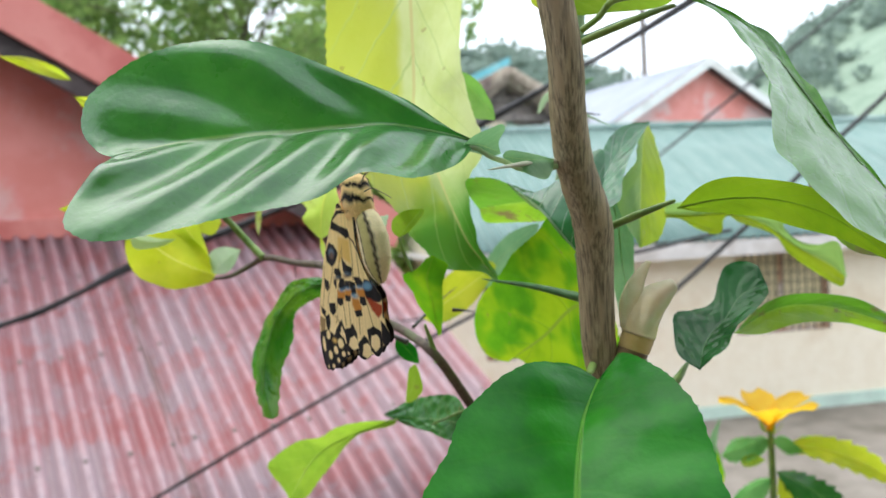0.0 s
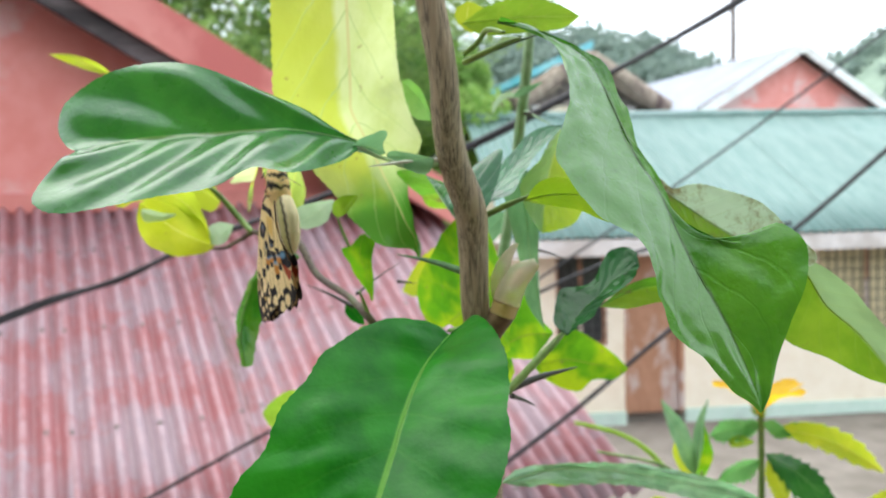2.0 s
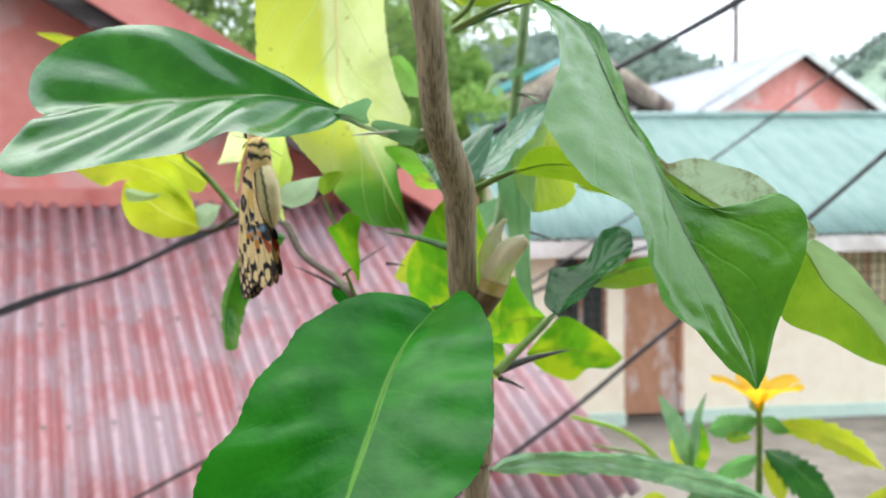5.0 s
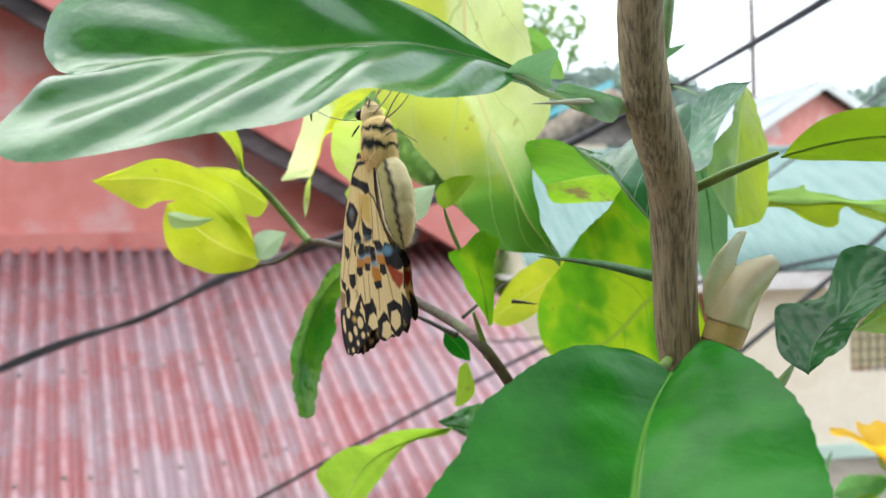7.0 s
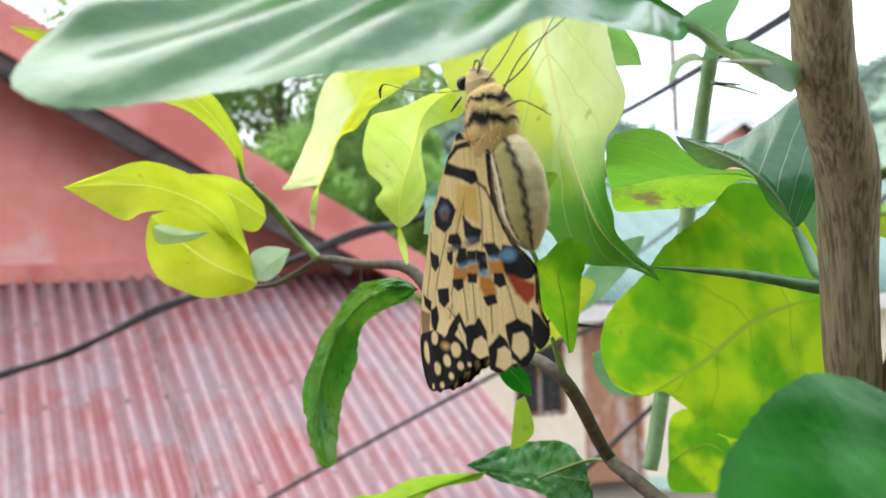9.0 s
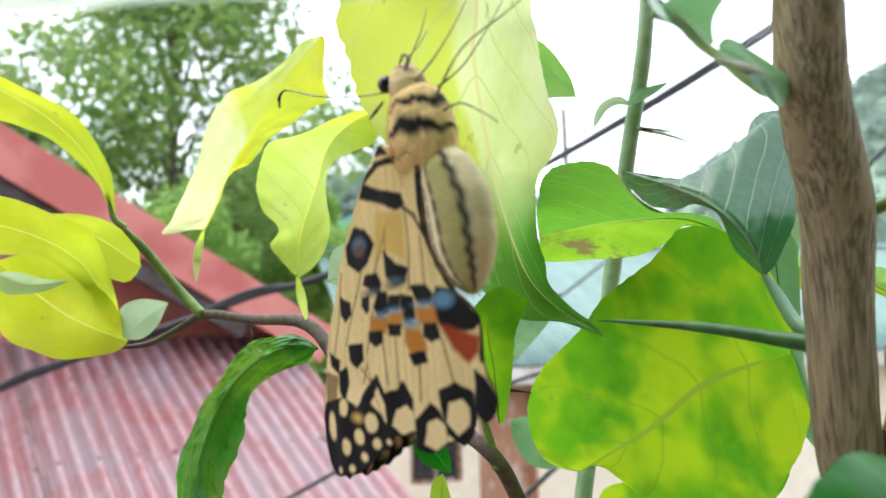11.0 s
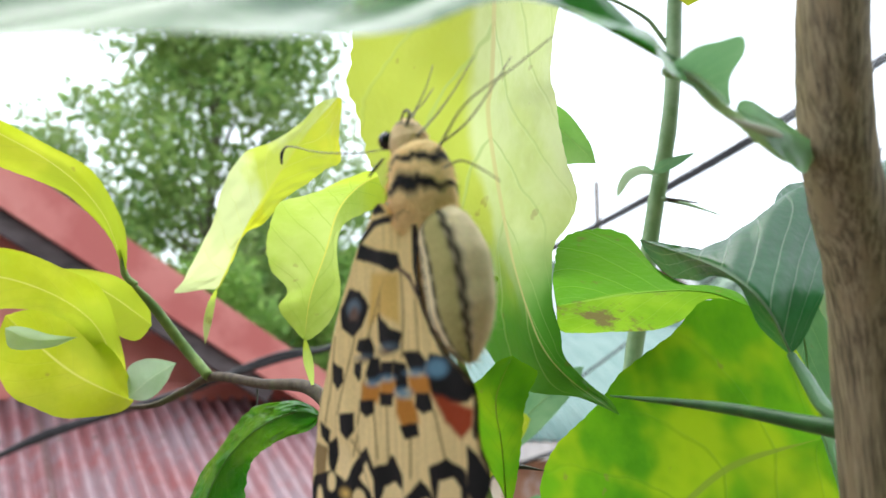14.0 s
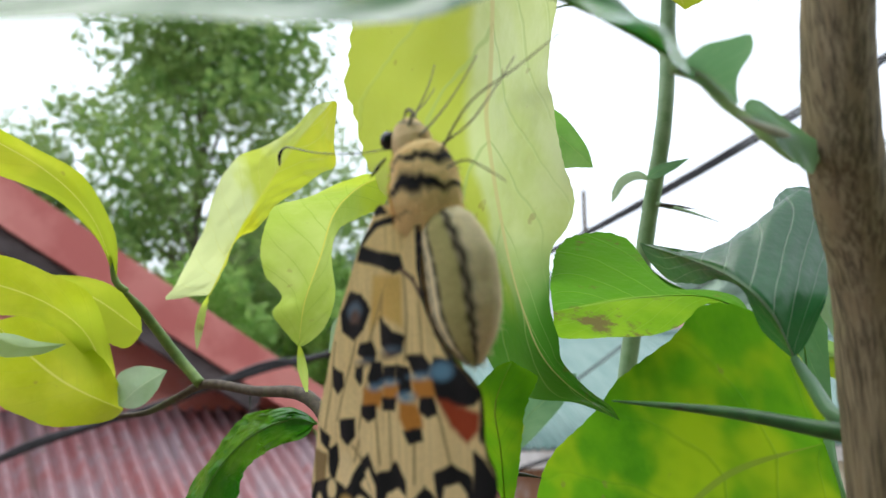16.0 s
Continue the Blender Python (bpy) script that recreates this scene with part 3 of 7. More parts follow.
nail_heads.materials.append(weathered)
for sheet_ob in [o for o in red_house.children if o.name.startswith("roof_sheet")]:
    tagged(part("roofing_nails", nail_heads, weathered, sheet_ob, "dull roofing nail heads"), kind="stuff")
WY = 1.14 * LEAN_RUN
part("wall", prism([(-5.5, WY, 0), (1.9, WY, 0), (1.9, WY, 2.78), (-1.6, WY, 4.77), (-5.5, WY, 2.7)], (0, 0.12, 0)), wall_red, red_house)
part("wall", box((1.78, WY + 0.12, 0), (1.9, WY + 6, 2.8)), wall_red, red_house)
part("wall", box((-5.5, WY + 0.12, 0), (-5.38, WY + 6, 2.7)), wall_red, red_house)
part("wall", box((-5.5, WY + 6, 0), (1.9, WY + 6.12, 2.7)), wall_red, red_house)
part("wall", box((-4.2, -0.95, 0), (1.8, -0.83, 1.6)), wall_red, red_house)
part("flashing", box((-4.2, WY - 0.03, 2.76), (2.0, WY, 2.86), 0.004), trim_red, red_house)
# main roof: a gable whose verge hangs over the wall
VY = WY - 0.32
for sgn, x0, z0, x1, z1 in ((1, 2.12, 2.74, -1.6, 4.87), (-1, -5.9, 2.68, -1.6, 4.87)):
    d = Vector((x1 - x0, 0, z1 - z0)).normalized()
    up = Vector((-d.z * sgn, 0, d.x * sgn)) * (-1 if sgn > 0 else -1)
    up = up if up.z > 0 else -up
    part("roof", prism([Vector((x0, VY, z0)) + up * 0.01, Vector((x1, VY, z1)) + up * 0.01, Vector((x1, WY + 6.3, z1)) + up * 0.01, Vector((x0, WY + 6.3, z0)) + up * 0.01], up * 0.03), roof_red, red_house)
    part("barge_board", prism([Vector((x0, VY - 0.03, z0)) + up * 0.05, Vector((x1, VY - 0.03, z1)) + up * 0.05, Vector((x1, VY - 0.03, z1)) - up * 0.155, Vector((x0, VY - 0.03, z0)) - up * 0.155], (0, 0.03, 0)), trim_red, red_house, "pinkish red barge board")
    x2 = 1.72 if sgn > 0 else x0
    z2 = z0 + (z1 - z0) * (x2 - x0) / (x1 - x0)
    low, high = Vector((x2, VY, z2)), Vector((x1, VY, z1))
    # weathered rafter, made deeper so its dark face carries the eave shadow
    part("rafter", prism([low - up * 0.09, high - up * 0.09, high - up * 0.25, low - up * 0.25], (0, 0.05, 0)), rafter_wood, red_house, "dark weathered verge rafter, deepened to stand for eave shadow")
    part("soffit", prism([low - up * 0.04 + Vector((0, 0.06, 0)), high - up * 0.04 + Vector((0, 0.06, 0)), high - up * 0.04 + Vector((0, 0.32, 0)), low - up * 0.04 + Vector((0, 0.32, 0))], -up * 0.03), shaded_wood, red_house, "dark underside of the eaves")

# ---- the white-roofed house with the red gable ----
apex, back = Vector((5.6, 17.1, 5.76)), Vector((-0.75, 1.8, 0)).normalized()
side = Vector((back.y, -back.x, 0))
GM = Matrix(((side.x, back.x, 0, apex.x), (side.y, back.y, 0, apex.y), (0, 0, 1, 0), (0, 0, 0, 1)))
gable_house = thing("gable_house", GM, "house with pale zinc roof and red gable wall", "house")
half, top, low = 4.7, 5.76, 3.2
part("wall", prism([(-half, 0.25, 0), (half, 0.25, 0), (half, 0.25, low), (0, 0.25, top - 0.05), (-half, 0.25, low)], (0, 0.12, 0)), wall_red, gable_house)
for x in (-half, half - 0.12):
    part("wall", box((x, 0.37, 0), (x + 0.12, 6.0, low)), cream_wall, gable_house)
sheet = mesh_of(corrugated(6.2, math.hypot(half + 0.35, top - low + 0.27), 0.2, 0.02), "roof_sheet", True)
sheet.materials.append(zinc)
pitch = math.degrees(math.atan2(top - low + 0.27, half + 0.35))
for turn, x, y in ((-90, -half - 0.35, 6.2), (90, half + 0.35, 0.0)):
    ob = part("roof_sheet", sheet, zinc, gable_house)
    ob.matrix_local = pose(x, y, low - 0.24, 0, 0, turn) @ pose(0, 0, 0, pitch)
for sgn in (-1, 1):
    a, b = Vector((sgn * (half + 0.4), -0.06, low - 0.3)), Vector((0, -0.06, top + 0.03))
    part("barge_board", prism([a, b, b - Vector((0, 0, 0.2)), a - Vector((0, 0, 0.2))], (0, 0.06, 0)), white_paint, gable_house, "white barge board")
    part("soffit", prism([a + Vector((0, 0.07, -0.12)), b + Vector((0, 0.07, -0.12)), b + Vector((0, 0.3, -0.12)), a + Vector((0, 0.3, -0.12))], (0, 0, -0.03)), shaded_wood, gable_house)

# ---- thatched hut ----
hut = thing("thatched_hut", pose(1.48, 17.0, 0.02, 0, 0, 24), "open gabled hut with a shaggy brown thatched roof", "hut")
RIDGE, EAVE, HALF, DEEP = 5.72, 4.78, 1.62, 1.8


def thatch_slope(side):
    """One thick slope with a ragged lower edge and a swollen verge."""
    bm = bmesh.new()
    across, along = 22, 14
    skins = []
    for lift in (0.0, -0.2):
        rows = []
        for i in range(across + 1):
            u = i / across
            row = []
            for j in range(along + 1):
                v = j / along
                swell = 0.07 * math.exp(-(v / 0.12) ** 2)
                x = side * HALF * u * (1 + 0.03 * noise.noise((v * 9, side, 2)) * u)
                z = RIDGE + (EAVE - RIDGE) * u + lift - 0.05 * math.sin(math.pi * u) + (swell if lift == 0 else -swell) + 0.05 * noise.noise((u * 6, v * 7, side + lift))
                row.append(bm.verts.new((x, DEEP * v - 0.05 * noise.noise((u * 8, 3, side)) * (1 - v), z)))
            rows.append(row)
        for a, b in zip(rows, rows[1:]):
            for j in range(along):
                bm.faces.new((a[j], a[j + 1], b[j + 1], b[j]))
        skins.append(rows)
    top, low = skins
    for i in range(across):
        for j in (0, along):
            bm.faces.new((top[i][j], top[i + 1][j], low[i + 1][j], low[i][j]))
    for j in range(along):
        for i in (0, across):
            bm.faces.new((top[i][j], top[i][j + 1], low[i][j + 1], low[i][j]))
    return bm


for side_sign in (-1, 1):
    part("roof", thatch_slope(side_sign), thatch, hut, smooth=True)
    part("verge_roll", tube([(0, 0.02, RIDGE - 0.06), (side_sign * 0.8, 0.0, 5.2), (side_sign * 1.72, -0.02, EAVE - 0.16)], [0.13, 0.16, 0.19], 14, 8, 0.12), thatch, hut, "rolled thatch along the gable edge", smooth=True)
for k in range(9):
    x = -1.2 + 0.3 * k
    top = RIDGE - 0.3 - abs(x) * 0.58
    if top > 4.86:
        part("gable_board", box((x - 0.145, 0.4, 4.86), (x + 0.145, 0.43, top), 0.004), weathered, hut)
part("tie_beam", box((-1.35, 0.3, 4.7), (1.35, 0.42, 4.86), 0.01), weathered, hut)
part("gable_rail", box((-0.9, 0.33, 5.12), (0.9, 0.4, 5.2), 0.01), weathered, hut)
for x in (-1.1, 1.1):
    for y in (0.36, 1.5):
        part("post", box((x - 0.08, y - 0.08, 0), (x + 0.08, y + 0.08, 4.7), 0.01), fascia_grey, hut, "pale hut post")
part("roof", prism([(-3.2, 5.0, 5.4), (0.5, 5.0, 7.0), (0.5, 9.0, 7.0), (-3.2, 9.0, 5.4)], (0, 0, 0.22)), aqua, thing("aqua_shed", pose(1.6, 18.5, 0), "distant shed with a bright turquoise roof", "shed"))
shed = bpy.data.objects["aqua_shed"]
part("wall", prism([(-3.1, 5.2, 0), (0.3, 5.2, 0), (0.3, 5.2, 6.85), (-3.1, 5.2, 5.4)], (0, 3.5, 0)), cream_wall, shed)
pole = thing("utility_pole", pose(5.86, 23.5, 0), "thin grey pole behind the houses", "pole")
part("shaft", tube([(0, 0, 0), (0, 0, 5), (0, 0, 9.2)], [0.1, 0.085, 0.075], 8, 3), weathered, pole)

# ---- cables ----
CABLES = (("cable", [(-3.2, 2.0, 1.72), (-2.2, 2.0, 2.14), (-1.27, 2.0, 2.487), (-0.977, 2.0, 2.583), (-0.76, 2.0, 2.672), (-0.5, 2.0, 2.760), (-0.294, 2.0, 2.829), (0.0, 2.02, 2.93), (0.9, 2.05, 3.4), (2.2, 2.1, 4.25), (3.6, 2.1, 5.3)], 0.0069),
          ("cable", [(-3.2, 2.0, 1.75), (-2.2, 2.0, 2.13), (-1.27, 2.0, 2.499), (-0.977, 2.0, 2.577), (-0.76, 2.0, 2.682), (-0.5, 2.0, 2.752), (-0.294, 2.0, 2.842), (0.0, 2.02, 2.92), (0.9, 2.05, 3.415), (2.2, 2.1, 4.26), (3.6, 2.1, 5.32)], 0.0052),
          ("cable", [(-1.75, 2.0, 1.56), (-1.2, 2.0, 1.86), (-0.31, 2.0, 2.335), (0.25, 2.0, 2.6), (0.5, 2.0, 2.655), (0.69, 2.0, 2.69)], 0.0047),
          ("cable", [(-1.9, 2.05, 0.72), (-1.0, 2.02, 1.36), (0.04, 2.0, 2.135), (0.367, 2.0, 2.405), (0.71, 2.0, 2.684), (0.92, 2.0, 2.868), (1.25, 2.0, 3.15), (3.0, 2.0, 4.7)], 0.006),
          ("cable", [(-0.6, 5.0, 2.15), (-0.05, 3.7, 2.32), (0.09, 3.6, 2.40), (0.80, 3.6, 2.877), (1.59, 3.6, 3.446), (2.4, 3.6, 4.05), (4.5, 3.6, 5.7)], 0.0055))

for name, pts, r in CABLES:
    tagged(part(name, tube(pts, [r] * len(pts), 8, 8), cable_black, None, smooth=True), "sagging black overhead cable", "cable", "overhead cables")


# ---- trees and hills ----
def leaf_cloud(centres, count, size, rnd, spread=1.0):
    """Many small folded leaves round the given clumps (centre, radius)."""
    verts, faces = [], []
    weights = [r ** 2 for _, r in centres]
    for _ in range(count):
        c, r = rnd.choices(centres, weights)[0]
        d = Vector((rnd.gauss(0, 1), rnd.gauss(0, 1), rnd.gauss(0, 0.8))).normalized() * r * rnd.random() ** 0.4 * spread
        p = Vector(c) + d
        q = Euler((rnd.uniform(-1, 1), rnd.uniform(-1, 1), rnd.uniform(0, 6.3))).to_matrix()
        s = size * rnd.uniform(0.6, 1.4)
        k = len(verts)
        for x, y, z in ((-1, 0, 0), (0, -0.45, 0.12), (1, 0, -0.1), (0, 0.45, 0.12)):
            verts.append(p + q @ Vector((x * s, y * s, z * s)))
        faces += [(k, k + 1, k + 2), (k, k + 2, k + 3)]
    me = bpy.data.meshes.new("crown")
    me.from_pydata(verts, [], faces)
    return me


def tree(x, y, height, radius, count, size, material, seed, label, clumps=16, trunk=0.18, start=0.35, clump=1.0):
    rnd = random.Random(seed)
    ob = thing("tree", pose(x, y, 0), label, "tree", "trees behind the houses")
    part("trunk", tube([(0, 0, 0), (0.1, 0.05, height * 0.3), (-0.05, 0.1, height * 0.6), (0.1, 0, height * 0.85)], [trunk, trunk * 0.8, trunk * 0.5, trunk * 0.2], 10, 5, 0.1), tree_bark, ob, smooth=True)
    centres = []
    for k in range(clumps):
        a = k * 2.4 + rnd.uniform(-0.4, 0.4)
        z = height * (start + (1 - start) * (k + 0.5) / clumps)
        lim = radius * math.sin(math.pi * (0.2 + 0.75 * (k + 0.5) / clumps)) * rnd.uniform(0.2, 1.0)
        c = Vector((math.cos(a) * lim, math.sin(a) * lim, z))
        centres.append((c, radius * rnd.uniform(0.22, 0.42) * clump))
        part("limb", tube([(0, 0, z * 0.75), c * 0.55 + Vector((0, 0, z * 0.4)), c], [trunk * 0.25, trunk * 0.14, trunk * 0.05], 6, 3), tree_bark, ob)
    part("crown", leaf_cloud(centres, count, size, rnd), material, ob)
    return ob


tree(-3.7, 16.5, 11.4, 4.3, 17000, 0.12, tree_leaf, 3, "tall leafy tree behind the red house", 40, 0.13, clump=0.75)
tree(-8.0, 18.5, 8.2, 2.8, 16000, 0.1, tree_leaf, 5, "broad leafy tree behind the red house", 20)
tree(-2.2, 19.0, 6.6, 2.4, 12000, 0.09, bush_leaf, 8, "light green tree behind the houses", 16, start=0.15)
tree(-0.9, 15.2, 5.2, 1.2, 12000, 0.07, bush_leaf, 11, "light green bushy tree beside the hut", 14, 0.1, 0.2)
tree(-2.6, 12.6, 4.6, 1.7, 14000, 0.07, bush_leaf, 21, "dense light green bushy tree beyond the red roof", 16, 0.1, 0.1)
tree(-0.6, 13.4, 4.2, 1.6, 14000, 0.07, bush_leaf, 23, "dense light green bushy tree beyond the red roof", 16, 0.1, 0.1)
tree(-4.6, 14.0, 5.2, 1.9, 14000, 0.08, tree_leaf, 25, "dense green bushy tree beyond the red roof", 16, 0.12, 0.1)
tree(-3.2, 22.0, 7.6, 3.2, 14000, 0.11, bush_leaf, 13, "spreading green tree in the distance", 18, start=0.1)


def hill(name, x, y, length, height, turn, seed, count, low=0.55):
    """A wooded ridge: an earth body and a coat of small tree crowns."""
    rnd = random.Random(seed)
    bm = bmesh.new()
    n, m = 40, 10
    rows = []

    def top(u, v):
        ridge = height * (low + (1 - low) * math.sin(math.pi * u)) * (1 + 0.12 * noise.noise((u * 4 + seed, v, 2)))
        return ridge * math.cos(v * math.pi / 2) ** 0.8

    for i in range(n + 1):
        rows.append([bm.verts.new(((i / n - 0.5) * length, (j / m * 2 - 1) * height * 1.6, max(0, top(i / n, abs(j / m * 2 - 1))))) for j in range(m + 1)])
    for a, b in zip(rows, rows[1:]):
        for j in range(m):
            bm.faces.new((a[j], a[j + 1], b[j + 1], b[j]))
    ob = thing(name, pose(x, y, -0.3, 0, 0, turn), "hazy wooded hill in the distance", "hill", kind="structure")
    part("slope", bm, hazy_grass, ob, smooth=True)
    centres = []
    for _ in range(900):
        u, v = rnd.random(), rnd.uniform(-1, 0.35)
        centres.append((Vector(((u - 0.5) * length, v * height * 1.6, max(0, top(u, abs(v))) + rnd.uniform(-0.2, 1.2))), rnd.uniform(1.0, 2.4)))
    part("woods", leaf_cloud(centres, count, 0.55, rnd), hazy_leaf, ob)
    return ob


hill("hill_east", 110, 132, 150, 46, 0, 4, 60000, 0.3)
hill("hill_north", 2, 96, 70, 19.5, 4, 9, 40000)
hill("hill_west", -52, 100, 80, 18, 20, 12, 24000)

# ---- citrus plant ----
plant = thing("citrus_plant", pose(0.03, 0.2, 1.5), "young citrus plant with glossy dark and yellow-green leaves", "plant")
bpy.context.view_layer.update()


def rooted():
    for ob in plant.children:
        ob.matrix_parent_inverse = plant.matrix_world.inverted()


limb("trunk", plant, [(0.0165, 0.1955, 2.9000), (0.0181, 0.1969, 2.8600), (0.0255, 0.1966, 2.8200), (0.0305, 0.1980, 2.7900), (0.0311, 0.2002, 2.7750), (0.0328, 0.2039, 2.7620), (0.0371, 0.2079, 2.7480), (0.0378, 0.2103, 2.7350), (0.0382, 0.2115, 2.7150), (0.0425, 0.2150, 2.6900), (0.0420, 0.2180, 2.6650), (0.0400, 0.2200, 2.6200), (0.0360, 0.2150, 2.3000), (0.0300, 0.2000, 1.5000)], [.0042, .0043, .0043, .0043, .0044, .0047, .0050, .0046, .0044, .0042, .0041, .0042, .0046, .006], bark)
limb("twig", plant, [(0.0425, 0.2260, 2.6612), (0.0119, 0.2620, 2.6839), (0.0062, 0.2720, 2.6887), (-0.0045, 0.2570, 2.7082), (-0.0145, 0.2700, 2.7145), (-0.0309, 0.2850, 2.7226), (-0.0413, 0.2975, 2.7347), (-0.0557, 0.3130, 2.7367), (-0.0698, 0.3267, 2.7388), (-0.0781, 0.3330, 2.7357), (-0.0880, 0.3380, 2.7316), (-0.0990, 0.3400, 2.7309)], [.0017, .0017, .0016, .0015, .0014, .0014, .0016, .0012, .0012, .0010, .0008, .0004], twig_bark)
limb("shoot", plant, [(-0.0713, 0.3267, 2.7389), (-0.0788, 0.3300, 2.7467), (-0.0860, 0.3250, 2.7568), (-0.0898, 0.3170, 2.7621)], [.0014, .0014, .0013, .0004], shoot_green)
limb("shoot", plant, [(0.0047, 0.1860, 2.7658), (0.0083, 0.1880, 2.7656), (0.0117, 0.1900, 2.7637), (0.0151, 0.1920, 2.7625), (0.0185, 0.1940, 2.7609), (0.0234, 0.1980, 2.7603), (0.0284, 0.2030, 2.7618)], [.0006, .0006, .0006, .0006, .0006, .0007, .0009], leaf_ash)
limb("shoot", plant, [(0.0424, 0.2120, 2.7460), (0.0485, 0.2070, 2.7488), (0.0564, 0.2020, 2.7518)], [.0010, .0010, .0004], shoot_green)
limb("shoot", plant, [(0.0375, 0.2160, 2.7111), (0.0338, 0.2000, 2.7120), (0.0313, 0.1880, 2.7134)], [.001, .001, .0004], shoot_green)
limb("shoot", plant, [(0.0649, 0.3340, 2.8950), (0.0606, 0.3350, 2.8518), (0.0572, 0.3340, 2.8172), (0.0532, 0.3420, 2.7868), (0.0466, 0.3500, 2.7408), (0.0357, 0.3500, 2.6832), (0.0321, 0.3500, 2.6663)], [.0023, .0023, .0023, .0025, .0026, .0026, .0026], stem_green)
limb("shoot", plant, [(0.0471, 0.2200, 2.6885), (0.0548, 0.2250, 2.6954), (0.0627, 0.2300, 2.7025), (0.0673, 0.2350, 2.7062)], [.0014, .0013, .0012, .0004], shoot_green)
limb("shoot", plant, [(0.0365, 0.2140, 2.7290), (0.0358, 0.2185, 2.7310), (0.0364, 0.2240, 2.7350), (0.0360, 0.2275, 2.7388)], [.0009, .0011, .0010, .0006], leaf_sage_deep)
limb("shoot", plant, [(0.0104, 0.2720, 2.6855), (0.0061, 0.3000, 2.6810), (-0.0077, 0.3100, 2.6739)], [.0005, .0005, .0004], shoot_green)
leaf(plant, [(-0.0734, 0.3300, 2.7473), (-0.0741, 0.3345, 2.7532), (-0.0733, 0.3345, 2.7587), (-0.0710, 0.3310, 2.7630)], [(-0.0752, 0.3345, 2.7532), (-0.0743, 0.3345, 2.7587)], [(-0.0730, 0.3345, 2.7532), (-0.0723, 0.3345, 2.7587)], leaf_tender, quilt=0, wavy=0, teeth=0, ragged=0, cols=4, rows=40, cup=-.02, name="petiole", ribbed=False)
leaf(plant, [(-0.0414, 0.2975, 2.7344), (-0.0425, 0.2940, 2.7410), (-0.0434, 0.2930, 2.7470)], [(-0.0436, 0.2940, 2.7410)], [(-0.0414, 0.2940, 2.7410)], leaf_tender, quilt=0, wavy=0, teeth=0, ragged=0, cols=4, rows=40, cup=-.02, name="petiole", ribbed=False)
limb("shoot", plant, [(-0.0884, 0.3170, 2.7612), (-0.0913, 0.3170, 2.7640), (-0.0925, 0.3160, 2.7703)], [.0009, .0009, .0004], shoot_green)
limb("shoot", plant, [(-0.0042, 0.2570, 2.7060), (-0.0051, 0.2570, 2.7104), (-0.0073, 0.2550, 2.7183)], [.0009, .0009, .0004], shoot_green)
limb("shoot", plant, [(-0.0100, 0.2520, 2.7348), (-0.0116, 0.2520, 2.7386), (-0.0128, 0.2510, 2.7424), (-0.0135, 0.2500, 2.7454)], [.0005, .0006, .0005, .0003], shoot_green)
limb("shoot", plant, [(0.0364, 0.2070, 2.7947), (0.0406, 0.2050, 2.7974), (0.0438, 0.2000, 2.8001), (0.0492, 0.1720, 2.7936)], [.0008, .0008, .0008, .0004], shoot_green)
limb("shoot", plant, [(0.0366, 0.2050, 2.7918), (0.0484, 0.1900, 2.7939), (0.0534, 0.1850, 2.7945)], [.0009, .0008, .0004], shoot_green)
thorn(plant, (0.0358, 0.2118, 2.7279), (0.0101, 0.2345, 2.7328), .00115, thorn_green)
thorn(plant, (0.0279, 0.2030, 2.7625), (0.0103, 0.1850, 2.7605), .0009, thorn_pale)
thorn(plant, (0.0487, 0.2240, 2.6892), (0.0710, 0.2390, 2.6927), .0014, thorn_dark)
thorn(plant, (0.0486, 0.2240, 2.6862), (0.0567, 0.2400, 2.6788), .0008, thorn_dark)
thorn(plant, (0.0365, 0.2070, 2.7923), (0.0600, 0.2150, 2.8014), .0010, thorn_green)
thorn(plant, (0.0550, 0.3390, 2.7912), (0.0677, 0.3250, 2.7826), .0007, stem_green)
thorn(plant, (-0.0138, 0.2750, 2.7101), (-0.0357, 0.2850, 2.7185), .0008, thorn_dark)
thorn(plant, (-0.0115, 0.2700, 2.7157), (0.0036, 0.2900, 2.7266), .0005, thorn_dark)
thorn(plant, (0.0564, 0.3000, 2.7307), (0.0717, 0.3000, 2.7254), .0006, thorn_dark)
thorn(plant, (0.0547, 0.3350, 2.7899), (0.0656, 0.3350, 2.7886), .0006, thorn_dark)
thorn(plant, (-0.0566, 0.3140, 2.7352), (-0.0563, 0.3120, 2.7308), .0003, thorn_dark)
thorn(plant, (0.0016, 0.2900, 2.7185), (0.0096, 0.2900, 2.7174), .0006, thorn_dark)
leaf(plant, [(0.0085, 0.1895, 2.7672), (-0.0092, 0.1810, 2.7710), (-0.0290, 0.1750, 2.7699), (-0.0498, 0.1690, 2.7685), (-0.0644, 0.1650, 2.7658)], [(0.0012, 0.1860, 2.7712), (-0.0089, 0.1830, 2.7782), (-0.0253, 0.1800, 2.7858), (-0.0415, 0.1780, 2.7905), (-0.0599, 0.1750, 2.7873), (-0.0711, 0.1740, 2.7801), (-0.0731, 0.1720, 2.7724), (-0.0685, 0.1670, 2.7673)], [(0.0035, 0.1780, 2.7618), (-0.0050, 0.1630, 2.7579), (-0.0151, 0.1600, 2.7596), (-0.0234, 0.1560, 2.7556), (-0.0363, 0.1520, 2.7531), (-0.0490, 0.1490, 2.7503), (-0.0603, 0.1470, 2.7496), (-0.0680, 0.1490, 2.7530), (-0.0669, 0.1570, 2.7609)], leaf_glossy, quilt=3.6, cup=0.0, wavy=0.4, ragged=.045, lanes=5.6, lanes_left=3.4, slant=.14, billow=True, rows=140, cols=20, notches=60)
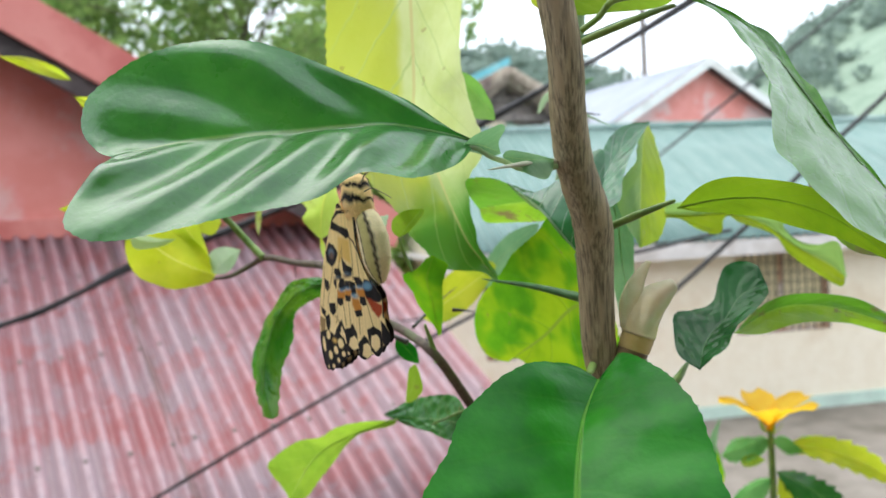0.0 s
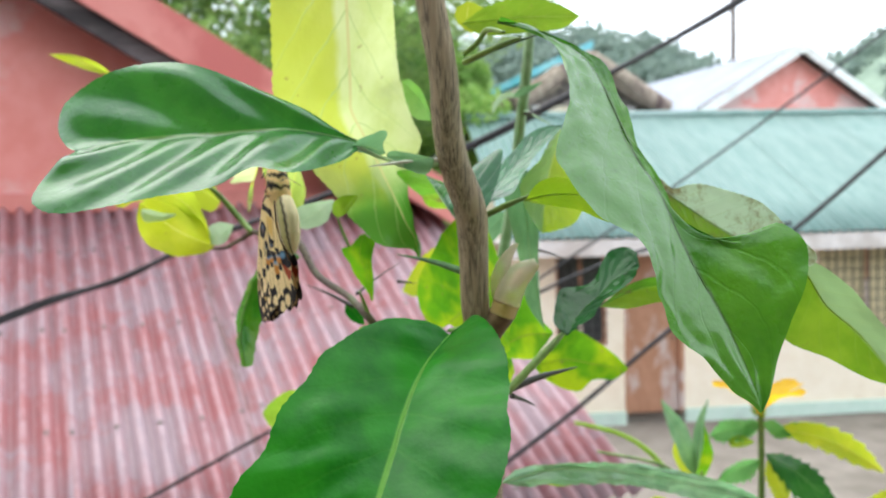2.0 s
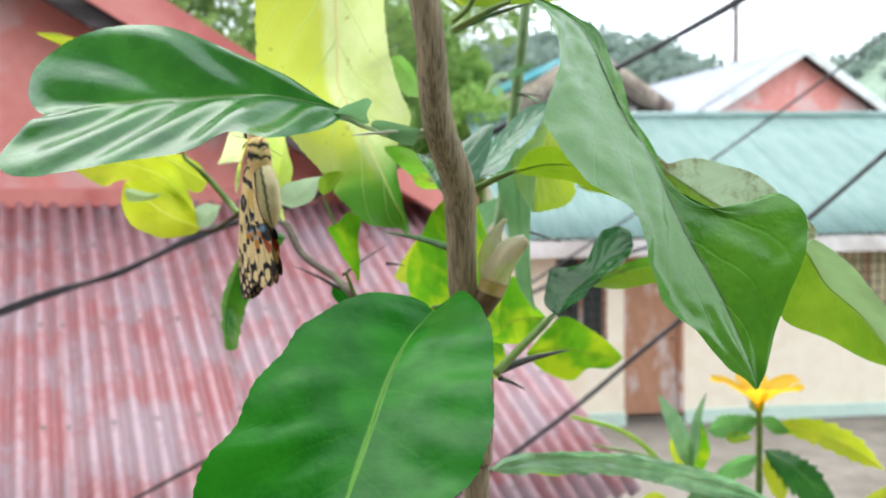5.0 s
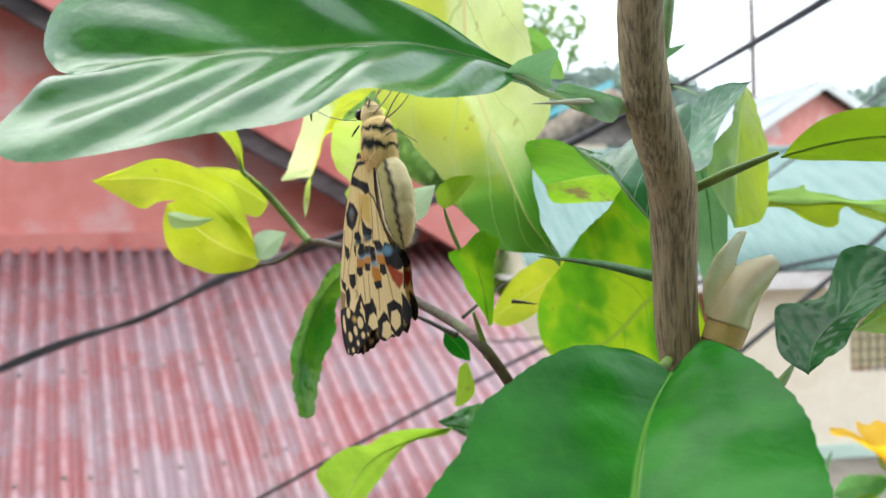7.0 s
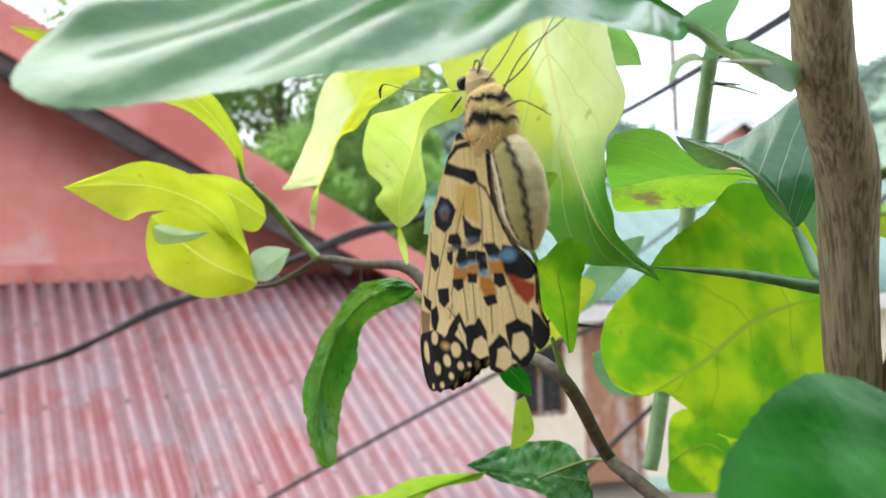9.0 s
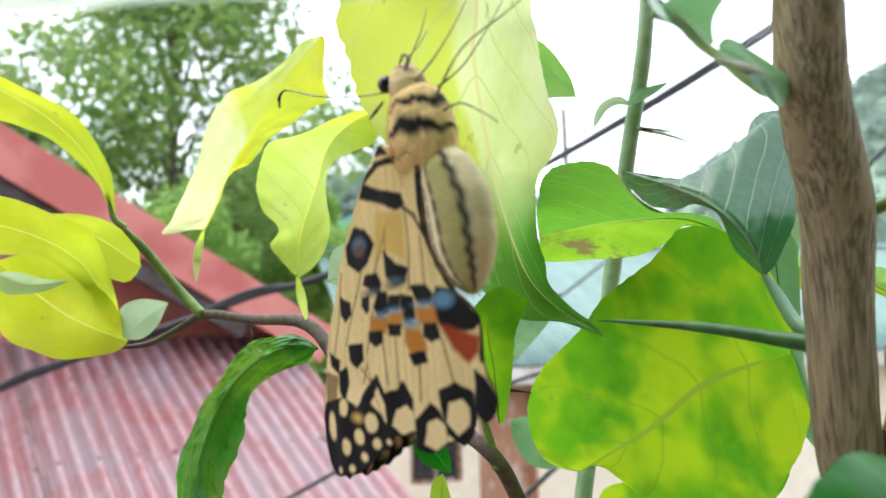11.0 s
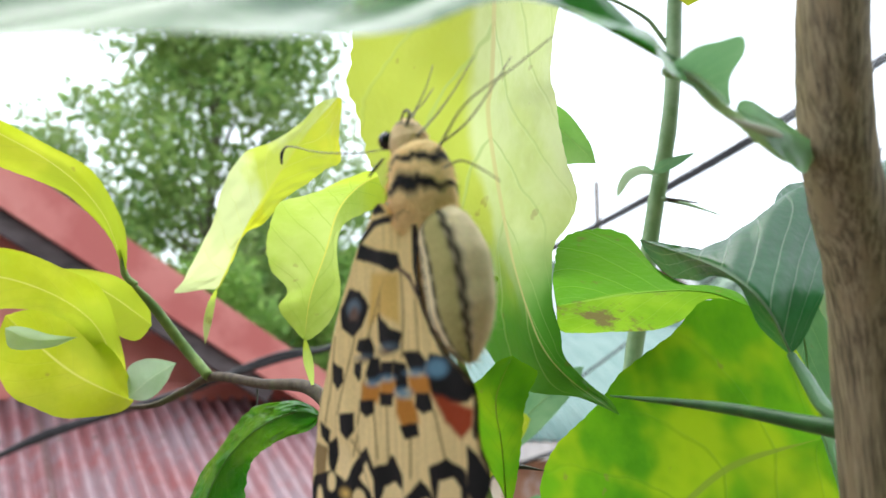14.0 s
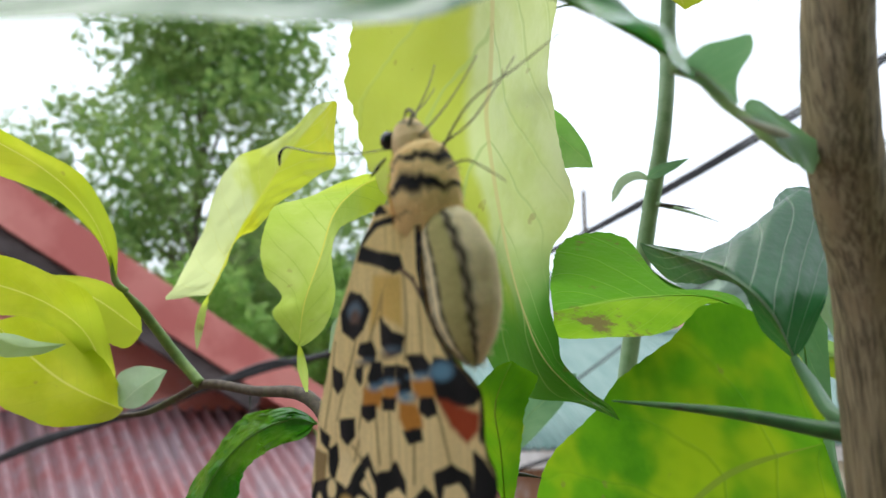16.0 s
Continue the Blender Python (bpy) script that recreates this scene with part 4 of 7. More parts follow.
leaf(plant, [(0.0324, 0.1820, 2.7131), (0.0272, 0.1720, 2.7076), (0.0236, 0.1600, 2.7001), (0.0211, 0.1480, 2.6902), (0.0187, 0.1380, 2.6810), (0.0172, 0.1320, 2.6752), (0.0163, 0.1270, 2.6707)], [(0.0291, 0.1830, 2.7162), (0.0240, 0.1800, 2.7188), (0.0157, 0.1730, 2.7199), (0.0079, 0.1660, 2.7177), (0.0020, 0.1590, 2.7138), (-0.0013, 0.1530, 2.7085), (-0.0057, 0.1470, 2.7029), (-0.0085, 0.1410, 2.6947), (-0.0140, 0.1360, 2.6890), (-0.0165, 0.1330, 2.6822), (-0.0159, 0.1310, 2.6757), (-0.0045, 0.1300, 2.6704), (0.0077, 0.1280, 2.6695)], [(0.0369, 0.1865, 2.7178), (0.0399, 0.1863, 2.7194), (0.0457, 0.1715, 2.7172), (0.0485, 0.1620, 2.7122), (0.0492, 0.1555, 2.7054), (0.0482, 0.1490, 2.7008), (0.0486, 0.1440, 2.6950), (0.0472, 0.1380, 2.6890), (0.0445, 0.1340, 2.6835), (0.0340, 0.1280, 2.6780)], leaf_green, ragged=.055, quilt=1.1, cup=-0.03, lanes=6.5, slant=.15, billow=True, wavy=0.6, crumple=0.004, teeth=.018, notches=40, rows=90, cols=20)
leaf(plant, [(0.0473, 0.1840, 2.7988), (0.0567, 0.1875, 2.7978), (0.0707, 0.1875, 2.7883), (0.0772, 0.1786, 2.7747), (0.0804, 0.1703, 2.7635), (0.0865, 0.1638, 2.7517), (0.0917, 0.1552, 2.7365), (0.0974, 0.1508, 2.7246), (0.1020, 0.1481, 2.7143), (0.1065, 0.1460, 2.7005)], [(0.0527, 0.1839, 2.7971), (0.0611, 0.1845, 2.7917), (0.0644, 0.1771, 2.7821), (0.0635, 0.1666, 2.7720), (0.0609, 0.1559, 2.7626), (0.0622, 0.1506, 2.7556), (0.0678, 0.1466, 2.7456), (0.0738, 0.1478, 2.7416), (0.0785, 0.1485, 2.7382), (0.0813, 0.1462, 2.7318), (0.0820, 0.1427, 2.7243), (0.0844, 0.1414, 2.7180), (0.0904, 0.1429, 2.7139), (0.0958, 0.1439, 2.7091), (0.1013, 0.1449, 2.7043)], [(0.0735, 0.1914, 2.7888), (0.0800, 0.1822, 2.7751), (0.0828, 0.1740, 2.7637), (0.0883, 0.1674, 2.7518), (0.0923, 0.1609, 2.7411), (0.1005, 0.1576, 2.7366), (0.1076, 0.1589, 2.7369), (0.1124, 0.1623, 2.7413), (0.1163, 0.1605, 2.7386), (0.1185, 0.1577, 2.7339), (0.1167, 0.1535, 2.7263), (0.1137, 0.1522, 2.7186), (0.1107, 0.1508, 2.7109), (0.1088, 0.1482, 2.7035)], leaf_half_sheen, quilt=0.45, wavy=0.4, teeth=.008, notches=50, rows=110, cols=18, crumple=.006, lanes=8, billow=True)
leaf(plant, [(0.0540, 0.1916, 2.7499), (0.0602, 0.1844, 2.7513), (0.0669, 0.1768, 2.7511), (0.0737, 0.1696, 2.7490), (0.0803, 0.1645, 2.7443), (0.0879, 0.1604, 2.7364)], [(0.0562, 0.1871, 2.7533), (0.0594, 0.1821, 2.7556), (0.0647, 0.1754, 2.7561), (0.0714, 0.1678, 2.7544), (0.0778, 0.1623, 2.7499), (0.0834, 0.1598, 2.7437)], [(0.0577, 0.1886, 2.7490), (0.0640, 0.1825, 2.7482), (0.0706, 0.1760, 2.7466), (0.0781, 0.1688, 2.7434), (0.0836, 0.1639, 2.7398)], leaf_olive, quilt=0.6, rows=70, cup=.03, teeth=.006)
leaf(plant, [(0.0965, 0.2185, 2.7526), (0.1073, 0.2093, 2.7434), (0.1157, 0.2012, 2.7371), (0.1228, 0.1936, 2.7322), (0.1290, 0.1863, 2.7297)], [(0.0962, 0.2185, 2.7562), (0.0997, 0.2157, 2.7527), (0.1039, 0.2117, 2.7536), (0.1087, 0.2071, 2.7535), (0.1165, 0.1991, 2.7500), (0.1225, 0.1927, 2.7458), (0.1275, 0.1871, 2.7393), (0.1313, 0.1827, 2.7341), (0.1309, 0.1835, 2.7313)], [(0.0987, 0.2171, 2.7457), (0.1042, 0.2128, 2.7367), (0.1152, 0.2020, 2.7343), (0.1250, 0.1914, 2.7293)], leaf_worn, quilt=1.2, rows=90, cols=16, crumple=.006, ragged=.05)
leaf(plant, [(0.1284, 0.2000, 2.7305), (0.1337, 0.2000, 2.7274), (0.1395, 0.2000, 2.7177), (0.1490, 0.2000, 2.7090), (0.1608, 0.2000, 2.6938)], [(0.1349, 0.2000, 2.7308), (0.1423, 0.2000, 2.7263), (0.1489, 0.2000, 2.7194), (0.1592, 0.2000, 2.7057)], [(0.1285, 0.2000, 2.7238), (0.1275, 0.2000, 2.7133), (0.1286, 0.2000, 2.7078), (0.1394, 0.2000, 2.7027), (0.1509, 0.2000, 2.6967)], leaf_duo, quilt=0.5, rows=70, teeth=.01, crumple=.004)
leaf(plant, [(0.0716, 0.2887, 2.7803), (0.0648, 0.2690, 2.7655), (0.0618, 0.2597, 2.7522), (0.0601, 0.2563, 2.7383)], [(0.0655, 0.2748, 2.7748), (0.0590, 0.2575, 2.7655), (0.0519, 0.2520, 2.7578), (0.0533, 0.2520, 2.7489), (0.0574, 0.2520, 2.7408)], [(0.0753, 0.2921, 2.7722), (0.0754, 0.2875, 2.7607), (0.0748, 0.2866, 2.7493), (0.0758, 0.2880, 2.7449), (0.0712, 0.2798, 2.7406), (0.0642, 0.2654, 2.7386)], leaf_lemon, quilt=0.9, rows=80, cols=14, teeth=.02, notches=34, crumple=.006, lanes=7, ribbed=False)
leaf(plant, [(0.0402, 0.2329, 2.7493), (0.0481, 0.2491, 2.7594), (0.0576, 0.2635, 2.7694), (0.0699, 0.2763, 2.7789)], [(0.0397, 0.2423, 2.7552), (0.0449, 0.2517, 2.7613), (0.0555, 0.2684, 2.7732), (0.0638, 0.2742, 2.7774)], [(0.0496, 0.2360, 2.7510), (0.0540, 0.2485, 2.7589), (0.0600, 0.2606, 2.7672), (0.0666, 0.2710, 2.7749)], leaf_streaked, quilt=1.2, lanes=6, slant=.3, billow=True, cup=.04, rows=80, cols=14, crumple=.006)
leaf(plant, [(0.0507, 0.2600, 2.7626), (0.0544, 0.2600, 2.7461), (0.0556, 0.2600, 2.7306), (0.0606, 0.2550, 2.7029)], [(0.0467, 0.2600, 2.7540), (0.0491, 0.2600, 2.7404), (0.0528, 0.2600, 2.7228), (0.0541, 0.2580, 2.7132)], [(0.0589, 0.2600, 2.7576), (0.0592, 0.2600, 2.7422), (0.0586, 0.2600, 2.7267), (0.0592, 0.2560, 2.7115)], leaf_sage, quilt=0.2)
leaf(plant, [(0.0669, 0.2226, 2.7062), (0.0711, 0.2303, 2.7121), (0.0783, 0.2353, 2.7177), (0.0851, 0.2406, 2.7237), (0.0926, 0.2411, 2.7268)], [(0.0633, 0.2287, 2.7082), (0.0644, 0.2369, 2.7135), (0.0669, 0.2423, 2.7181), (0.0760, 0.2409, 2.7205), (0.0807, 0.2460, 2.7257), (0.0836, 0.2490, 2.7290), (0.0888, 0.2493, 2.7311), (0.0923, 0.2462, 2.7302)], [(0.0737, 0.2238, 2.7094), (0.0780, 0.2273, 2.7131), (0.0819, 0.2303, 2.7161), (0.0890, 0.2343, 2.7212), (0.0915, 0.2359, 2.7232)], leaf_deep, quilt=0.8, wavy=1.6, crumple=.009, cup=.05, rows=100, cols=18)
leaf(plant, [(0.0571, 0.3700, 2.6678), (0.0737, 0.3700, 2.6706), (0.0896, 0.3700, 2.6679), (0.1041, 0.3700, 2.6658)], [(0.0671, 0.3700, 2.6798), (0.0765, 0.3700, 2.6865), (0.0910, 0.3700, 2.6784), (0.1002, 0.3700, 2.6706)], [(0.0642, 0.3700, 2.6602), (0.0789, 0.3700, 2.6540), (0.0869, 0.3700, 2.6608), (0.0975, 0.3700, 2.6609)], leaf_bright, ragged=.06,quilt=0.3)
leaf(plant, [(0.0398, 0.3000, 2.6873), (0.0528, 0.2900, 2.6954), (0.0645, 0.2800, 2.6981)], [(0.0418, 0.3000, 2.7052), (0.0519, 0.2900, 2.7131), (0.0592, 0.2800, 2.7051)], [(0.0460, 0.3000, 2.6850), (0.0559, 0.2900, 2.6862), (0.0611, 0.2800, 2.6935)], leaf_bright, ragged=.06,quilt=0.3)
leaf(plant, [(0.0469, 0.2414, 2.7260), (0.0386, 0.2603, 2.7200), (0.0314, 0.2745, 2.7098), (0.0202, 0.2909, 2.6991)], [(0.0460, 0.2375, 2.7340), (0.0407, 0.2408, 2.7460), (0.0339, 0.2514, 2.7504), (0.0298, 0.2605, 2.7455), (0.0243, 0.2710, 2.7391), (0.0204, 0.2788, 2.7313), (0.0133, 0.2895, 2.7229), (0.0106, 0.2949, 2.7145), (0.0127, 0.2962, 2.7048), (0.0168, 0.2938, 2.7002)], [(0.0501, 0.2417, 2.7161), (0.0505, 0.2475, 2.7064), (0.0476, 0.2591, 2.6952), (0.0387, 0.2732, 2.6918), (0.0288, 0.2825, 2.6975), (0.0234, 0.2870, 2.7009)], leaf_bright, ragged=.04, quilt=1.0, lanes=5, cup=.03, crumple=.006, rows=70, cols=16, ribbed=False)
leaf(plant, [(0.0496, 0.2707, 2.7507), (0.0384, 0.2676, 2.7538), (0.0264, 0.2753, 2.7543), (0.0191, 0.2826, 2.7538), (0.0127, 0.2885, 2.7532)], [(0.0444, 0.2636, 2.7534), (0.0386, 0.2623, 2.7549), (0.0318, 0.2643, 2.7559), (0.0255, 0.2577, 2.7585), (0.0205, 0.2505, 2.7608), (0.0167, 0.2464, 2.7621), (0.0125, 0.2465, 2.7629), (0.0082, 0.2529, 2.7629), (0.0078, 0.2625, 2.7613), (0.0098, 0.2762, 2.7576)], [(0.0460, 0.2702, 2.7515), (0.0399, 0.2703, 2.7528), (0.0391, 0.2792, 2.7506), (0.0354, 0.2858, 2.7493), (0.0284, 0.2913, 2.7489), (0.0211, 0.2964, 2.7487), (0.0156, 0.2973, 2.7495)], leaf_bitten, ragged=.04, quilt=0.4, teeth=.03, notches=44, rows=80)
leaf(plant, [(0.0367, 0.2290, 2.7389), (0.0311, 0.2235, 2.7451), (0.0272, 0.2260, 2.7504), (0.0237, 0.2340, 2.7548), (0.0194, 0.2460, 2.7599)], [(0.0355, 0.2300, 2.7403), (0.0331, 0.2310, 2.7430), (0.0303, 0.2280, 2.7460), (0.0284, 0.2270, 2.7488), (0.0271, 0.2340, 2.7510), (0.0259, 0.2480, 2.7527), (0.0221, 0.2490, 2.7566)], [(0.0387, 0.2285, 2.7405), (0.0419, 0.2275, 2.7470), (0.0446, 0.2320, 2.7553), (0.0473, 0.2400, 2.7671), (0.0392, 0.2390, 2.7627), (0.0309, 0.2350, 2.7557), (0.0262, 0.2380, 2.7561)], leaf_streaked, quilt=1.6, lanes=8, slant=.3, rows=80, cols=14, crumple=.004)
leaf(plant, [(-0.0054, 0.2250, 2.8706), (-0.0056, 0.2350, 2.8433), (-0.0058, 0.2400, 2.8200), (-0.0062, 0.2442, 2.7909), (-0.0068, 0.2472, 2.7836), (-0.0046, 0.2568, 2.7761), (-0.0017, 0.2661, 2.7673), (0.0010, 0.2723, 2.7594), (0.0044, 0.2766, 2.7507), (0.0078, 0.2772, 2.7426), (0.0121, 0.2713, 2.7361), (0.0155, 0.2503, 2.7298)], [(-0.0280, 0.2220, 2.8550), (-0.0307, 0.2250, 2.8172), (-0.0335, 0.2360, 2.7866), (-0.0325, 0.2380, 2.7816), (-0.0305, 0.2410, 2.7758), (-0.0283, 0.2440, 2.7708), (-0.0140, 0.2520, 2.7524), (-0.0123, 0.2560, 2.7470), (-0.0073, 0.2600, 2.7409), (-0.0020, 0.2640, 2.7357), (0.0040, 0.2660, 2.7339), (0.0112, 0.2640, 2.7330)], [(0.0061, 0.2400, 2.8444), (0.0087, 0.2470, 2.8206), (0.0056, 0.2664, 2.8021), (0.0065, 0.2687, 2.7944), (0.0080, 0.2714, 2.7880), (0.0101, 0.2740, 2.7827), (0.0130, 0.2758, 2.7758), (0.0115, 0.2749, 2.7695), (0.0084, 0.2741, 2.7645), (0.0083, 0.2747, 2.7586), (0.0087, 0.2754, 2.7523), (0.0103, 0.2748, 2.7459), (0.0109, 0.2741, 2.7413), (0.0141, 0.2658, 2.7354), (0.0155, 0.2572, 2.7326)], leaf_pale, quilt=0.45, cup=.012, teeth=.03, notches=60, rows=140, cols=16, lanes=9, ribbed=False)
leaf(plant, [(0.0047, 0.1860, 2.7659), (0.0083, 0.1880, 2.7665), (0.0113, 0.1900, 2.7657), (0.0141, 0.1920, 2.7645)], [(0.0077, 0.1860, 2.7684), (0.0109, 0.1870, 2.7698), (0.0139, 0.1880, 2.7709), (0.0151, 0.1900, 2.7700), (0.0134, 0.1910, 2.7672)], [(0.0058, 0.1860, 2.7652), (0.0087, 0.1880, 2.7645), (0.0112, 0.1900, 2.7638)], leaf_sage, quilt=0.2, cup=.03)
leaf(plant, [(0.0144, 0.1915, 2.7639), (0.0179, 0.1935, 2.7633), (0.0229, 0.1965, 2.7630), (0.0272, 0.2000, 2.7632)], [(0.0156, 0.1920, 2.7651), (0.0196, 0.1950, 2.7648)], [(0.0148, 0.1920, 2.7631), (0.0175, 0.1930, 2.7613), (0.0206, 0.1950, 2.7593), (0.0248, 0.1980, 2.7583), (0.0268, 0.2000, 2.7612)], leaf_sage, quilt=0.2)
leaf(plant, [(-0.0909, 0.3170, 2.7619), (-0.0963, 0.3130, 2.7783), (-0.1084, 0.3080, 2.7905), (-0.1297, 0.3000, 2.8009)], [(-0.0913, 0.3140, 2.7757), (-0.0981, 0.3100, 2.7883), (-0.1093, 0.3060, 2.7948), (-0.1214, 0.3020, 2.8004)], [(-0.0951, 0.3150, 2.7729), (-0.1038, 0.3120, 2.7823), (-0.1111, 0.3090, 2.7857), (-0.1218, 0.3050, 2.7900)], leaf_yellow, ragged=.06,quilt=0.2,ribbed=False)
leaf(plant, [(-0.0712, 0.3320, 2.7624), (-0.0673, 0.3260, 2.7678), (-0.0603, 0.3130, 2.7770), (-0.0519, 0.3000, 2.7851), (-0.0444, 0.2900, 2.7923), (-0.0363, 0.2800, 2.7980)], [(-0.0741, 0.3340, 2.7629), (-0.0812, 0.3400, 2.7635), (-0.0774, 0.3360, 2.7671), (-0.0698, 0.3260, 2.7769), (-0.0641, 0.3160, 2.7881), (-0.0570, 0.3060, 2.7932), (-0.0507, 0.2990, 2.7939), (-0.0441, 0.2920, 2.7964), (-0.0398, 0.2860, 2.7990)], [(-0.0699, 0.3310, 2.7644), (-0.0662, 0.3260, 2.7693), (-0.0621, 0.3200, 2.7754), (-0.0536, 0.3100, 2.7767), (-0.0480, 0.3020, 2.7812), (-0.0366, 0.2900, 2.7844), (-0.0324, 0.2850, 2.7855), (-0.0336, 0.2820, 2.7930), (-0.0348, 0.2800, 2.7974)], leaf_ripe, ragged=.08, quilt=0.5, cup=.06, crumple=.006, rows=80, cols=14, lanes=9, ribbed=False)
leaf(plant, [(-0.0434, 0.2930, 2.7456), (-0.0423, 0.2930, 2.7557), (-0.0386, 0.2880, 2.7650), (-0.0353, 0.2780, 2.7721), (-0.0301, 0.2660, 2.7746), (-0.0236, 0.2520, 2.7738)], [(-0.0457, 0.2920, 2.7492), (-0.0486, 0.2920, 2.7546), (-0.0467, 0.2900, 2.7577), (-0.0500, 0.2870, 2.7641), (-0.0505, 0.2820, 2.7699), (-0.0484, 0.2760, 2.7733), (-0.0443, 0.2700, 2.7746), (-0.0375, 0.2620, 2.7748), (-0.0303, 0.2550, 2.7744)], [(-0.0405, 0.2930, 2.7475), (-0.0369, 0.2920, 2.7518), (-0.0352, 0.2900, 2.7578), (-0.0359, 0.2850, 2.7657), (-0.0342, 0.2770, 2.7691), (-0.0295, 0.2660, 2.7698), (-0.0245, 0.2560, 2.7703)], leaf_tender, ragged=.06, quilt=1.0, cup=.05, crumple=.006, rows=80, cols=14, ribbed=False)
leaf(plant, [(-0.0969, 0.3400, 2.7359), (-0.1015, 0.3250, 2.7530), (-0.1163, 0.3100, 2.7616), (-0.1378, 0.3000, 2.7612)], [(-0.0956, 0.3350, 2.7436), (-0.0984, 0.3220, 2.7601), (-0.1074, 0.3160, 2.7658), (-0.1171, 0.3080, 2.7689), (-0.1276, 0.3030, 2.7652)], [(-0.1014, 0.3300, 2.7456), (-0.1085, 0.3180, 2.7538), (-0.1183, 0.3100, 2.7542), (-0.1235, 0.3060, 2.7519), (-0.1309, 0.3020, 2.7566)], leaf_yellow, ragged=.06,quilt=0.2,ribbed=False)
leaf(plant, [(-0.0931, 0.3370, 2.7325), (-0.1067, 0.3280, 2.7401), (-0.1210, 0.3200, 2.7538)], [(-0.0943, 0.3350, 2.7397), (-0.1025, 0.3280, 2.7513), (-0.1137, 0.3220, 2.7555)], [(-0.0959, 0.3330, 2.7298), (-0.1070, 0.3280, 2.7284), (-0.1189, 0.3240, 2.7339), (-0.1227, 0.3200, 2.7442)], leaf_yellow, ragged=.06,quilt=0.2,ribbed=False)
leaf(plant, [(-0.0904, 0.3400, 2.7534), (-0.1007, 0.3350, 2.7612), (-0.1130, 0.3300, 2.7674)], [(-0.0926, 0.3380, 2.7616), (-0.1019, 0.3330, 2.7669)], [(-0.0950, 0.3380, 2.7491), (-0.1080, 0.3330, 2.7575)], leaf_yellow, ragged=.06,quilt=0.2,ribbed=False)
leaf(plant, [(-0.0939, 0.3350, 2.7335), (-0.0884, 0.3350, 2.7386), (-0.0806, 0.3300, 2.7425)], [(-0.0941, 0.3350, 2.7417), (-0.0877, 0.3330, 2.7439)], [(-0.0896, 0.3350, 2.7328), (-0.0847, 0.3330, 2.7356)], leaf_ash, ragged=.06,quilt=0.2,ribbed=False)
leaf(plant, [(-0.1190, 0.3160, 2.7502), (-0.1116, 0.3160, 2.7474), (-0.1016, 0.3160, 2.7480)], [(-0.1149, 0.3150, 2.7507), (-0.1075, 0.3150, 2.7487)], [(-0.1169, 0.3160, 2.7454), (-0.1079, 0.3160, 2.7455)], leaf_ash, ragged=.06,quilt=0.1,ribbed=False)
leaf(plant, [(-0.0388, 0.2890, 2.7291), (-0.0436, 0.2840, 2.7301), (-0.0537, 0.2920, 2.7259), (-0.0618, 0.2980, 2.7172), (-0.0658, 0.2980, 2.7060), (-0.0669, 0.2960, 2.6943), (-0.0639, 0.2920, 2.6828)], [(-0.0433, 0.2850, 2.7321), (-0.0481, 0.2860, 2.7322), (-0.0553, 0.2960, 2.7306), (-0.0635, 0.3040, 2.7247), (-0.0703, 0.3080, 2.7157), (-0.0743, 0.3080, 2.7049), (-0.0751, 0.3060, 2.6944), (-0.0717, 0.3000, 2.6849), (-0.0670, 0.2940, 2.6832)], [(-0.0419, 0.2880, 2.7261), (-0.0477, 0.2890, 2.7243), (-0.0548, 0.2980, 2.7197), (-0.0583, 0.3040, 2.7122), (-0.0605, 0.3050, 2.7051), (-0.0630, 0.3030, 2.6974), (-0.0632, 0.2990, 2.6885), (-0.0633, 0.2940, 2.6837)], leaf_curled, quilt=1.6, wavy=1.0, rows=160, cols=16, cup=-.06, crumple=.028, slant=.4, lanes=14, teeth=.012)
leaf(plant, [(-0.0223, 0.3300, 2.6715), (-0.0444, 0.3450, 2.6617), (-0.0621, 0.3650, 2.6479), (-0.0788, 0.3870, 2.6225)], [(-0.0352, 0.3350, 2.6707), (-0.0474, 0.3400, 2.6682), (-0.0563, 0.3500, 2.6616), (-0.0700, 0.3650, 2.6554), (-0.0856, 0.3850, 2.6435), (-0.0851, 0.3860, 2.6356)], [(-0.0243, 0.3300, 2.6695), (-0.0355, 0.3360, 2.6664), (-0.0434, 0.3450, 2.6600), (-0.0527, 0.3600, 2.6477), (-0.0616, 0.3720, 2.6362), (-0.0692, 0.3800, 2.6267)], leaf_lime, ragged=.04,quilt=0.4)
leaf(plant, [(0.0054, 0.3000, 2.6753), (-0.0059, 0.3150, 2.6740), (-0.0174, 0.3280, 2.6725), (-0.0279, 0.3370, 2.6720)], [(0.0048, 0.3050, 2.6804), (-0.0004, 0.3150, 2.6833), (-0.0144, 0.3300, 2.6793), (-0.0230, 0.3350, 2.6751)], [(0.0065, 0.3000, 2.6688), (-0.0021, 0.3080, 2.6679), (-0.0094, 0.3180, 2.6688), (-0.0184, 0.3300, 2.6687)], leaf_dark, quilt=1.0,crumple=.02,rows=80)
leaf(plant, [(-0.0034, 0.2570, 2.7143), (-0.0044, 0.2540, 2.7246), (-0.0058, 0.2500, 2.7325), (-0.0032, 0.2470, 2.7397)], [(-0.0045, 0.2570, 2.7175), (-0.0084, 0.2560, 2.7243), (-0.0098, 0.2550, 2.7285), (-0.0131, 0.2540, 2.7340), (-0.0087, 0.2510, 2.7355), (-0.0053, 0.2490, 2.7389)], [(-0.0021, 0.2560, 2.7157), (-0.0012, 0.2520, 2.7246), (-0.0006, 0.2490, 2.7315), (0.0007, 0.2460, 2.7369)], leaf_bright, ragged=.12, quilt=0.3, teeth=.05, notches=14, rows=60)
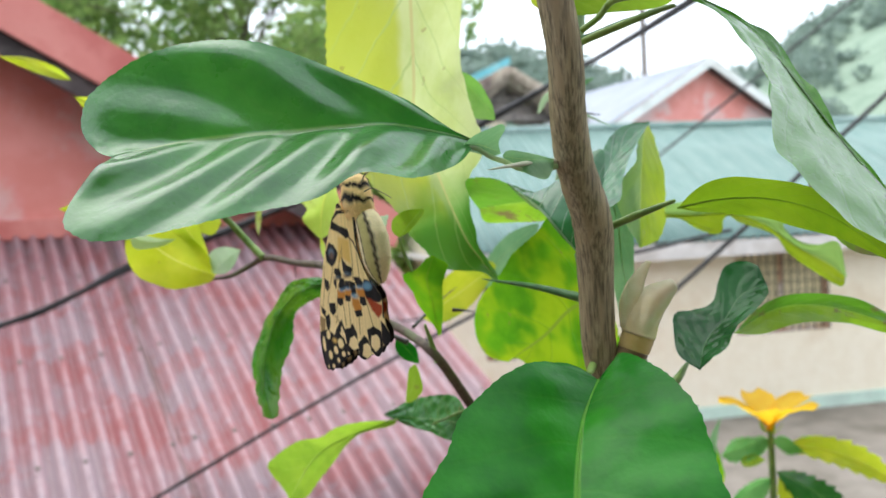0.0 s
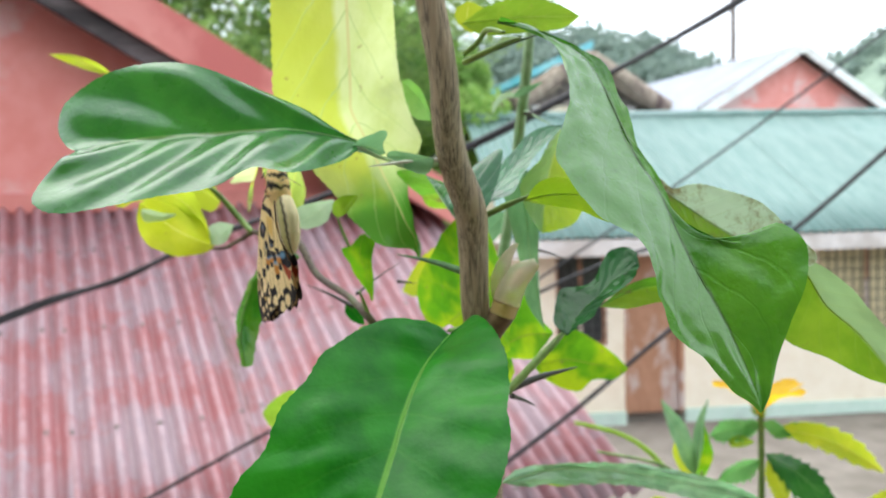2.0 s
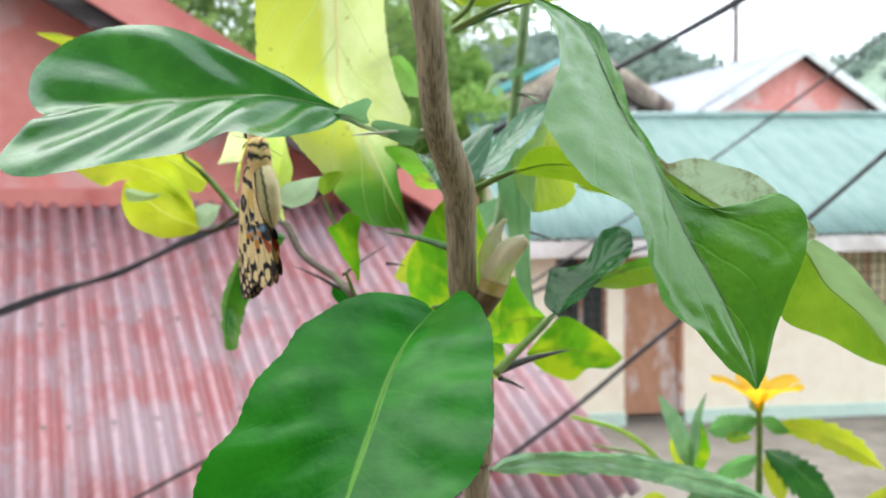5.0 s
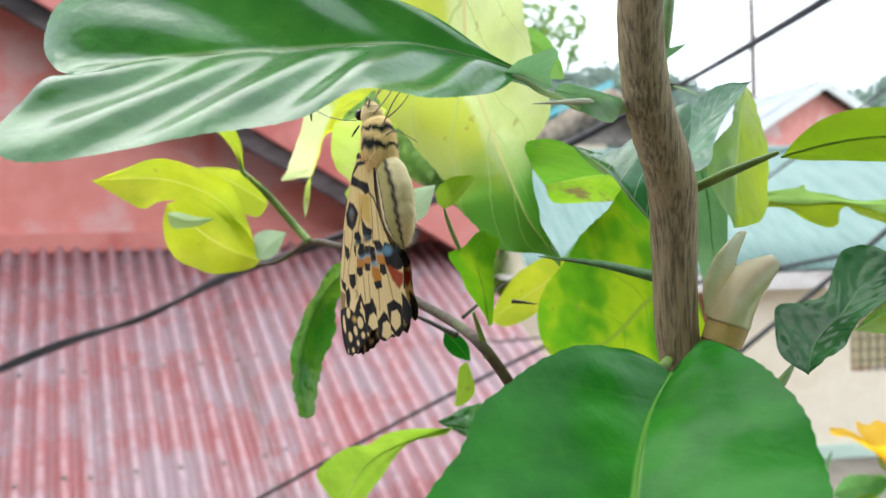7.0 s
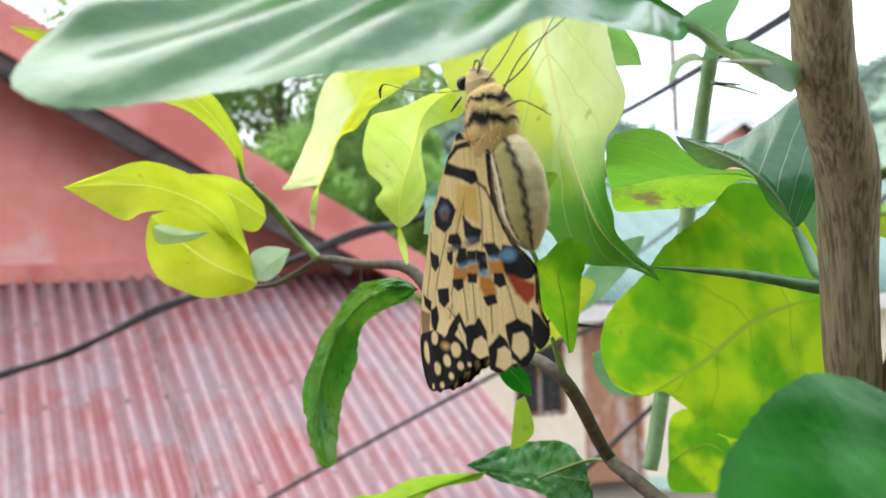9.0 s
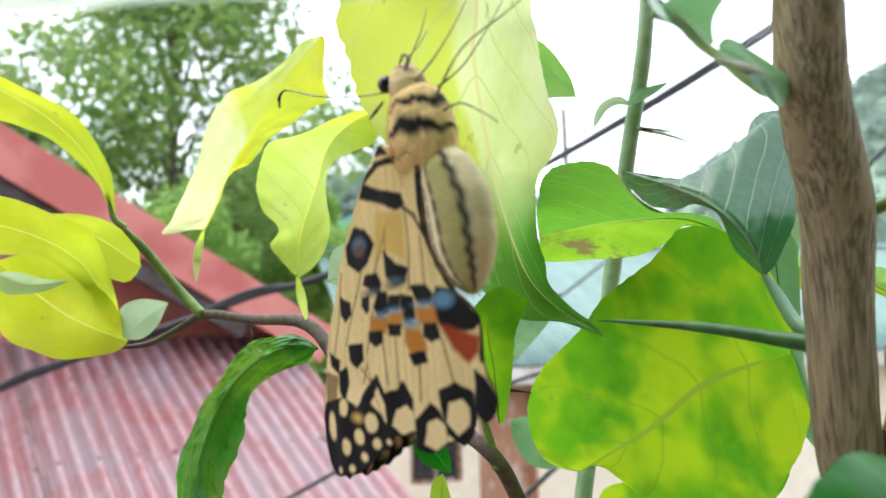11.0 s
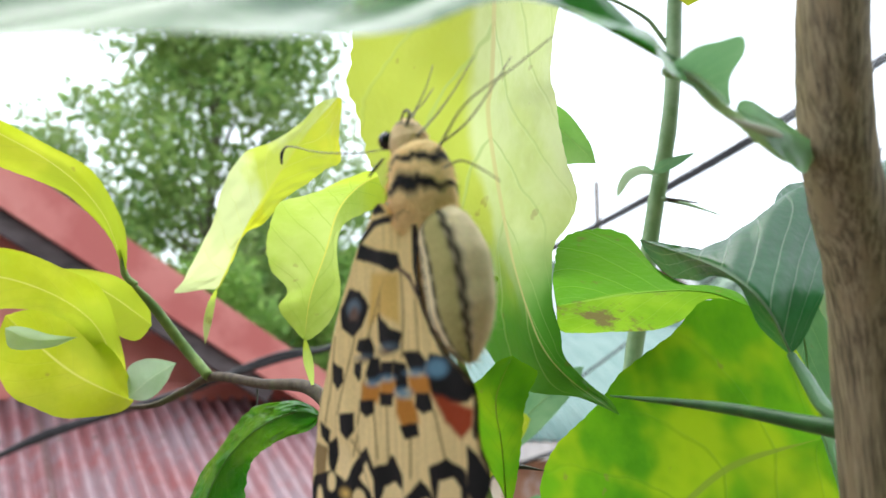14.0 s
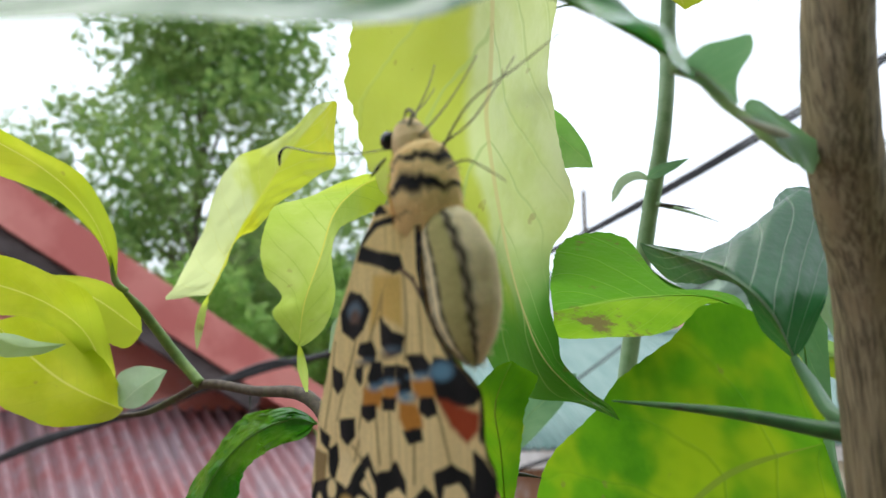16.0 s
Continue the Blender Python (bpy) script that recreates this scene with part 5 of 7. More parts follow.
leaf(plant, [(-0.0135, 0.2500, 2.7454), (-0.0106, 0.2490, 2.7487), (-0.0061, 0.2480, 2.7537)], [(-0.0154, 0.2510, 2.7476), (-0.0147, 0.2500, 2.7512), (-0.0111, 0.2490, 2.7534)], [(-0.0106, 0.2490, 2.7467), (-0.0079, 0.2480, 2.7493), (-0.0054, 0.2470, 2.7525)], leaf_lime, ragged=.06, quilt=0.3)
leaf(plant, [(-0.0355, 0.2700, 2.7428), (-0.0251, 0.2650, 2.7472), (-0.0168, 0.2600, 2.7525)], [(-0.0332, 0.2680, 2.7495), (-0.0245, 0.2630, 2.7516)], [(-0.0292, 0.2680, 2.7413), (-0.0201, 0.2630, 2.7445)], leaf_ash, quilt=0.3)
leaf(plant, [(-0.0181, 0.2800, 2.7106), (-0.0141, 0.2800, 2.7067), (-0.0105, 0.2800, 2.7019)], [(-0.0140, 0.2800, 2.7098), (-0.0111, 0.2800, 2.7067)], [(-0.0182, 0.2800, 2.7068), (-0.0150, 0.2800, 2.7034)], leaf_green, quilt=0.2)
leaf(plant, [(-0.0120, 0.2850, 2.7011), (-0.0130, 0.2850, 2.6945), (-0.0161, 0.2850, 2.6877)], [(-0.0144, 0.2850, 2.6992), (-0.0153, 0.2850, 2.6938)], [(-0.0109, 0.2850, 2.6980), (-0.0100, 0.2850, 2.6922), (-0.0132, 0.2850, 2.6884)], leaf_lime, quilt=0.2)
leaf(plant, [(-0.0125, 0.4000, 2.7033), (0.0049, 0.4000, 2.7139), (0.0245, 0.4000, 2.7266)], [(-0.0066, 0.4000, 2.7142), (0.0006, 0.4000, 2.7233), (0.0123, 0.4000, 2.7299), (0.0214, 0.4000, 2.7292)], [(-0.0047, 0.4000, 2.7003), (0.0092, 0.4000, 2.7065), (0.0211, 0.4000, 2.7200)], leaf_yellow, quilt=0.2,ribbed=False)
leaf(plant, [(0.0107, 0.4200, 2.7121), (0.0307, 0.4200, 2.7315), (0.0484, 0.4200, 2.7460)], [(0.0210, 0.4200, 2.7294), (0.0310, 0.4200, 2.7400), (0.0407, 0.4200, 2.7446)], [(0.0229, 0.4200, 2.7159), (0.0353, 0.4200, 2.7265), (0.0453, 0.4200, 2.7384)], leaf_sage, quilt=0.3)
leaf(plant, [(0.0061, 0.2850, 2.7989), (0.0133, 0.2800, 2.7912), (0.0187, 0.2720, 2.7814)], [(0.0097, 0.2830, 2.7992), (0.0145, 0.2790, 2.7950), (0.0182, 0.2750, 2.7870)], [(0.0080, 0.2820, 2.7892), (0.0126, 0.2780, 2.7832), (0.0162, 0.2750, 2.7820)], leaf_soft, quilt=0.3, teeth=.04)
leaf(plant, [(0.0331, 0.2500, 2.8130), (0.0522, 0.2500, 2.8143), (0.0743, 0.2490, 2.8136)], [(0.0422, 0.2500, 2.8186), (0.0562, 0.2500, 2.8210), (0.0681, 0.2500, 2.8176)], [(0.0401, 0.2500, 2.8088), (0.0541, 0.2500, 2.8087), (0.0680, 0.2500, 2.8097)], leaf_lime, quilt=0.3)
leaf(plant, [(0.0355, 0.2600, 2.8233), (0.0344, 0.2600, 2.8173), (0.0359, 0.2600, 2.8115)], [(0.0303, 0.2600, 2.8205), (0.0308, 0.2600, 2.8154)], [(0.0406, 0.2600, 2.8201), (0.0412, 0.2600, 2.8150)], leaf_yellow, ragged=.06,quilt=0.2,ribbed=False)
leaf(plant, [(-0.1824, 0.4200, 2.8297), (-0.1931, 0.4000, 2.8355), (-0.2025, 0.3900, 2.8367)], [(-0.1853, 0.4100, 2.8345), (-0.1946, 0.4000, 2.8380)], [(-0.1856, 0.4100, 2.8288), (-0.1949, 0.4000, 2.8321)], leaf_yellow, quilt=0.1,ribbed=False)
leaf(plant, [(0.0161, 0.3600, 2.7038), (0.0236, 0.3600, 2.6990), (0.0331, 0.3600, 2.6888)], [(0.0211, 0.3600, 2.7050), (0.0290, 0.3600, 2.6988)], [(0.0171, 0.3600, 2.6966), (0.0231, 0.3600, 2.6896)], leaf_sage, quilt=0.3)
leaf(plant, [(0.0339, 0.3300, 2.6724), (0.0424, 0.3200, 2.6803), (0.0487, 0.3100, 2.6769)], [(0.0341, 0.3250, 2.6874), (0.0415, 0.3200, 2.6909), (0.0472, 0.3150, 2.6840)], [(0.0351, 0.3300, 2.6646), (0.0448, 0.3200, 2.6666)], leaf_bright, quilt=0.3)
leaf(plant, [(0.0439, 0.2700, 2.6416), (0.0675, 0.3000, 2.6378), (0.1066, 0.3500, 2.6193), (0.1544, 0.4000, 2.5941), (0.1907, 0.4300, 2.5746)], [(0.0535, 0.2820, 2.6436), (0.0725, 0.3050, 2.6393), (0.1126, 0.3550, 2.6219), (0.1614, 0.4050, 2.5962)], [(0.0511, 0.2800, 2.6371), (0.0675, 0.3000, 2.6312), (0.1033, 0.3450, 2.6154), (0.1474, 0.3950, 2.5902)], leaf_sage, quilt=0.5,crumple=.008,rows=100,teeth=.12,notches=22)
leaf(plant, [(0.0543, 0.3100, 2.6321), (0.0668, 0.3200, 2.6278), (0.0799, 0.3300, 2.6243)], [(0.0605, 0.3150, 2.6324), (0.0720, 0.3250, 2.6294)], [(0.0604, 0.3150, 2.6263), (0.0707, 0.3250, 2.6221)], leaf_lime, quilt=0.2)
leaf(plant, [(0.0802, 0.3353, 2.7488), (0.1015, 0.3402, 2.7466), (0.1163, 0.3437, 2.7468), (0.1321, 0.3473, 2.7421), (0.1465, 0.3505, 2.7320), (0.1633, 0.3543, 2.7223), (0.1706, 0.3558, 2.7167)], [(0.0866, 0.3367, 2.7510), (0.0941, 0.3385, 2.7520), (0.0994, 0.3397, 2.7525), (0.1020, 0.3404, 2.7535), (0.1031, 0.3406, 2.7514), (0.1124, 0.3427, 2.7498), (0.1172, 0.3439, 2.7483), (0.1233, 0.3453, 2.7473), (0.1332, 0.3475, 2.7476), (0.1356, 0.3481, 2.7444), (0.1432, 0.3498, 2.7430), (0.1423, 0.3496, 2.7398), (0.1458, 0.3504, 2.7358), (0.1516, 0.3516, 2.7325), (0.1577, 0.3530, 2.7313), (0.1668, 0.3550, 2.7315)], [(0.0865, 0.3367, 2.7462), (0.0955, 0.3389, 2.7455), (0.1032, 0.3407, 2.7409), (0.1101, 0.3422, 2.7383), (0.1140, 0.3432, 2.7395), (0.1149, 0.3434, 2.7437), (0.1176, 0.3440, 2.7455), (0.1222, 0.3450, 2.7425), (0.1303, 0.3469, 2.7396), (0.1387, 0.3488, 2.7356), (0.1431, 0.3498, 2.7291), (0.1565, 0.3528, 2.7193), (0.1673, 0.3552, 2.7129)], leaf_lemon, quilt=0.5, rows=150, cols=8, teeth=.02, notches=60, ragged=.01, crumple=.004)
leaf(plant, [(0.0500, 0.3330, 2.7971), (0.0551, 0.3330, 2.8000), (0.0636, 0.3330, 2.8036)], [(0.0526, 0.3330, 2.8005), (0.0577, 0.3330, 2.8023)], [(0.0533, 0.3330, 2.7971), (0.0584, 0.3330, 2.7997)], leaf_sage, quilt=0.2,ribbed=False)
leaf(plant, [(0.0777, 0.2260, 2.7150), (0.0943, 0.2360, 2.7201), (0.1150, 0.2460, 2.7179), (0.1437, 0.2560, 2.7075)], [(0.0863, 0.2320, 2.7209), (0.0984, 0.2380, 2.7237), (0.1194, 0.2480, 2.7209), (0.1342, 0.2540, 2.7143)], [(0.0876, 0.2320, 2.7137), (0.1022, 0.2400, 2.7151), (0.1191, 0.2480, 2.7129), (0.1340, 0.2540, 2.7083)], leaf_bitten, quilt=0.3,ribbed=False)
leaf(plant, [(0.0529, 0.3350, 2.7969), (0.0473, 0.3350, 2.7987), (0.0428, 0.3350, 2.7960), (0.0402, 0.3350, 2.7903)], [(0.0487, 0.3350, 2.7999), (0.0433, 0.3350, 2.7981), (0.0407, 0.3350, 2.7940)], [(0.0479, 0.3350, 2.7971), (0.0445, 0.3350, 2.7954), (0.0416, 0.3350, 2.7915)], leaf_ash, quilt=0.2, rows=30, cols=5, teeth=0, ribbed=False)
limb("tendril", plant, [(0.0581, 0.3350, 2.8364), (0.0554, 0.3350, 2.8408), (0.0505, 0.3350, 2.8467), (0.0376, 0.3350, 2.8526), (0.0237, 0.3350, 2.8498)], [.0007, .0007, .0006, .0005, .0003], stem_green)
rooted()

# ---- yellow-flowered plant ----
flower_plant = thing("flower_plant", pose(0.24, 0.62, 1.5), "low plant with toothed leaves and one yellow flower", "plant")
bpy.context.view_layer.update()
petal_yellow, nt, p = shader("petal_yellow")
nt.links.new(mixed(nt, band(nt, spread(nt, 120, 3), 0.4, 0.7), (0.85, 0.5, 0.01), (0.9, 0.6, 0.03)), p.inputs["Base Color"])
p.inputs["Roughness"].default_value = 0.6
sheer = nt.nodes.new("ShaderNodeBsdfTranslucent")
sheer.inputs["Color"].default_value = (0.95, 0.62, 0.03, 1)
mx = nt.nodes.new("ShaderNodeMixShader")
mx.inputs["Fac"].default_value = 0.6
nt.links.new(p.outputs[0], mx.inputs[1])
nt.links.new(sheer.outputs[0], mx.inputs[2])
nt.links.new(mx.outputs[0], nt.nodes["Material Output"].inputs["Surface"])
leaf(flower_plant, [(0.2409, 0.6200, 2.5673), (0.2681, 0.6100, 2.5670), (0.2941, 0.6000, 2.5589), (0.3179, 0.5900, 2.5431)], [(0.2653, 0.6150, 2.5745), (0.2875, 0.6050, 2.5728), (0.3046, 0.5950, 2.5626)], [(0.2638, 0.6100, 2.5602), (0.2817, 0.6000, 2.5544), (0.3006, 0.5950, 2.5465)], leaf_yellow, teeth=0.3,notches=9,rows=72)
leaf(flower_plant, [(0.2357, 0.6200, 2.5709), (0.2146, 0.6100, 2.5711), (0.1930, 0.6000, 2.5679)], [(0.2223, 0.6150, 2.5766), (0.2027, 0.6050, 2.5782)], [(0.2210, 0.6100, 2.5622), (0.2020, 0.6020, 2.5621)], leaf_mid, teeth=0.3,notches=9,rows=72)
leaf(flower_plant, [(0.2401, 0.6200, 2.5482), (0.2566, 0.6000, 2.5410), (0.2681, 0.5900, 2.5313), (0.2798, 0.5800, 2.5254)], [(0.2554, 0.6100, 2.5504), (0.2701, 0.5900, 2.5443), (0.2766, 0.5850, 2.5331)], [(0.2468, 0.6100, 2.5333), (0.2593, 0.5950, 2.5186), (0.2727, 0.5850, 2.5158)], leaf_dark, teeth=0.3,notches=9,rows=72)
leaf(flower_plant, [(0.2375, 0.6200, 2.5436), (0.2189, 0.6100, 2.5397), (0.1981, 0.6000, 2.5325)], [(0.2210, 0.6100, 2.5465), (0.2069, 0.6050, 2.5412)], [(0.2254, 0.6100, 2.5308), (0.2091, 0.6050, 2.5291)], leaf_mid, teeth=0.3,notches=9,rows=72)
leaf(flower_plant, [(0.2418, 0.6200, 2.5437), (0.2469, 0.6100, 2.5310), (0.2504, 0.6000, 2.5153)], [(0.2491, 0.6150, 2.5430), (0.2560, 0.6050, 2.5306)], [(0.2388, 0.6150, 2.5316), (0.2433, 0.6050, 2.5179)], leaf_yellow, teeth=0.3,notches=9,rows=72)
leaf(flower_plant, [(0.1823, 0.6000, 2.5359), (0.1708, 0.5950, 2.5683), (0.1552, 0.5900, 2.5988)], [(0.1707, 0.5950, 2.5506), (0.1594, 0.5900, 2.5805)], [(0.1823, 0.6000, 2.5537), (0.1729, 0.5950, 2.5793)], leaf_sage, teeth=0.02)
leaf(flower_plant, [(0.1823, 0.6000, 2.5359), (0.1844, 0.5950, 2.5683), (0.1906, 0.5900, 2.5993)], [(0.1793, 0.6000, 2.5581), (0.1827, 0.5950, 2.5815)], [(0.1879, 0.6000, 2.5581), (0.1886, 0.5950, 2.5815)], leaf_sage, teeth=0.02)
leaf(flower_plant, [(0.1839, 0.6200, 2.5202), (0.1777, 0.6100, 2.5461), (0.1673, 0.6000, 2.5647)], [(0.1733, 0.6100, 2.5371), (0.1660, 0.6050, 2.5520)], [(0.1842, 0.6100, 2.5417), (0.1790, 0.6050, 2.5566)], leaf_yellow, teeth=0.02)
leaf(flower_plant, [(0.1883, 0.6200, 2.5203), (0.1899, 0.6100, 2.5508), (0.1896, 0.6000, 2.5759)], [(0.1829, 0.6100, 2.5417), (0.1855, 0.6050, 2.5611)], [(0.1973, 0.6100, 2.5463), (0.1949, 0.6050, 2.5612)], leaf_bright, teeth=0.02)
leaf(flower_plant, [(0.1721, 0.5800, 2.5206), (0.1971, 0.5800, 2.5339), (0.2219, 0.5800, 2.5212)], [(0.1847, 0.5800, 2.5337), (0.2054, 0.5800, 2.5340)], [(0.1846, 0.5800, 2.5164), (0.2095, 0.5800, 2.5168)], leaf_sage, teeth=0.02)
leaf(flower_plant, [(0.3028, 0.6000, 2.5130), (0.3234, 0.6000, 2.5207), (0.3481, 0.6000, 2.5288)], [(0.3151, 0.6000, 2.5241), (0.3357, 0.6000, 2.5309)], [(0.3194, 0.6000, 2.5132), (0.3400, 0.6000, 2.5178)], leaf_yellow, teeth=0.3,notches=9,rows=72)
leaf(flower_plant, [(0.1411, 0.6000, 2.5107), (0.1520, 0.6000, 2.5154), (0.1650, 0.6000, 2.5133)], [(0.1499, 0.6000, 2.5194), (0.1585, 0.6000, 2.5195)], [(0.1498, 0.6000, 2.5077), (0.1585, 0.6000, 2.5078)], leaf_yellow, teeth=0.04)
leaf(flower_plant, [(0.2322, 0.6200, 2.5572), (0.2189, 0.6100, 2.5591), (0.2067, 0.6000, 2.5636)], [(0.2210, 0.6100, 2.5653), (0.2112, 0.6050, 2.5658)], [(0.2210, 0.6100, 2.5564), (0.2112, 0.6050, 2.5577)], leaf_lime, teeth=0.3,notches=9,rows=72)
leaf(flower_plant, [(0.2503, 0.6300, 2.5614), (0.2776, 0.6400, 2.5635), (0.3032, 0.6500, 2.5587)], [(0.2672, 0.6350, 2.5694), (0.2903, 0.6450, 2.5655)], [(0.2672, 0.6350, 2.5579), (0.2904, 0.6450, 2.5562)], leaf_bright, teeth=0.3,notches=9,rows=72)
limb("stem", flower_plant, [(0.0923, 0.6200, 2.5729), (0.1269, 0.6100, 2.5663), (0.1493, 0.6000, 2.5535), (0.1689, 0.6000, 2.5290)], [0.0016, 0.0018, 0.002, 0.002], leaf_lime)
FC = Vector((0.237, 0.62, 2.578))
limb("stalk", flower_plant, [(0.235, 0.62, 1.5), (0.236, 0.63, 2.2), (0.237, 0.62, 2.5), FC + Vector((0, 0, 0.003))], [0.004, 0.0035, 0.0026, 0.0022], shoot_green)
limb("stalk", flower_plant, [(0.18, 0.6, 1.5), (0.185, 0.61, 2.2), (0.186, 0.6, 2.49), (0.187, 0.6, 2.54)], [0.004, 0.0035, 0.002, 0.001], shoot_green)
limb("stalk", flower_plant, [(0.19, 0.6, 2.52), (0.15, 0.55, 2.56), (0.1, 0.5, 2.585)], [0.0016, 0.0013, 0.0008], shoot_green)
flower = part("flower", tube([FC, FC + Vector((0, 0, 0.004)), FC + Vector((0, 0, 0.012))], [0.0018, 0.0028, 0.004], 12, 3), petal_yellow, flower_plant, "open yellow five-petalled flower")
for k in range(5):
    a = 2 * math.pi * k / 5 + 0.35
    out, tang = Vector((math.cos(a), math.sin(a), 0)), Vector((-math.sin(a), math.cos(a), 0))
    bm = bmesh.new()
    rows = []
    for i in range(13):
        s = i / 12
        w = 0.0122 * math.sin(math.pi * min(1, 0.08 + 0.78 * s ** 0.9)) ** 0.8
        rows.append([bm.verts.new(FC + out * (0.003 + 0.033 * s) + tang * (w * v / 5) + Vector((0, 0, 0.006 + 0.024 * s ** 0.75 + 0.003 * (v / 5) ** 2 - 0.007 * s * s + 0.0022 * noise.noise((s * 4, v * 0.5, k * 3))))) for v in range(-5, 6)])
    for r0, r1 in zip(rows, rows[1:]):
        for v in range(10):
            bm.faces.new((r0[v], r0[v + 1], r1[v + 1], r1[v]))
    ob = part("petal", bm, petal_yellow, flower, smooth=True)
# a ring of narrow green sepals under the flower and two small toothed leaves at the top node
for k in range(5):
    a = 2 * math.pi * k / 5 + 0.9
    out, tang = Vector((math.cos(a), math.sin(a), 0)), Vector((-math.sin(a), math.cos(a), 0))
    rib = [FC + out * d + Vector((0, 0, h)) for d, h in ((0.001, -0.002), (0.006, 0.003), (0.010, 0.011))]
    leaf(flower_plant, rib, [rib[1] + tang * 0.0018], [rib[1] - tang * 0.0018], leaf_lime, rows=12, cols=4, name="sepal", ribbed=False)
for way in (Vector((-0.022, -0.008, -0.006)), Vector((0.021, -0.010, -0.007))):
    base = FC + Vector((0, 0, -0.006))
    side = Vector((0, 0.003, 0.0065))
    leaf(flower_plant, [base, base + way * 0.5 + Vector((0, 0, 0.002)), base + way], [base + way * 0.45 + side], [base + way * 0.45 - side], leaf_mid, teeth=0.25, notches=7, rows=42, name="leaf")
for ob in flower_plant.children:
    ob.matrix_parent_inverse = flower_plant.matrix_world.inverted()

# ---- swallowtail butterfly, hanging with closed wings ----
def wing_marks(poly, spot, stroke):
    """The pattern of the closed wings, in millimetres."""
    poly(OCHRE, (-4.2, 20.1), (1.2, 19.4), (1.4, 13.8), (-2.2, 15.3), (-5, 13.3))
    stroke(BROWN, -0.6, 20.2, -2.7, 16.5, 0.15)
    stroke(BROWN, -2.7, 16.5, -4.7, 12.1, 0.15)
    stroke(BROWN, 1.8, 19.8, 2.2, 14.8, 0.15)
    stroke(BROWN, 2.2, 14.8, 1.8, 9.9, 0.15)
    stroke(BROWN, 4.5, 16.2, 4.7, 10.2, 0.15)
    stroke(BROWN, -2, 17.5, -2.3, 14.7, 0.15)
    stroke(BROWN, -1.4, 4.5, -1.2, -1.6, 0.15)
    stroke(BROWN, -3.8, 3.2, -3.1, -1.6, 0.15)
    stroke(BROWN, 2.8, 1.1, 2.7, -3.5, 0.15)
    stroke(BROWN, 7, 3.7, 8.4, -1.4, 0.15)
    stroke(BROWN, -9.2, 0.2, -7.4, -1.6, 0.15)
    stroke(BROWN, -7.7, 13.3, -9.5, 9.6, 0.15)
    stroke(BROWN, -9.5, 9.6, -12.4, 3.2, 0.15)
    stroke(BROWN, -5.2, 7.6, -6.5, 4.2, 0.15)
    stroke(BROWN, -6.5, 4.2, -8.9, -1.6, 0.15)
    stroke(BROWN, -12.4, 12.8, -15.1, 2.1, 0.15)
    stroke(BLACK, -6.4, 24.6, -3.6, 26.2, 0.46)
    stroke(BLACK, -3.6, 26.2, -0.1, 26.4, 0.46)
    stroke(BLACK, -0.1, 26.4, 4.6, 25.3, 0.46)
    stroke(BLACK, 4.6, 25.3, 5.8, 24, 0.46)
    poly(BLACK, (-3.8, 28.1), (-2.4, 28.5), (-1.1, 27.2), (-3.4, 27.4))
    poly(BLACK, (-6.5, 24.1), (-3.9, 23.1), (1.4, 21.7), (1.8, 20.4), (0.4, 19.9), (-2.8, 21.1), (-7.3, 22.4))
    stroke(UMBER, 1.5, 20.1, 3.5, 18.8, 0.28)
    stroke(UMBER, 3.5, 18.8, 4.9, 16.7, 0.28)
    stroke(BLACK, 4.7, 24.6, 4.8, 19.9, 0.51)
    stroke(BLACK, 4.8, 19.9, 5.4, 16.6, 0.51)
    stroke(BLACK, 5.4, 16.6, 7.1, 12.7, 0.51)
    stroke(BLACK, 7.1, 12.7, 9.1, 9.7, 0.51)
    stroke(GREY, 6.3, 22.4, 6.2, 17, 0.28)
    stroke(GREY, 6.2, 17, 8.4, 11.4, 0.28)
    poly(BLACK, (-9.1, 18.7), (-6.5, 18.1), (-5, 16.2), (-6.4, 13.9), (-8.5, 12.8), (-10.8, 14), (-11.1, 16.3))
    spot(STEEL, -8.2, 16.3, 1.52, 1.02)
    spot(UMBER, -8.1, 15.5, 1.12, 0.92)
    spot(BLACK, -8.3, 14.1, 1.12, 0.61)
    poly(BLACK, (-2.5, 15), (-0.3, 13.2), (1.8, 12.5), (1.2, 10.9), (-0.6, 10.5), (-2.4, 11.9))
    spot(STEEL, -0.6, 11.1, 1.36, 0.41)
    spot(UMBER, -1.2, 10.5, 1.12, 0.31)
    poly(BLACK, (-7.1, 12.2), (-4.2, 12.3), (-3.5, 10.9), (-4, 9.7), (-5.8, 10.4), (-7.7, 11.1))
    spot(STEEL, -5.7, 10.1, 1.20, 0.25)
    spot(UMBER, -6.1, 9.7, 0.96, 0.20)
    poly(BLACK, (-8.2, 9.4), (-5.9, 9.5), (-6, 7.6), (-7.3, 7.1), (-8.3, 8.3))
    poly(BLACK, (-4.1, 9.9), (-2.6, 9.8), (-2.1, 7.4), (-4, 6.8), (-5, 8.1))
    poly(BLACK, (-2.1, 9.3), (0.2, 9.3), (-0.2, 7.6), (-2.3, 7.7))
    poly(BLACK, (0.4, 9.4), (2.3, 9), (2.6, 6.4), (0.9, 6), (0.2, 7.8))
    poly(BLACK, (2, 10.3), (4.7, 10.3), (6.1, 9), (5.4, 8), (3.1, 8.3))
    poly(BLACK, (6.6, 9.9), (9.1, 9.4), (11.4, 7.7), (13.2, 5.8), (12.1, 4.8), (9.3, 4.6), (7, 5.4), (5.7, 7.4))
    poly(ORANGE, (-5.7, 6.9), (-2.3, 6.8), (-2.9, 4.8), (-6.1, 4.8))
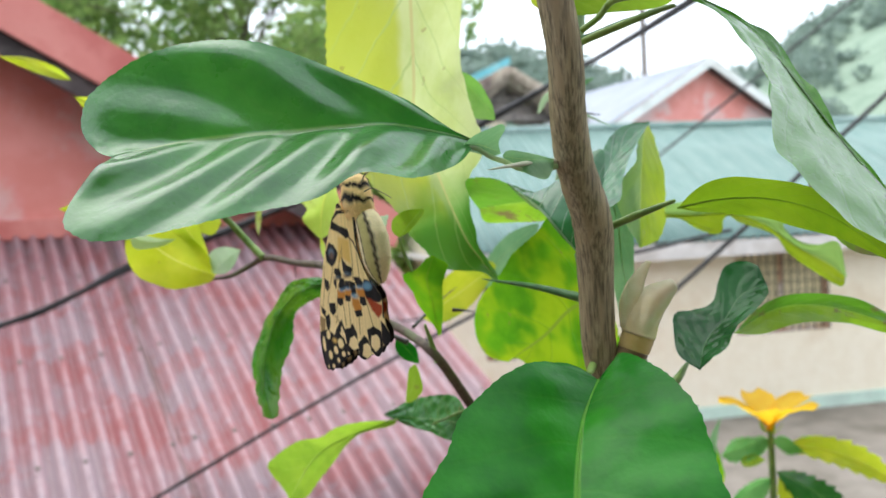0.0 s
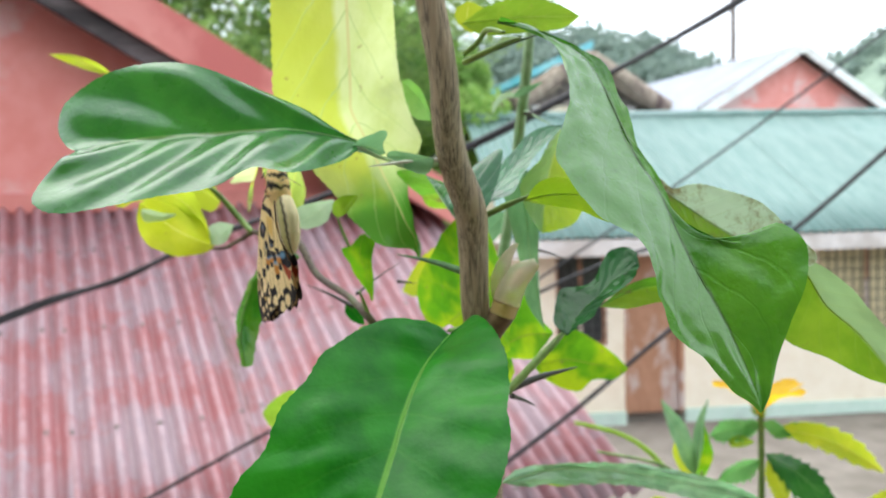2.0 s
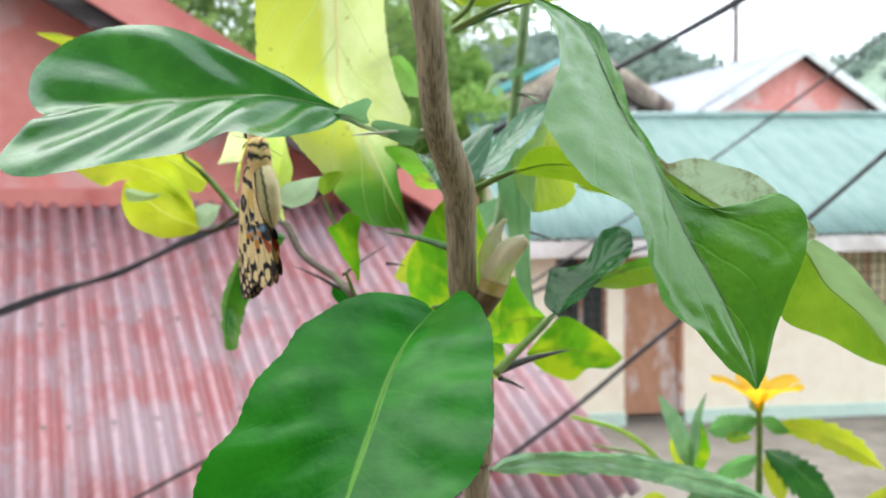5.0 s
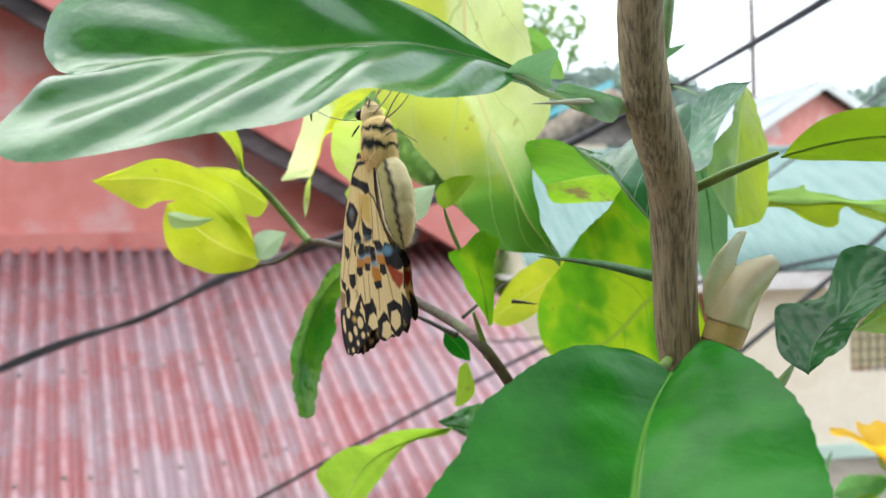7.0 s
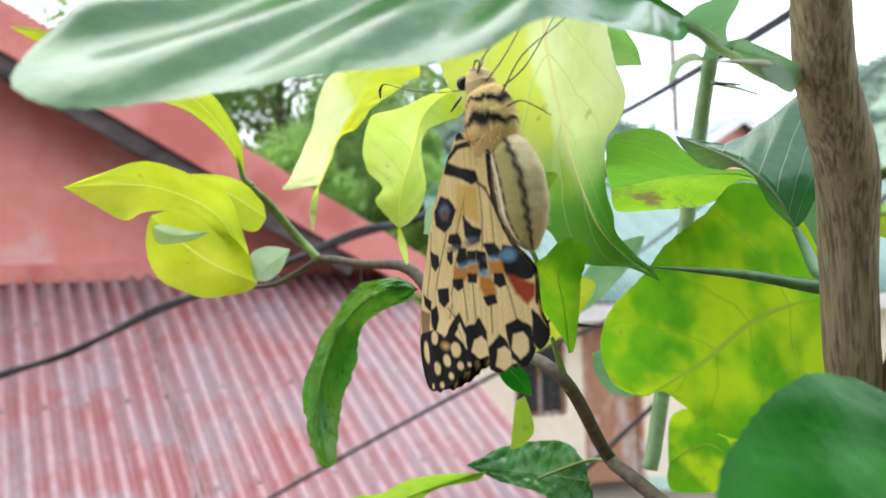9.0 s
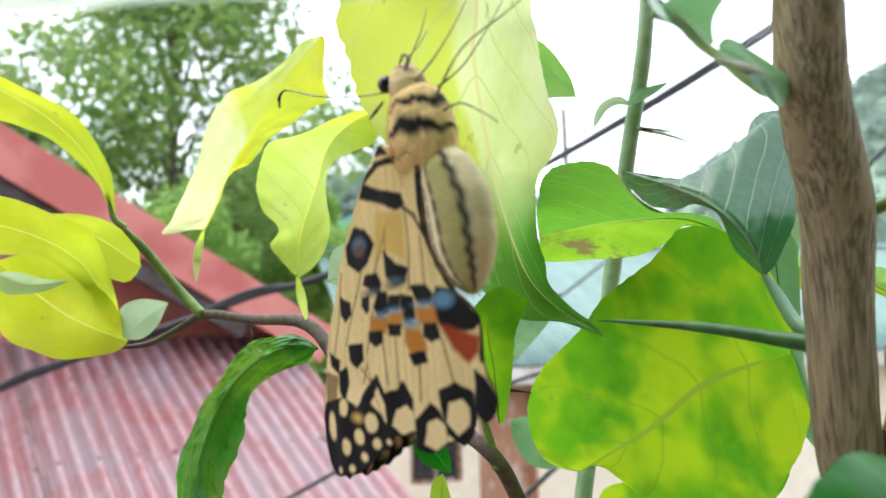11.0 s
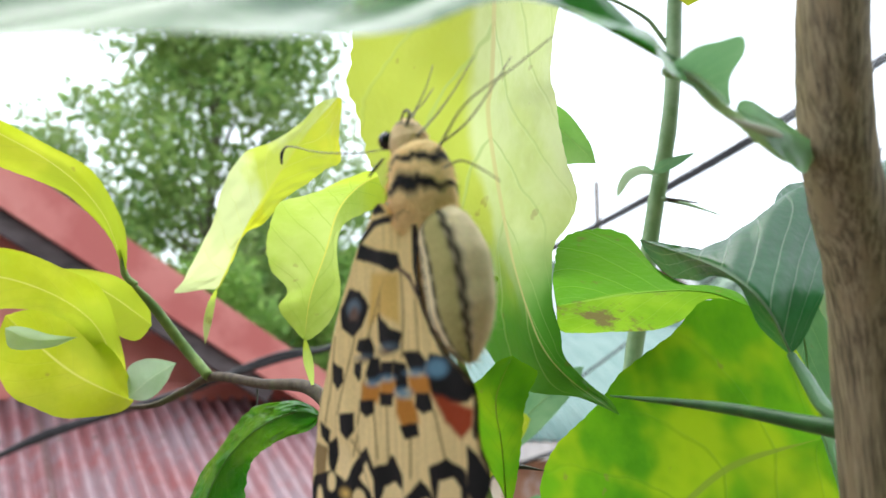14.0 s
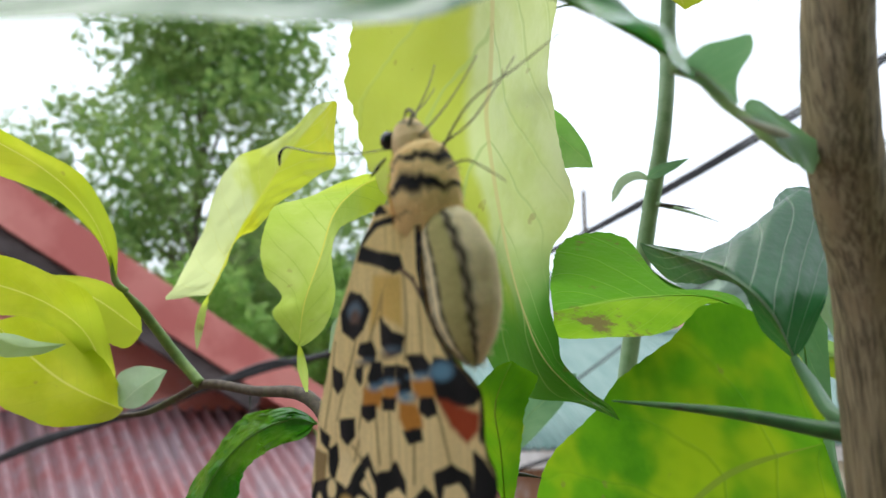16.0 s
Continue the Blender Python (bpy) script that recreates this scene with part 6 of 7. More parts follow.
    poly(ORANGE, (-2.1, 7.3), (0.4, 7.2), (0.4, 5.5), (-2.3, 5.5))
    poly(ORANGE, (0.7, 5.3), (3.3, 4.9), (4.2, 2.6), (1.7, 1.8), (0.6, 3.6))
    poly(ORANGE, (2.7, 7.6), (6.1, 7.6), (6.5, 5.7), (3.2, 5.6))
    poly(RUST, (6.9, 5.5), (10.2, 4.6), (12.7, 3.9), (12.5, 2.2), (10.8, 1), (8.6, 2.7))
    spot(BLUE, -3.8, 7, 0.80, 0.31)
    spot(BLUE, -1.2, 7.5, 1.04, 0.31)
    spot(BLUE, 1.8, 5.8, 1.20, 0.51)
    spot(BLUE, 4.1, 8, 1.20, 0.31)
    spot(BLUE, 7.6, 8.4, 1.60, 0.97)
    stroke(BLACK, 13.3, 5.9, 13.3, 3.4, 0.46)
    stroke(BLACK, 13.3, 3.4, 13, 1.4, 0.46)
    poly(BLACK, (-6.5, 4.9), (-3.7, 5), (-3.8, 3.6), (-5.3, 3.1), (-6.6, 3.8))
    poly(BLACK, (-2.5, 5.7), (-0, 5.6), (-0.3, 4.4), (-2.5, 4.5))
    poly(BLACK, (4, 5.7), (6.2, 5.6), (6.8, 3.9), (5, 3.6), (3.8, 4.3))
    poly(BLACK, (1.2, 2), (3.8, 2.4), (4.1, 1.2), (2.1, 0.7))
    poly(BLACK, (-13.2, 9.7), (-10.9, 8.9), (-10.8, 7.3), (-12.2, 6.4), (-13.3, 7.4))
    poly(BLACK, (-11.7, 3.2), (-8.7, 3.4), (-8.7, 1.3), (-10.1, 0.3), (-11.7, 1.3))
    poly(BLACK, (-16.3, 2.2), (-14.1, 1.2), (-14.5, -0.4), (-16.1, 0.5))
    poly(BLACK, (-14.4, -0.3), (-12.6, 0.3), (-12.4, -1.6), (-13.5, -4.1), (-14.5, -2.9))
    poly(BROWN, (-17.7, -0.4), (-14.9, -1), (-15.5, -4.6), (-18, -6))
    poly(BLACK, (-18.3, -4.7), (-14.1, -3.9), (-10.7, -4.9), (-8, -2), (-5.4, -0.6), (-3.7, -3.1), (-2.7, -7.2), (-3.1, -9.5), (-5.9, -10.5), (-9, -13), (-14.5, -15), (-17.5, -14.6), (-19.6, -9.7))
    poly(BLACK, (-4, -2.9), (-1.6, -2.3), (-0.5, -1.2), (1.2, -3.4), (1.2, -7.4), (-1.5, -8.3), (-4.4, -6.7))
    poly(BLACK, (1.5, -6), (2.9, -5), (4.2, -3.7), (5.9, -4.9), (6.8, -8.7), (3.9, -10), (1.3, -9.8))
    poly(BLACK, (5.8, -2.2), (7.1, -1.9), (8.5, -1.3), (11.2, -2.4), (11.5, -5.2), (10.8, -7.3), (9.5, -8.6), (6.8, -7.2), (6, -4.3))
    poly(BLACK, (11.7, 0.2), (13.4, -1), (15, -3.1), (14.7, -4.9), (12.9, -6), (11.4, -4.3))
    spot(CREAM, -16.9, -7.8, 0.96, 1.94)
    spot(CREAM, -13.9, -5.1, 0.96, 1.12)
    spot(CREAM, -10.9, -2.5, 1.36, 2.14)
    spot(CREAM, -7.8, -6.8, 1.28, 1.27)
    spot(CREAM, -10.7, -8.8, 1.20, 1.07)
    spot(CREAM, -13.7, -10.3, 0.96, 1.12)
    spot(CREAM, -6.9, -9.4, 0.80, 0.71)
    spot(CREAM, -9.7, -11.3, 0.88, 0.61)
    spot(CREAM, -12.7, -13.1, 0.64, 0.56)
    spot(CREAM, -4.4, -9, 0.56, 0.36)
    spot(CREAM, -15.5, -13.6, 0.40, 0.46)
    poly(CREAM, (-5.4, -2.3), (-4.2, -4.2), (-4.1, -6.4), (-5.8, -5.5), (-7.7, -4.2))
    spot(OCHRE, -10.8, -6.3, 1.12, 0.56)
    poly(CREAM, (-2.8, -6.7), (-1.9, -4.9), (-0.1, -4.3), (1.1, -5), (1.3, -7), (-1, -7.7))
    poly(CREAM, (3.1, -8.6), (3.7, -6.2), (5.1, -5.6), (6.4, -6.4), (6.5, -8.2), (4.6, -9.2))
    poly(CREAM, (6.9, -5.8), (7.5, -3.7), (9.4, -3.2), (10.4, -4.2), (10.3, -6), (8.6, -7.2))


FORE = [(5.2, 25.3), (2.3, 26.5), (-0.8, 28.1), (-2.9, 28.4), (-4.5, 26.8), (-6.4, 24.5), (-8.6, 21.3), (-10.7, 18), (-12.4, 14.3), (-14.1, 10.5), (-15.8, 6.1), (-17.3, 1.5), (-18.4, -2.8), (-18.8, -5.3), (-18.9, -7.8), (-18.7, -10), (-18.1, -12.4), (-17, -14.1), (-15.6, -14.5), (-14.4, -14.2), (-13.4, -14.5), (-12.2, -13.8), (-11, -13.6), (-10.2, -12.9), (-9, -12.7), (-7.8, -11.7), (-6.4, -11.1), (-5.9, -10.3), (-4.6, -10), (-3.4, -8.9), (-3.3, -7.2), (-2.3, -5), (-0.6, -0.5), (1.4, 6.6), (3.1, 14.7), (4.6, 21)]
HIND = [(5.2, 25.2), (5.1, 21), (5.3, 17.2), (6.9, 12.9), (9, 9.7), (10.6, 8.4), (12.2, 6.9), (13, 5.7), (13.2, 3.9), (13.1, 1.7), (13.5, -0.5), (14.5, -2.1), (14.7, -3.6), (14.1, -4.9), (12.9, -5.7), (11.7, -5.3), (11.3, -6), (10.9, -7.1), (9.5, -8.4), (8.1, -8.1), (6.9, -8.2), (5.9, -8.9), (3.9, -9.7), (2.2, -9.5), (1.4, -9.1), (1, -7.4), (-0.2, -7.8), (-1.6, -8), (-3, -7.3), (-4.3, -6.5), (-5.1, -5), (-6.7, -1.6), (-7.4, 3), (-6.7, 7.7), (-4.6, 13.3), (-1.4, 18.6), (1.9, 22.6), (4.2, 24.9)]
CREAM, OCHRE, BLACK, STEEL = (0.88, 0.69, 0.36), (0.72, 0.47, 0.13), (0.004, 0.004, 0.005), (0.1, 0.15, 0.2)
UMBER, BROWN, GREY, ORANGE = (0.12, 0.07, 0.05), (0.3, 0.2, 0.08), (0.25, 0.22, 0.18), (0.55, 0.22, 0.03)
RUST, BLUE, TAWNY = (0.36, 0.05, 0.01), (0.13, 0.28, 0.42), (0.78, 0.58, 0.25)
BX, BZ = Vector((0.64130, -0.76729, 0)), Vector((-0.76634, -0.64050, -0.04988))
BY = Vector((-0.03827, -0.03199, 0.99876))
BM = Matrix(((BX.x, BY.x, BZ.x, -0.0227), (BX.y, BY.y, BZ.y, 0.2032), (BX.z, BY.z, BZ.z, 2.7270), (0, 0, 0, 1)))
butterfly = thing("butterfly", BM, "cream and black swallowtail butterfly with orange-red wing spots, wings closed", "butterfly")


def scaled_paint(name, rough, fuzz):
    m, nt, p = shader(name)
    at = nt.nodes.new("ShaderNodeVertexColor")
    at.layer_name = "scales"
    grain = calc(nt, "MULTIPLY_ADD", spread(nt, 2600, 2), 0.35, 0.82)
    hsv = nt.nodes.new("ShaderNodeHueSaturation")
    nt.links.new(at.outputs["Color"], hsv.inputs["Color"])
    nt.links.new(grain, hsv.inputs["Value"])
    nt.links.new(hsv.outputs["Color"], p.inputs["Base Color"])
    p.inputs["Roughness"].default_value = rough
    p.inputs["Sheen Weight"].default_value, p.inputs["Specular IOR Level"].default_value = fuzz, 0.2
    bumped(nt, p, spread(nt, 1800, 3), 0.4, 0.0002)
    return m


wing_scales, body_fur = scaled_paint("wing_scales", 0.7, 0.03), scaled_paint("body_fur", 0.85, 0.1)


def painted(me, colours):
    layer = me.color_attributes.new("scales", "FLOAT_COLOR", "POINT")
    layer.data.foreach_set("color", np.column_stack([colours, np.ones(len(colours))]).astype(np.float32).ravel())
    return me


def wing(name, outline, lift, mirror=1.0, rays=620, rings=92, centre=(0, 0), shift=0.0):
    """A thin wing: its outline drawn smooth, lofted towards a centre, with scale colours from the marks."""
    edge = [p for p, _ in smooth_path([(x, y, 0) for x, y in outline] + [(*outline[0], 0)], [0] * (len(outline) + 1), 14)][:-1]
    edge = np.array([(p.x, p.y) for p in edge])
    step = np.linspace(0, len(edge), rays, endpoint=False)
    k = step.astype(int)
    f = (step - k)[:, None]
    edge = edge[k] * (1 - f) + edge[(k + 1) % len(edge)] * f
    r = np.linspace(1, 0.01, rings)[:, None, None]
    xy = (np.array(centre) + (edge - centre)[None] * r).reshape(-1, 2)
    x, y = xy[:, 0], xy[:, 1]
    wob = np.array([noise.noise((a * 0.9, b * 0.9, 4.0)) for a, b in xy]) * 0.5
    shade = np.clip((y + 15) / 40, 0, 1)[:, None]
    colour = np.array(CREAM) * (1 - shade) + np.array(TAWNY) * shade
    streak = np.array([noise.noise((a * 1.6, b * 0.12, 9.0)) for a, b in xy])[:, None]
    colour = colour * (1 + 0.16 * streak)

    def lay(c, d, soft):
        a = np.clip(0.5 - d / soft, 0, 1)[:, None]
        colour[:] = colour * (1 - a) + np.array(c) * a

    def poly(c, *corners):
        """A cell with rounded corners, wavering along its edge."""
        q = np.array(corners, float)
        inside, d2 = np.zeros(len(x), bool), np.full(len(x), 1e9)
        for (ax, ay), (bx, by) in zip(q, np.roll(q, -1, 0)):
            t = np.clip(((x - ax) * (bx - ax) + (y - ay) * (by - ay)) / ((bx - ax) ** 2 + (by - ay) ** 2), 0, 1)
            d2 = np.minimum(d2, (x - ax - t * (bx - ax)) ** 2 + (y - ay - t * (by - ay)) ** 2)
            if by != ay:
                inside ^= ((ay > y) != (by > y)) & (x < (bx - ax) * (y - ay) / (by - ay) + ax)
        lay(c, np.where(inside, -1, 1) * np.sqrt(d2) - 0.12 + 0.25 * wob, 0.7 if c in (ORANGE, RUST, OCHRE) else 0.32)

    def spot(c, cx, cy, rx, ry):
        n = np.hypot((x - cx) / rx, (y - cy) / ry) - 1 + 0.2 * wob
        lay(c, n * min(rx, ry), 0.9 if c in (BLUE, STEEL, UMBER, OCHRE) else 0.35)

    def stroke(c, x0, y0, x1, y1, w):
        dx, dy = x1 - x0, y1 - y0
        t = np.clip(((x - x0) * dx + (y - y0) * dy) / (dx * dx + dy * dy), 0, 1)
        lay(c, np.hypot(x - x0 - t * dx, y - y0 - t * dy) - w * (1 + 0.5 * wob), 0.3)

    wing_marks(poly, spot, stroke)
    # a dark hem along the outer rim
    hem = np.repeat(np.linspace(0, 1, rings)[:, None], rays, 1).ravel()
    low = np.clip((6 - y) / 8, 0, 1)
    a = (np.clip(1 - hem / 0.02, 0, 1) * low)[:, None]
    colour[:] = colour * (1 - a) + np.array(BLACK) * a
    ripple = np.array([0.35 * math.sin(a * 1.1 + b * 0.15) + 0.5 * noise.noise((a * 0.2, b * 0.2, 1.0)) for a, b in xy])
    bow = 0.006 * (x - 4) ** 2
    verts = [((a + shift) * 0.001, b * 0.001, (lift + mirror * (0.25 * c - 0.35 * d)) * 0.001) for a, b, c, d in zip(x, y, ripple, bow)]
    faces = []
    for i in range(rings - 1):
        for j in range(rays):
            faces.append((i * rays + j, i * rays + (j + 1) % rays, (i + 1) * rays + (j + 1) % rays, (i + 1) * rays + j))
    faces.append(tuple((rings - 1) * rays + j for j in range(rays)))
    me = bpy.data.meshes.new(name)
    me.from_pydata(verts, [], faces)
    for f in me.polygons:
        f.use_smooth = True
    return part(name, painted(me, colour), wing_scales, butterfly)


wing("forewing", FORE, 0.2, centre=(-6, 6))
wing("hindwing", HIND, 0.75, centre=(3, 0))
wing("forewing", FORE, -3.4, -1, 160, 24, (-6, 6), 0.6)
wing("hindwing", HIND, -3.0, -1, 160, 24, (3, 0), -3.0)


def body_piece(name, stations, bands, label="", fur=0):
    """A furry body part: round cross sections (x, y, z, radius across, radius deep) in millimetres, with colour bands laid on."""
    rows, cols = 48, 48
    path = smooth_path([s[:3] for s in stations], [s[3] for s in stations], 12)
    deep = [s[1] for s in smooth_path([s[:3] for s in stations], [s[4] for s in stations], 12)]
    verts, faces, info = [], [], []
    for i, (p, r) in enumerate(path):
        t = (path[min(i + 1, len(path) - 1)][0] - path[max(i - 1, 0)][0]).normalized()
        across = Vector((t.y, -t.x, 0)).normalized()
        for k in range(cols):
            a = 2 * math.pi * k / cols
            f = 1 + 0.03 * noise.noise((p.y * 1.5, a * 3, p.x))
            q = p + across * (math.cos(a) * r * f) + Vector((0, 0, 1)) * (math.sin(a) * deep[i] * f)
            verts.append(q * 0.001)
            info.append((i / (len(path) - 1), math.cos(a)))
    n = len(path)
    for i in range(n - 1):
        for k in range(cols):
            faces.append((i * cols + k, i * cols + (k + 1) % cols, (i + 1) * cols + (k + 1) % cols, (i + 1) * cols + k))
    faces += [tuple(range(cols)), tuple((n - 1) * cols + k for k in range(cols))]
    info = np.array(info)
    me = bpy.data.meshes.new(name)
    me.from_pydata(verts, [], faces)
    for f in me.polygons:
        f.use_smooth = True
    ob = part(name, painted(me, bands(info[:, 0], info[:, 1])), body_fur, butterfly, label)
    if fur:
        rnd = random.Random(len(name))
        hv, hf, at = [], [], []
        for _ in range(fur):
            i, k = rnd.randrange(1, n - 1), rnd.randrange(cols)
            root = Vector(verts[i * cols + k])
            away = (root - path[i][0] * 0.001).normalized()
            tip = root + (away * 0.5 + Vector((rnd.gauss(0, 0.3), -0.7 + rnd.gauss(0, 0.3), rnd.gauss(0, 0.3)))) * 0.0009
            wide = away.cross(tip - root).normalized() * 0.00005
            m = len(hv)
            hv += [root - wide, root + wide, tip]
            hf.append((m, m + 1, m + 2))
            at += [(info[i * cols + k][0], info[i * cols + k][1])] * 3
        hairs = bpy.data.meshes.new("fur")
        hairs.from_pydata(hv, [], hf)
        at = np.array(at)
        part("fur", painted(hairs, bands(at[:, 0], at[:, 1])), body_fur, ob)
    return ob


def blend(colour, weight, c):
    w = np.clip(weight, 0, 1)[:, None]
    return colour * (1 - w) + np.array(c) * w


def abdomen_bands(s, u):
    col = np.tile(np.array((0.88, 0.74, 0.46)), (len(s), 1))
    col = blend(col, 1 - (np.abs(u + 0.12) - 0.27) / 0.1, (0.5, 0.44, 0.18))
    wave = 0.025 * np.sin(s * 60)
    for c, w in ((-0.56, 0.14), (0.27, 0.06), (0.62, 0.045)):
        col = blend(col, 1.25 - np.abs(u - c - wave) / w, (0.015, 0.012, 0.012))
    return col


def thorax_bands(s, u):
    col = np.tile(np.array((0.88, 0.63, 0.29)), (len(s), 1))
    s = s + 0.025 * np.sin(3.7 * u + 1.3) + 0.018 * np.sin(9 * u + 0.4) + 0.012 * np.sin(23 * u)
    col = blend(col, 1.5 - np.abs(s - 0.47 + 0.05 * u) / np.maximum(0.092 - 0.09 * np.abs(u + 0.15), 0.012), BLACK)
    col = blend(col, 1.4 - np.abs(s - 0.27 + 0.05 * u) / np.maximum(0.026 - 0.024 * u, 0.012), BLACK)
    return blend(col, 0.9 - np.abs(s - 0.72 + 0.06 * u) / np.maximum(0.012 + 0.02 * u, 0.004), (0.12, 0.07, 0.03))


body_piece("abdomen", [(6.3, 27.0, -1.3, 1.2, 1.0), (7.3, 24.0, -1.3, 3.8, 2.5), (9.0, 19.5, -1.3, 4.9, 2.8), (9.7, 14.5, -1.3, 4.8, 2.6), (10.3, 11.2, -1.3, 3.3, 1.8), (10.9, 8.9, -1.3, 0.6, 0.5)], abdomen_bands, "olive abdomen with black side stripes", 900)
body_piece("thorax", [(2.6, 35.2, -1.2, 1.6, 1.4), (2.9, 33.5, -1.2, 3.8, 2.6), (3.7, 30.5, -1.2, 4.9, 3.0), (4.2, 27.5, -1.2, 5.1, 3.0), (4.0, 24.6, -1.6, 5.0, 2.3), (4.0, 22.6, -2.0, 2.8, 1.2)], thorax_bands, "cream furry thorax with black bands", 2600)
body_piece("head", [(2.6, 38.2, -1.0, 0.5, 0.5), (2.3, 37.2, -1.0, 2.1, 1.7), (2.2, 35.6, -1.0, 2.9, 2.1), (2.6, 34.0, -1.0, 2.6, 2.0), (3.0, 33.2, -1.0, 1.0, 1.0)], lambda s, u: blend(np.tile(np.array((0.76, 0.56, 0.3)), (len(s), 1)), 1 - np.abs(s - 0.2) / 0.06, (0.14, 0.12, 0.1)))
eye_black, nt, p = shader("eye_black")
nt.links.new(mixed(nt, spread(nt, 1500), (0.006, 0.006, 0.008), (0.02, 0.018, 0.02)), p.inputs["Base Color"])
p.inputs["Roughness"].default_value = 0.12
leg_brown = surface("leg_brown", (0.16, 0.14, 0.09), (0.24, 0.21, 0.14), 900, 0.6, None, None, 0.2, 0.0001)
bm = bmesh.new()
bmesh.ops.create_uvsphere(bm, u_segments=24, v_segments=16, radius=0.00105, matrix=Matrix.Translation((-0.0003, 0.0359, 0.0004)) @ Matrix.Diagonal((1.0, 1.1, 0.9, 1)))
part("eye", bm, eye_black, butterfly, "round shiny black eye", smooth=True)
bm = bmesh.new()
bmesh.ops.create_uvsphere(bm, u_segments=24, v_segments=16, radius=0.00105, matrix=Matrix.Translation((-0.0003, 0.0359, -0.0024)))
part("eye", bm, eye_black, butterfly, smooth=True)


def thread(name, points, radii, material):
    return part(name, tube([Vector(p) * 0.001 for p in points], [r * 0.001 for r in radii], 8, 5), material, butterfly, smooth=True)


thread("antenna", [(-0.8, 35.0, 0.2), (-6, 35.6, 0.6), (-14, 37.5, 0.6), (-20.5, 39.8, 0.4), (-22.6, 40.2, 0.3), (-23.6, 39.4, 0.3), (-23.6, 38.0, 0.3)], [0.1, 0.09, 0.09, 0.1, 0.16, 0.26, 0.12], eye_black)
thread("antenna", [(-1.0, 33.9, 0.3), (-2.0, 32.8, 0.8), (-2.9, 31.8, 1.2)], [0.12, 0.24, 0.1], eye_black)
thread("proboscis", [(3.2, 36.4, 0.4), (4.0, 38.2, 0.3), (3.0, 38.8, 0.2), (2.4, 37.6, 0.4)], [0.2, 0.22, 0.2, 0.1], leg_brown)
for a, b, c in (((3.4, 35.6, 0.2), (1.0, 39.5, -3.0), (0.6, 47.0, -7.0)), ((5.0, 35.2, 0.2), (5.4, 38.6, -3.0), (6.0, 47.0, -9.0)), ((8.0, 32.6, 0.0), (11.0, 38.0, -2.0), (18.0, 46.0, -10.0)), ((9.0, 30.6, 0.0), (11.0, 31.2, -1.0), (14.0, 28.6, -4.0)), ((6.0, 34.2, -2.0), (9.0, 36.6, -4.0), (10.4, 46.0, -11.0)), ((2.4, 36.0, -1.5), (-1.0, 39.6, -4.0), (-1.6, 45.0, -9.0))):
    m = Vector(b).lerp(Vector(c), 0.5) + Vector((0.4, 0, 0))
    thread("leg", [a, b, m, c], [0.16, 0.12, 0.09, 0.07], leg_brown)

# ---- empty chrysalis on the stem ----
shell_pale, nt, p = shader("shell_pale")
nt.links.new(mixed(nt, band(nt, spread(nt, 200, 3), 0.4, 0.7), (0.76, 0.7, 0.5), (0.86, 0.82, 0.66)), p.inputs["Base Color"])
p.inputs["Roughness"].default_value, p.inputs["Transmission Weight"].default_value, p.inputs["IOR"].default_value = 0.3, 0.65, 1.12
shell_brown = surface("shell_brown", (0.66, 0.47, 0.16), (0.74, 0.58, 0.26), 250, 0.4, (0.5, 0.32, 0.1), 90, 0.4, 0.0003)
shell_brown.node_tree.nodes["Principled BSDF"].inputs["Transmission Weight"].default_value = 0.4
shell_dark = surface("shell_dark", (0.12, 0.075, 0.04), (0.2, 0.13, 0.06), 250, 0.45, (0.08, 0.055, 0.04), 90, 0.4, 0.0003)
chrysalis = thing("chrysalis", pose(0.0446, 0.2090, 2.7067, 0, 10, 0), "empty pale brown butterfly chrysalis on the stem", "chrysalis")
bpy.context.view_layer.update()


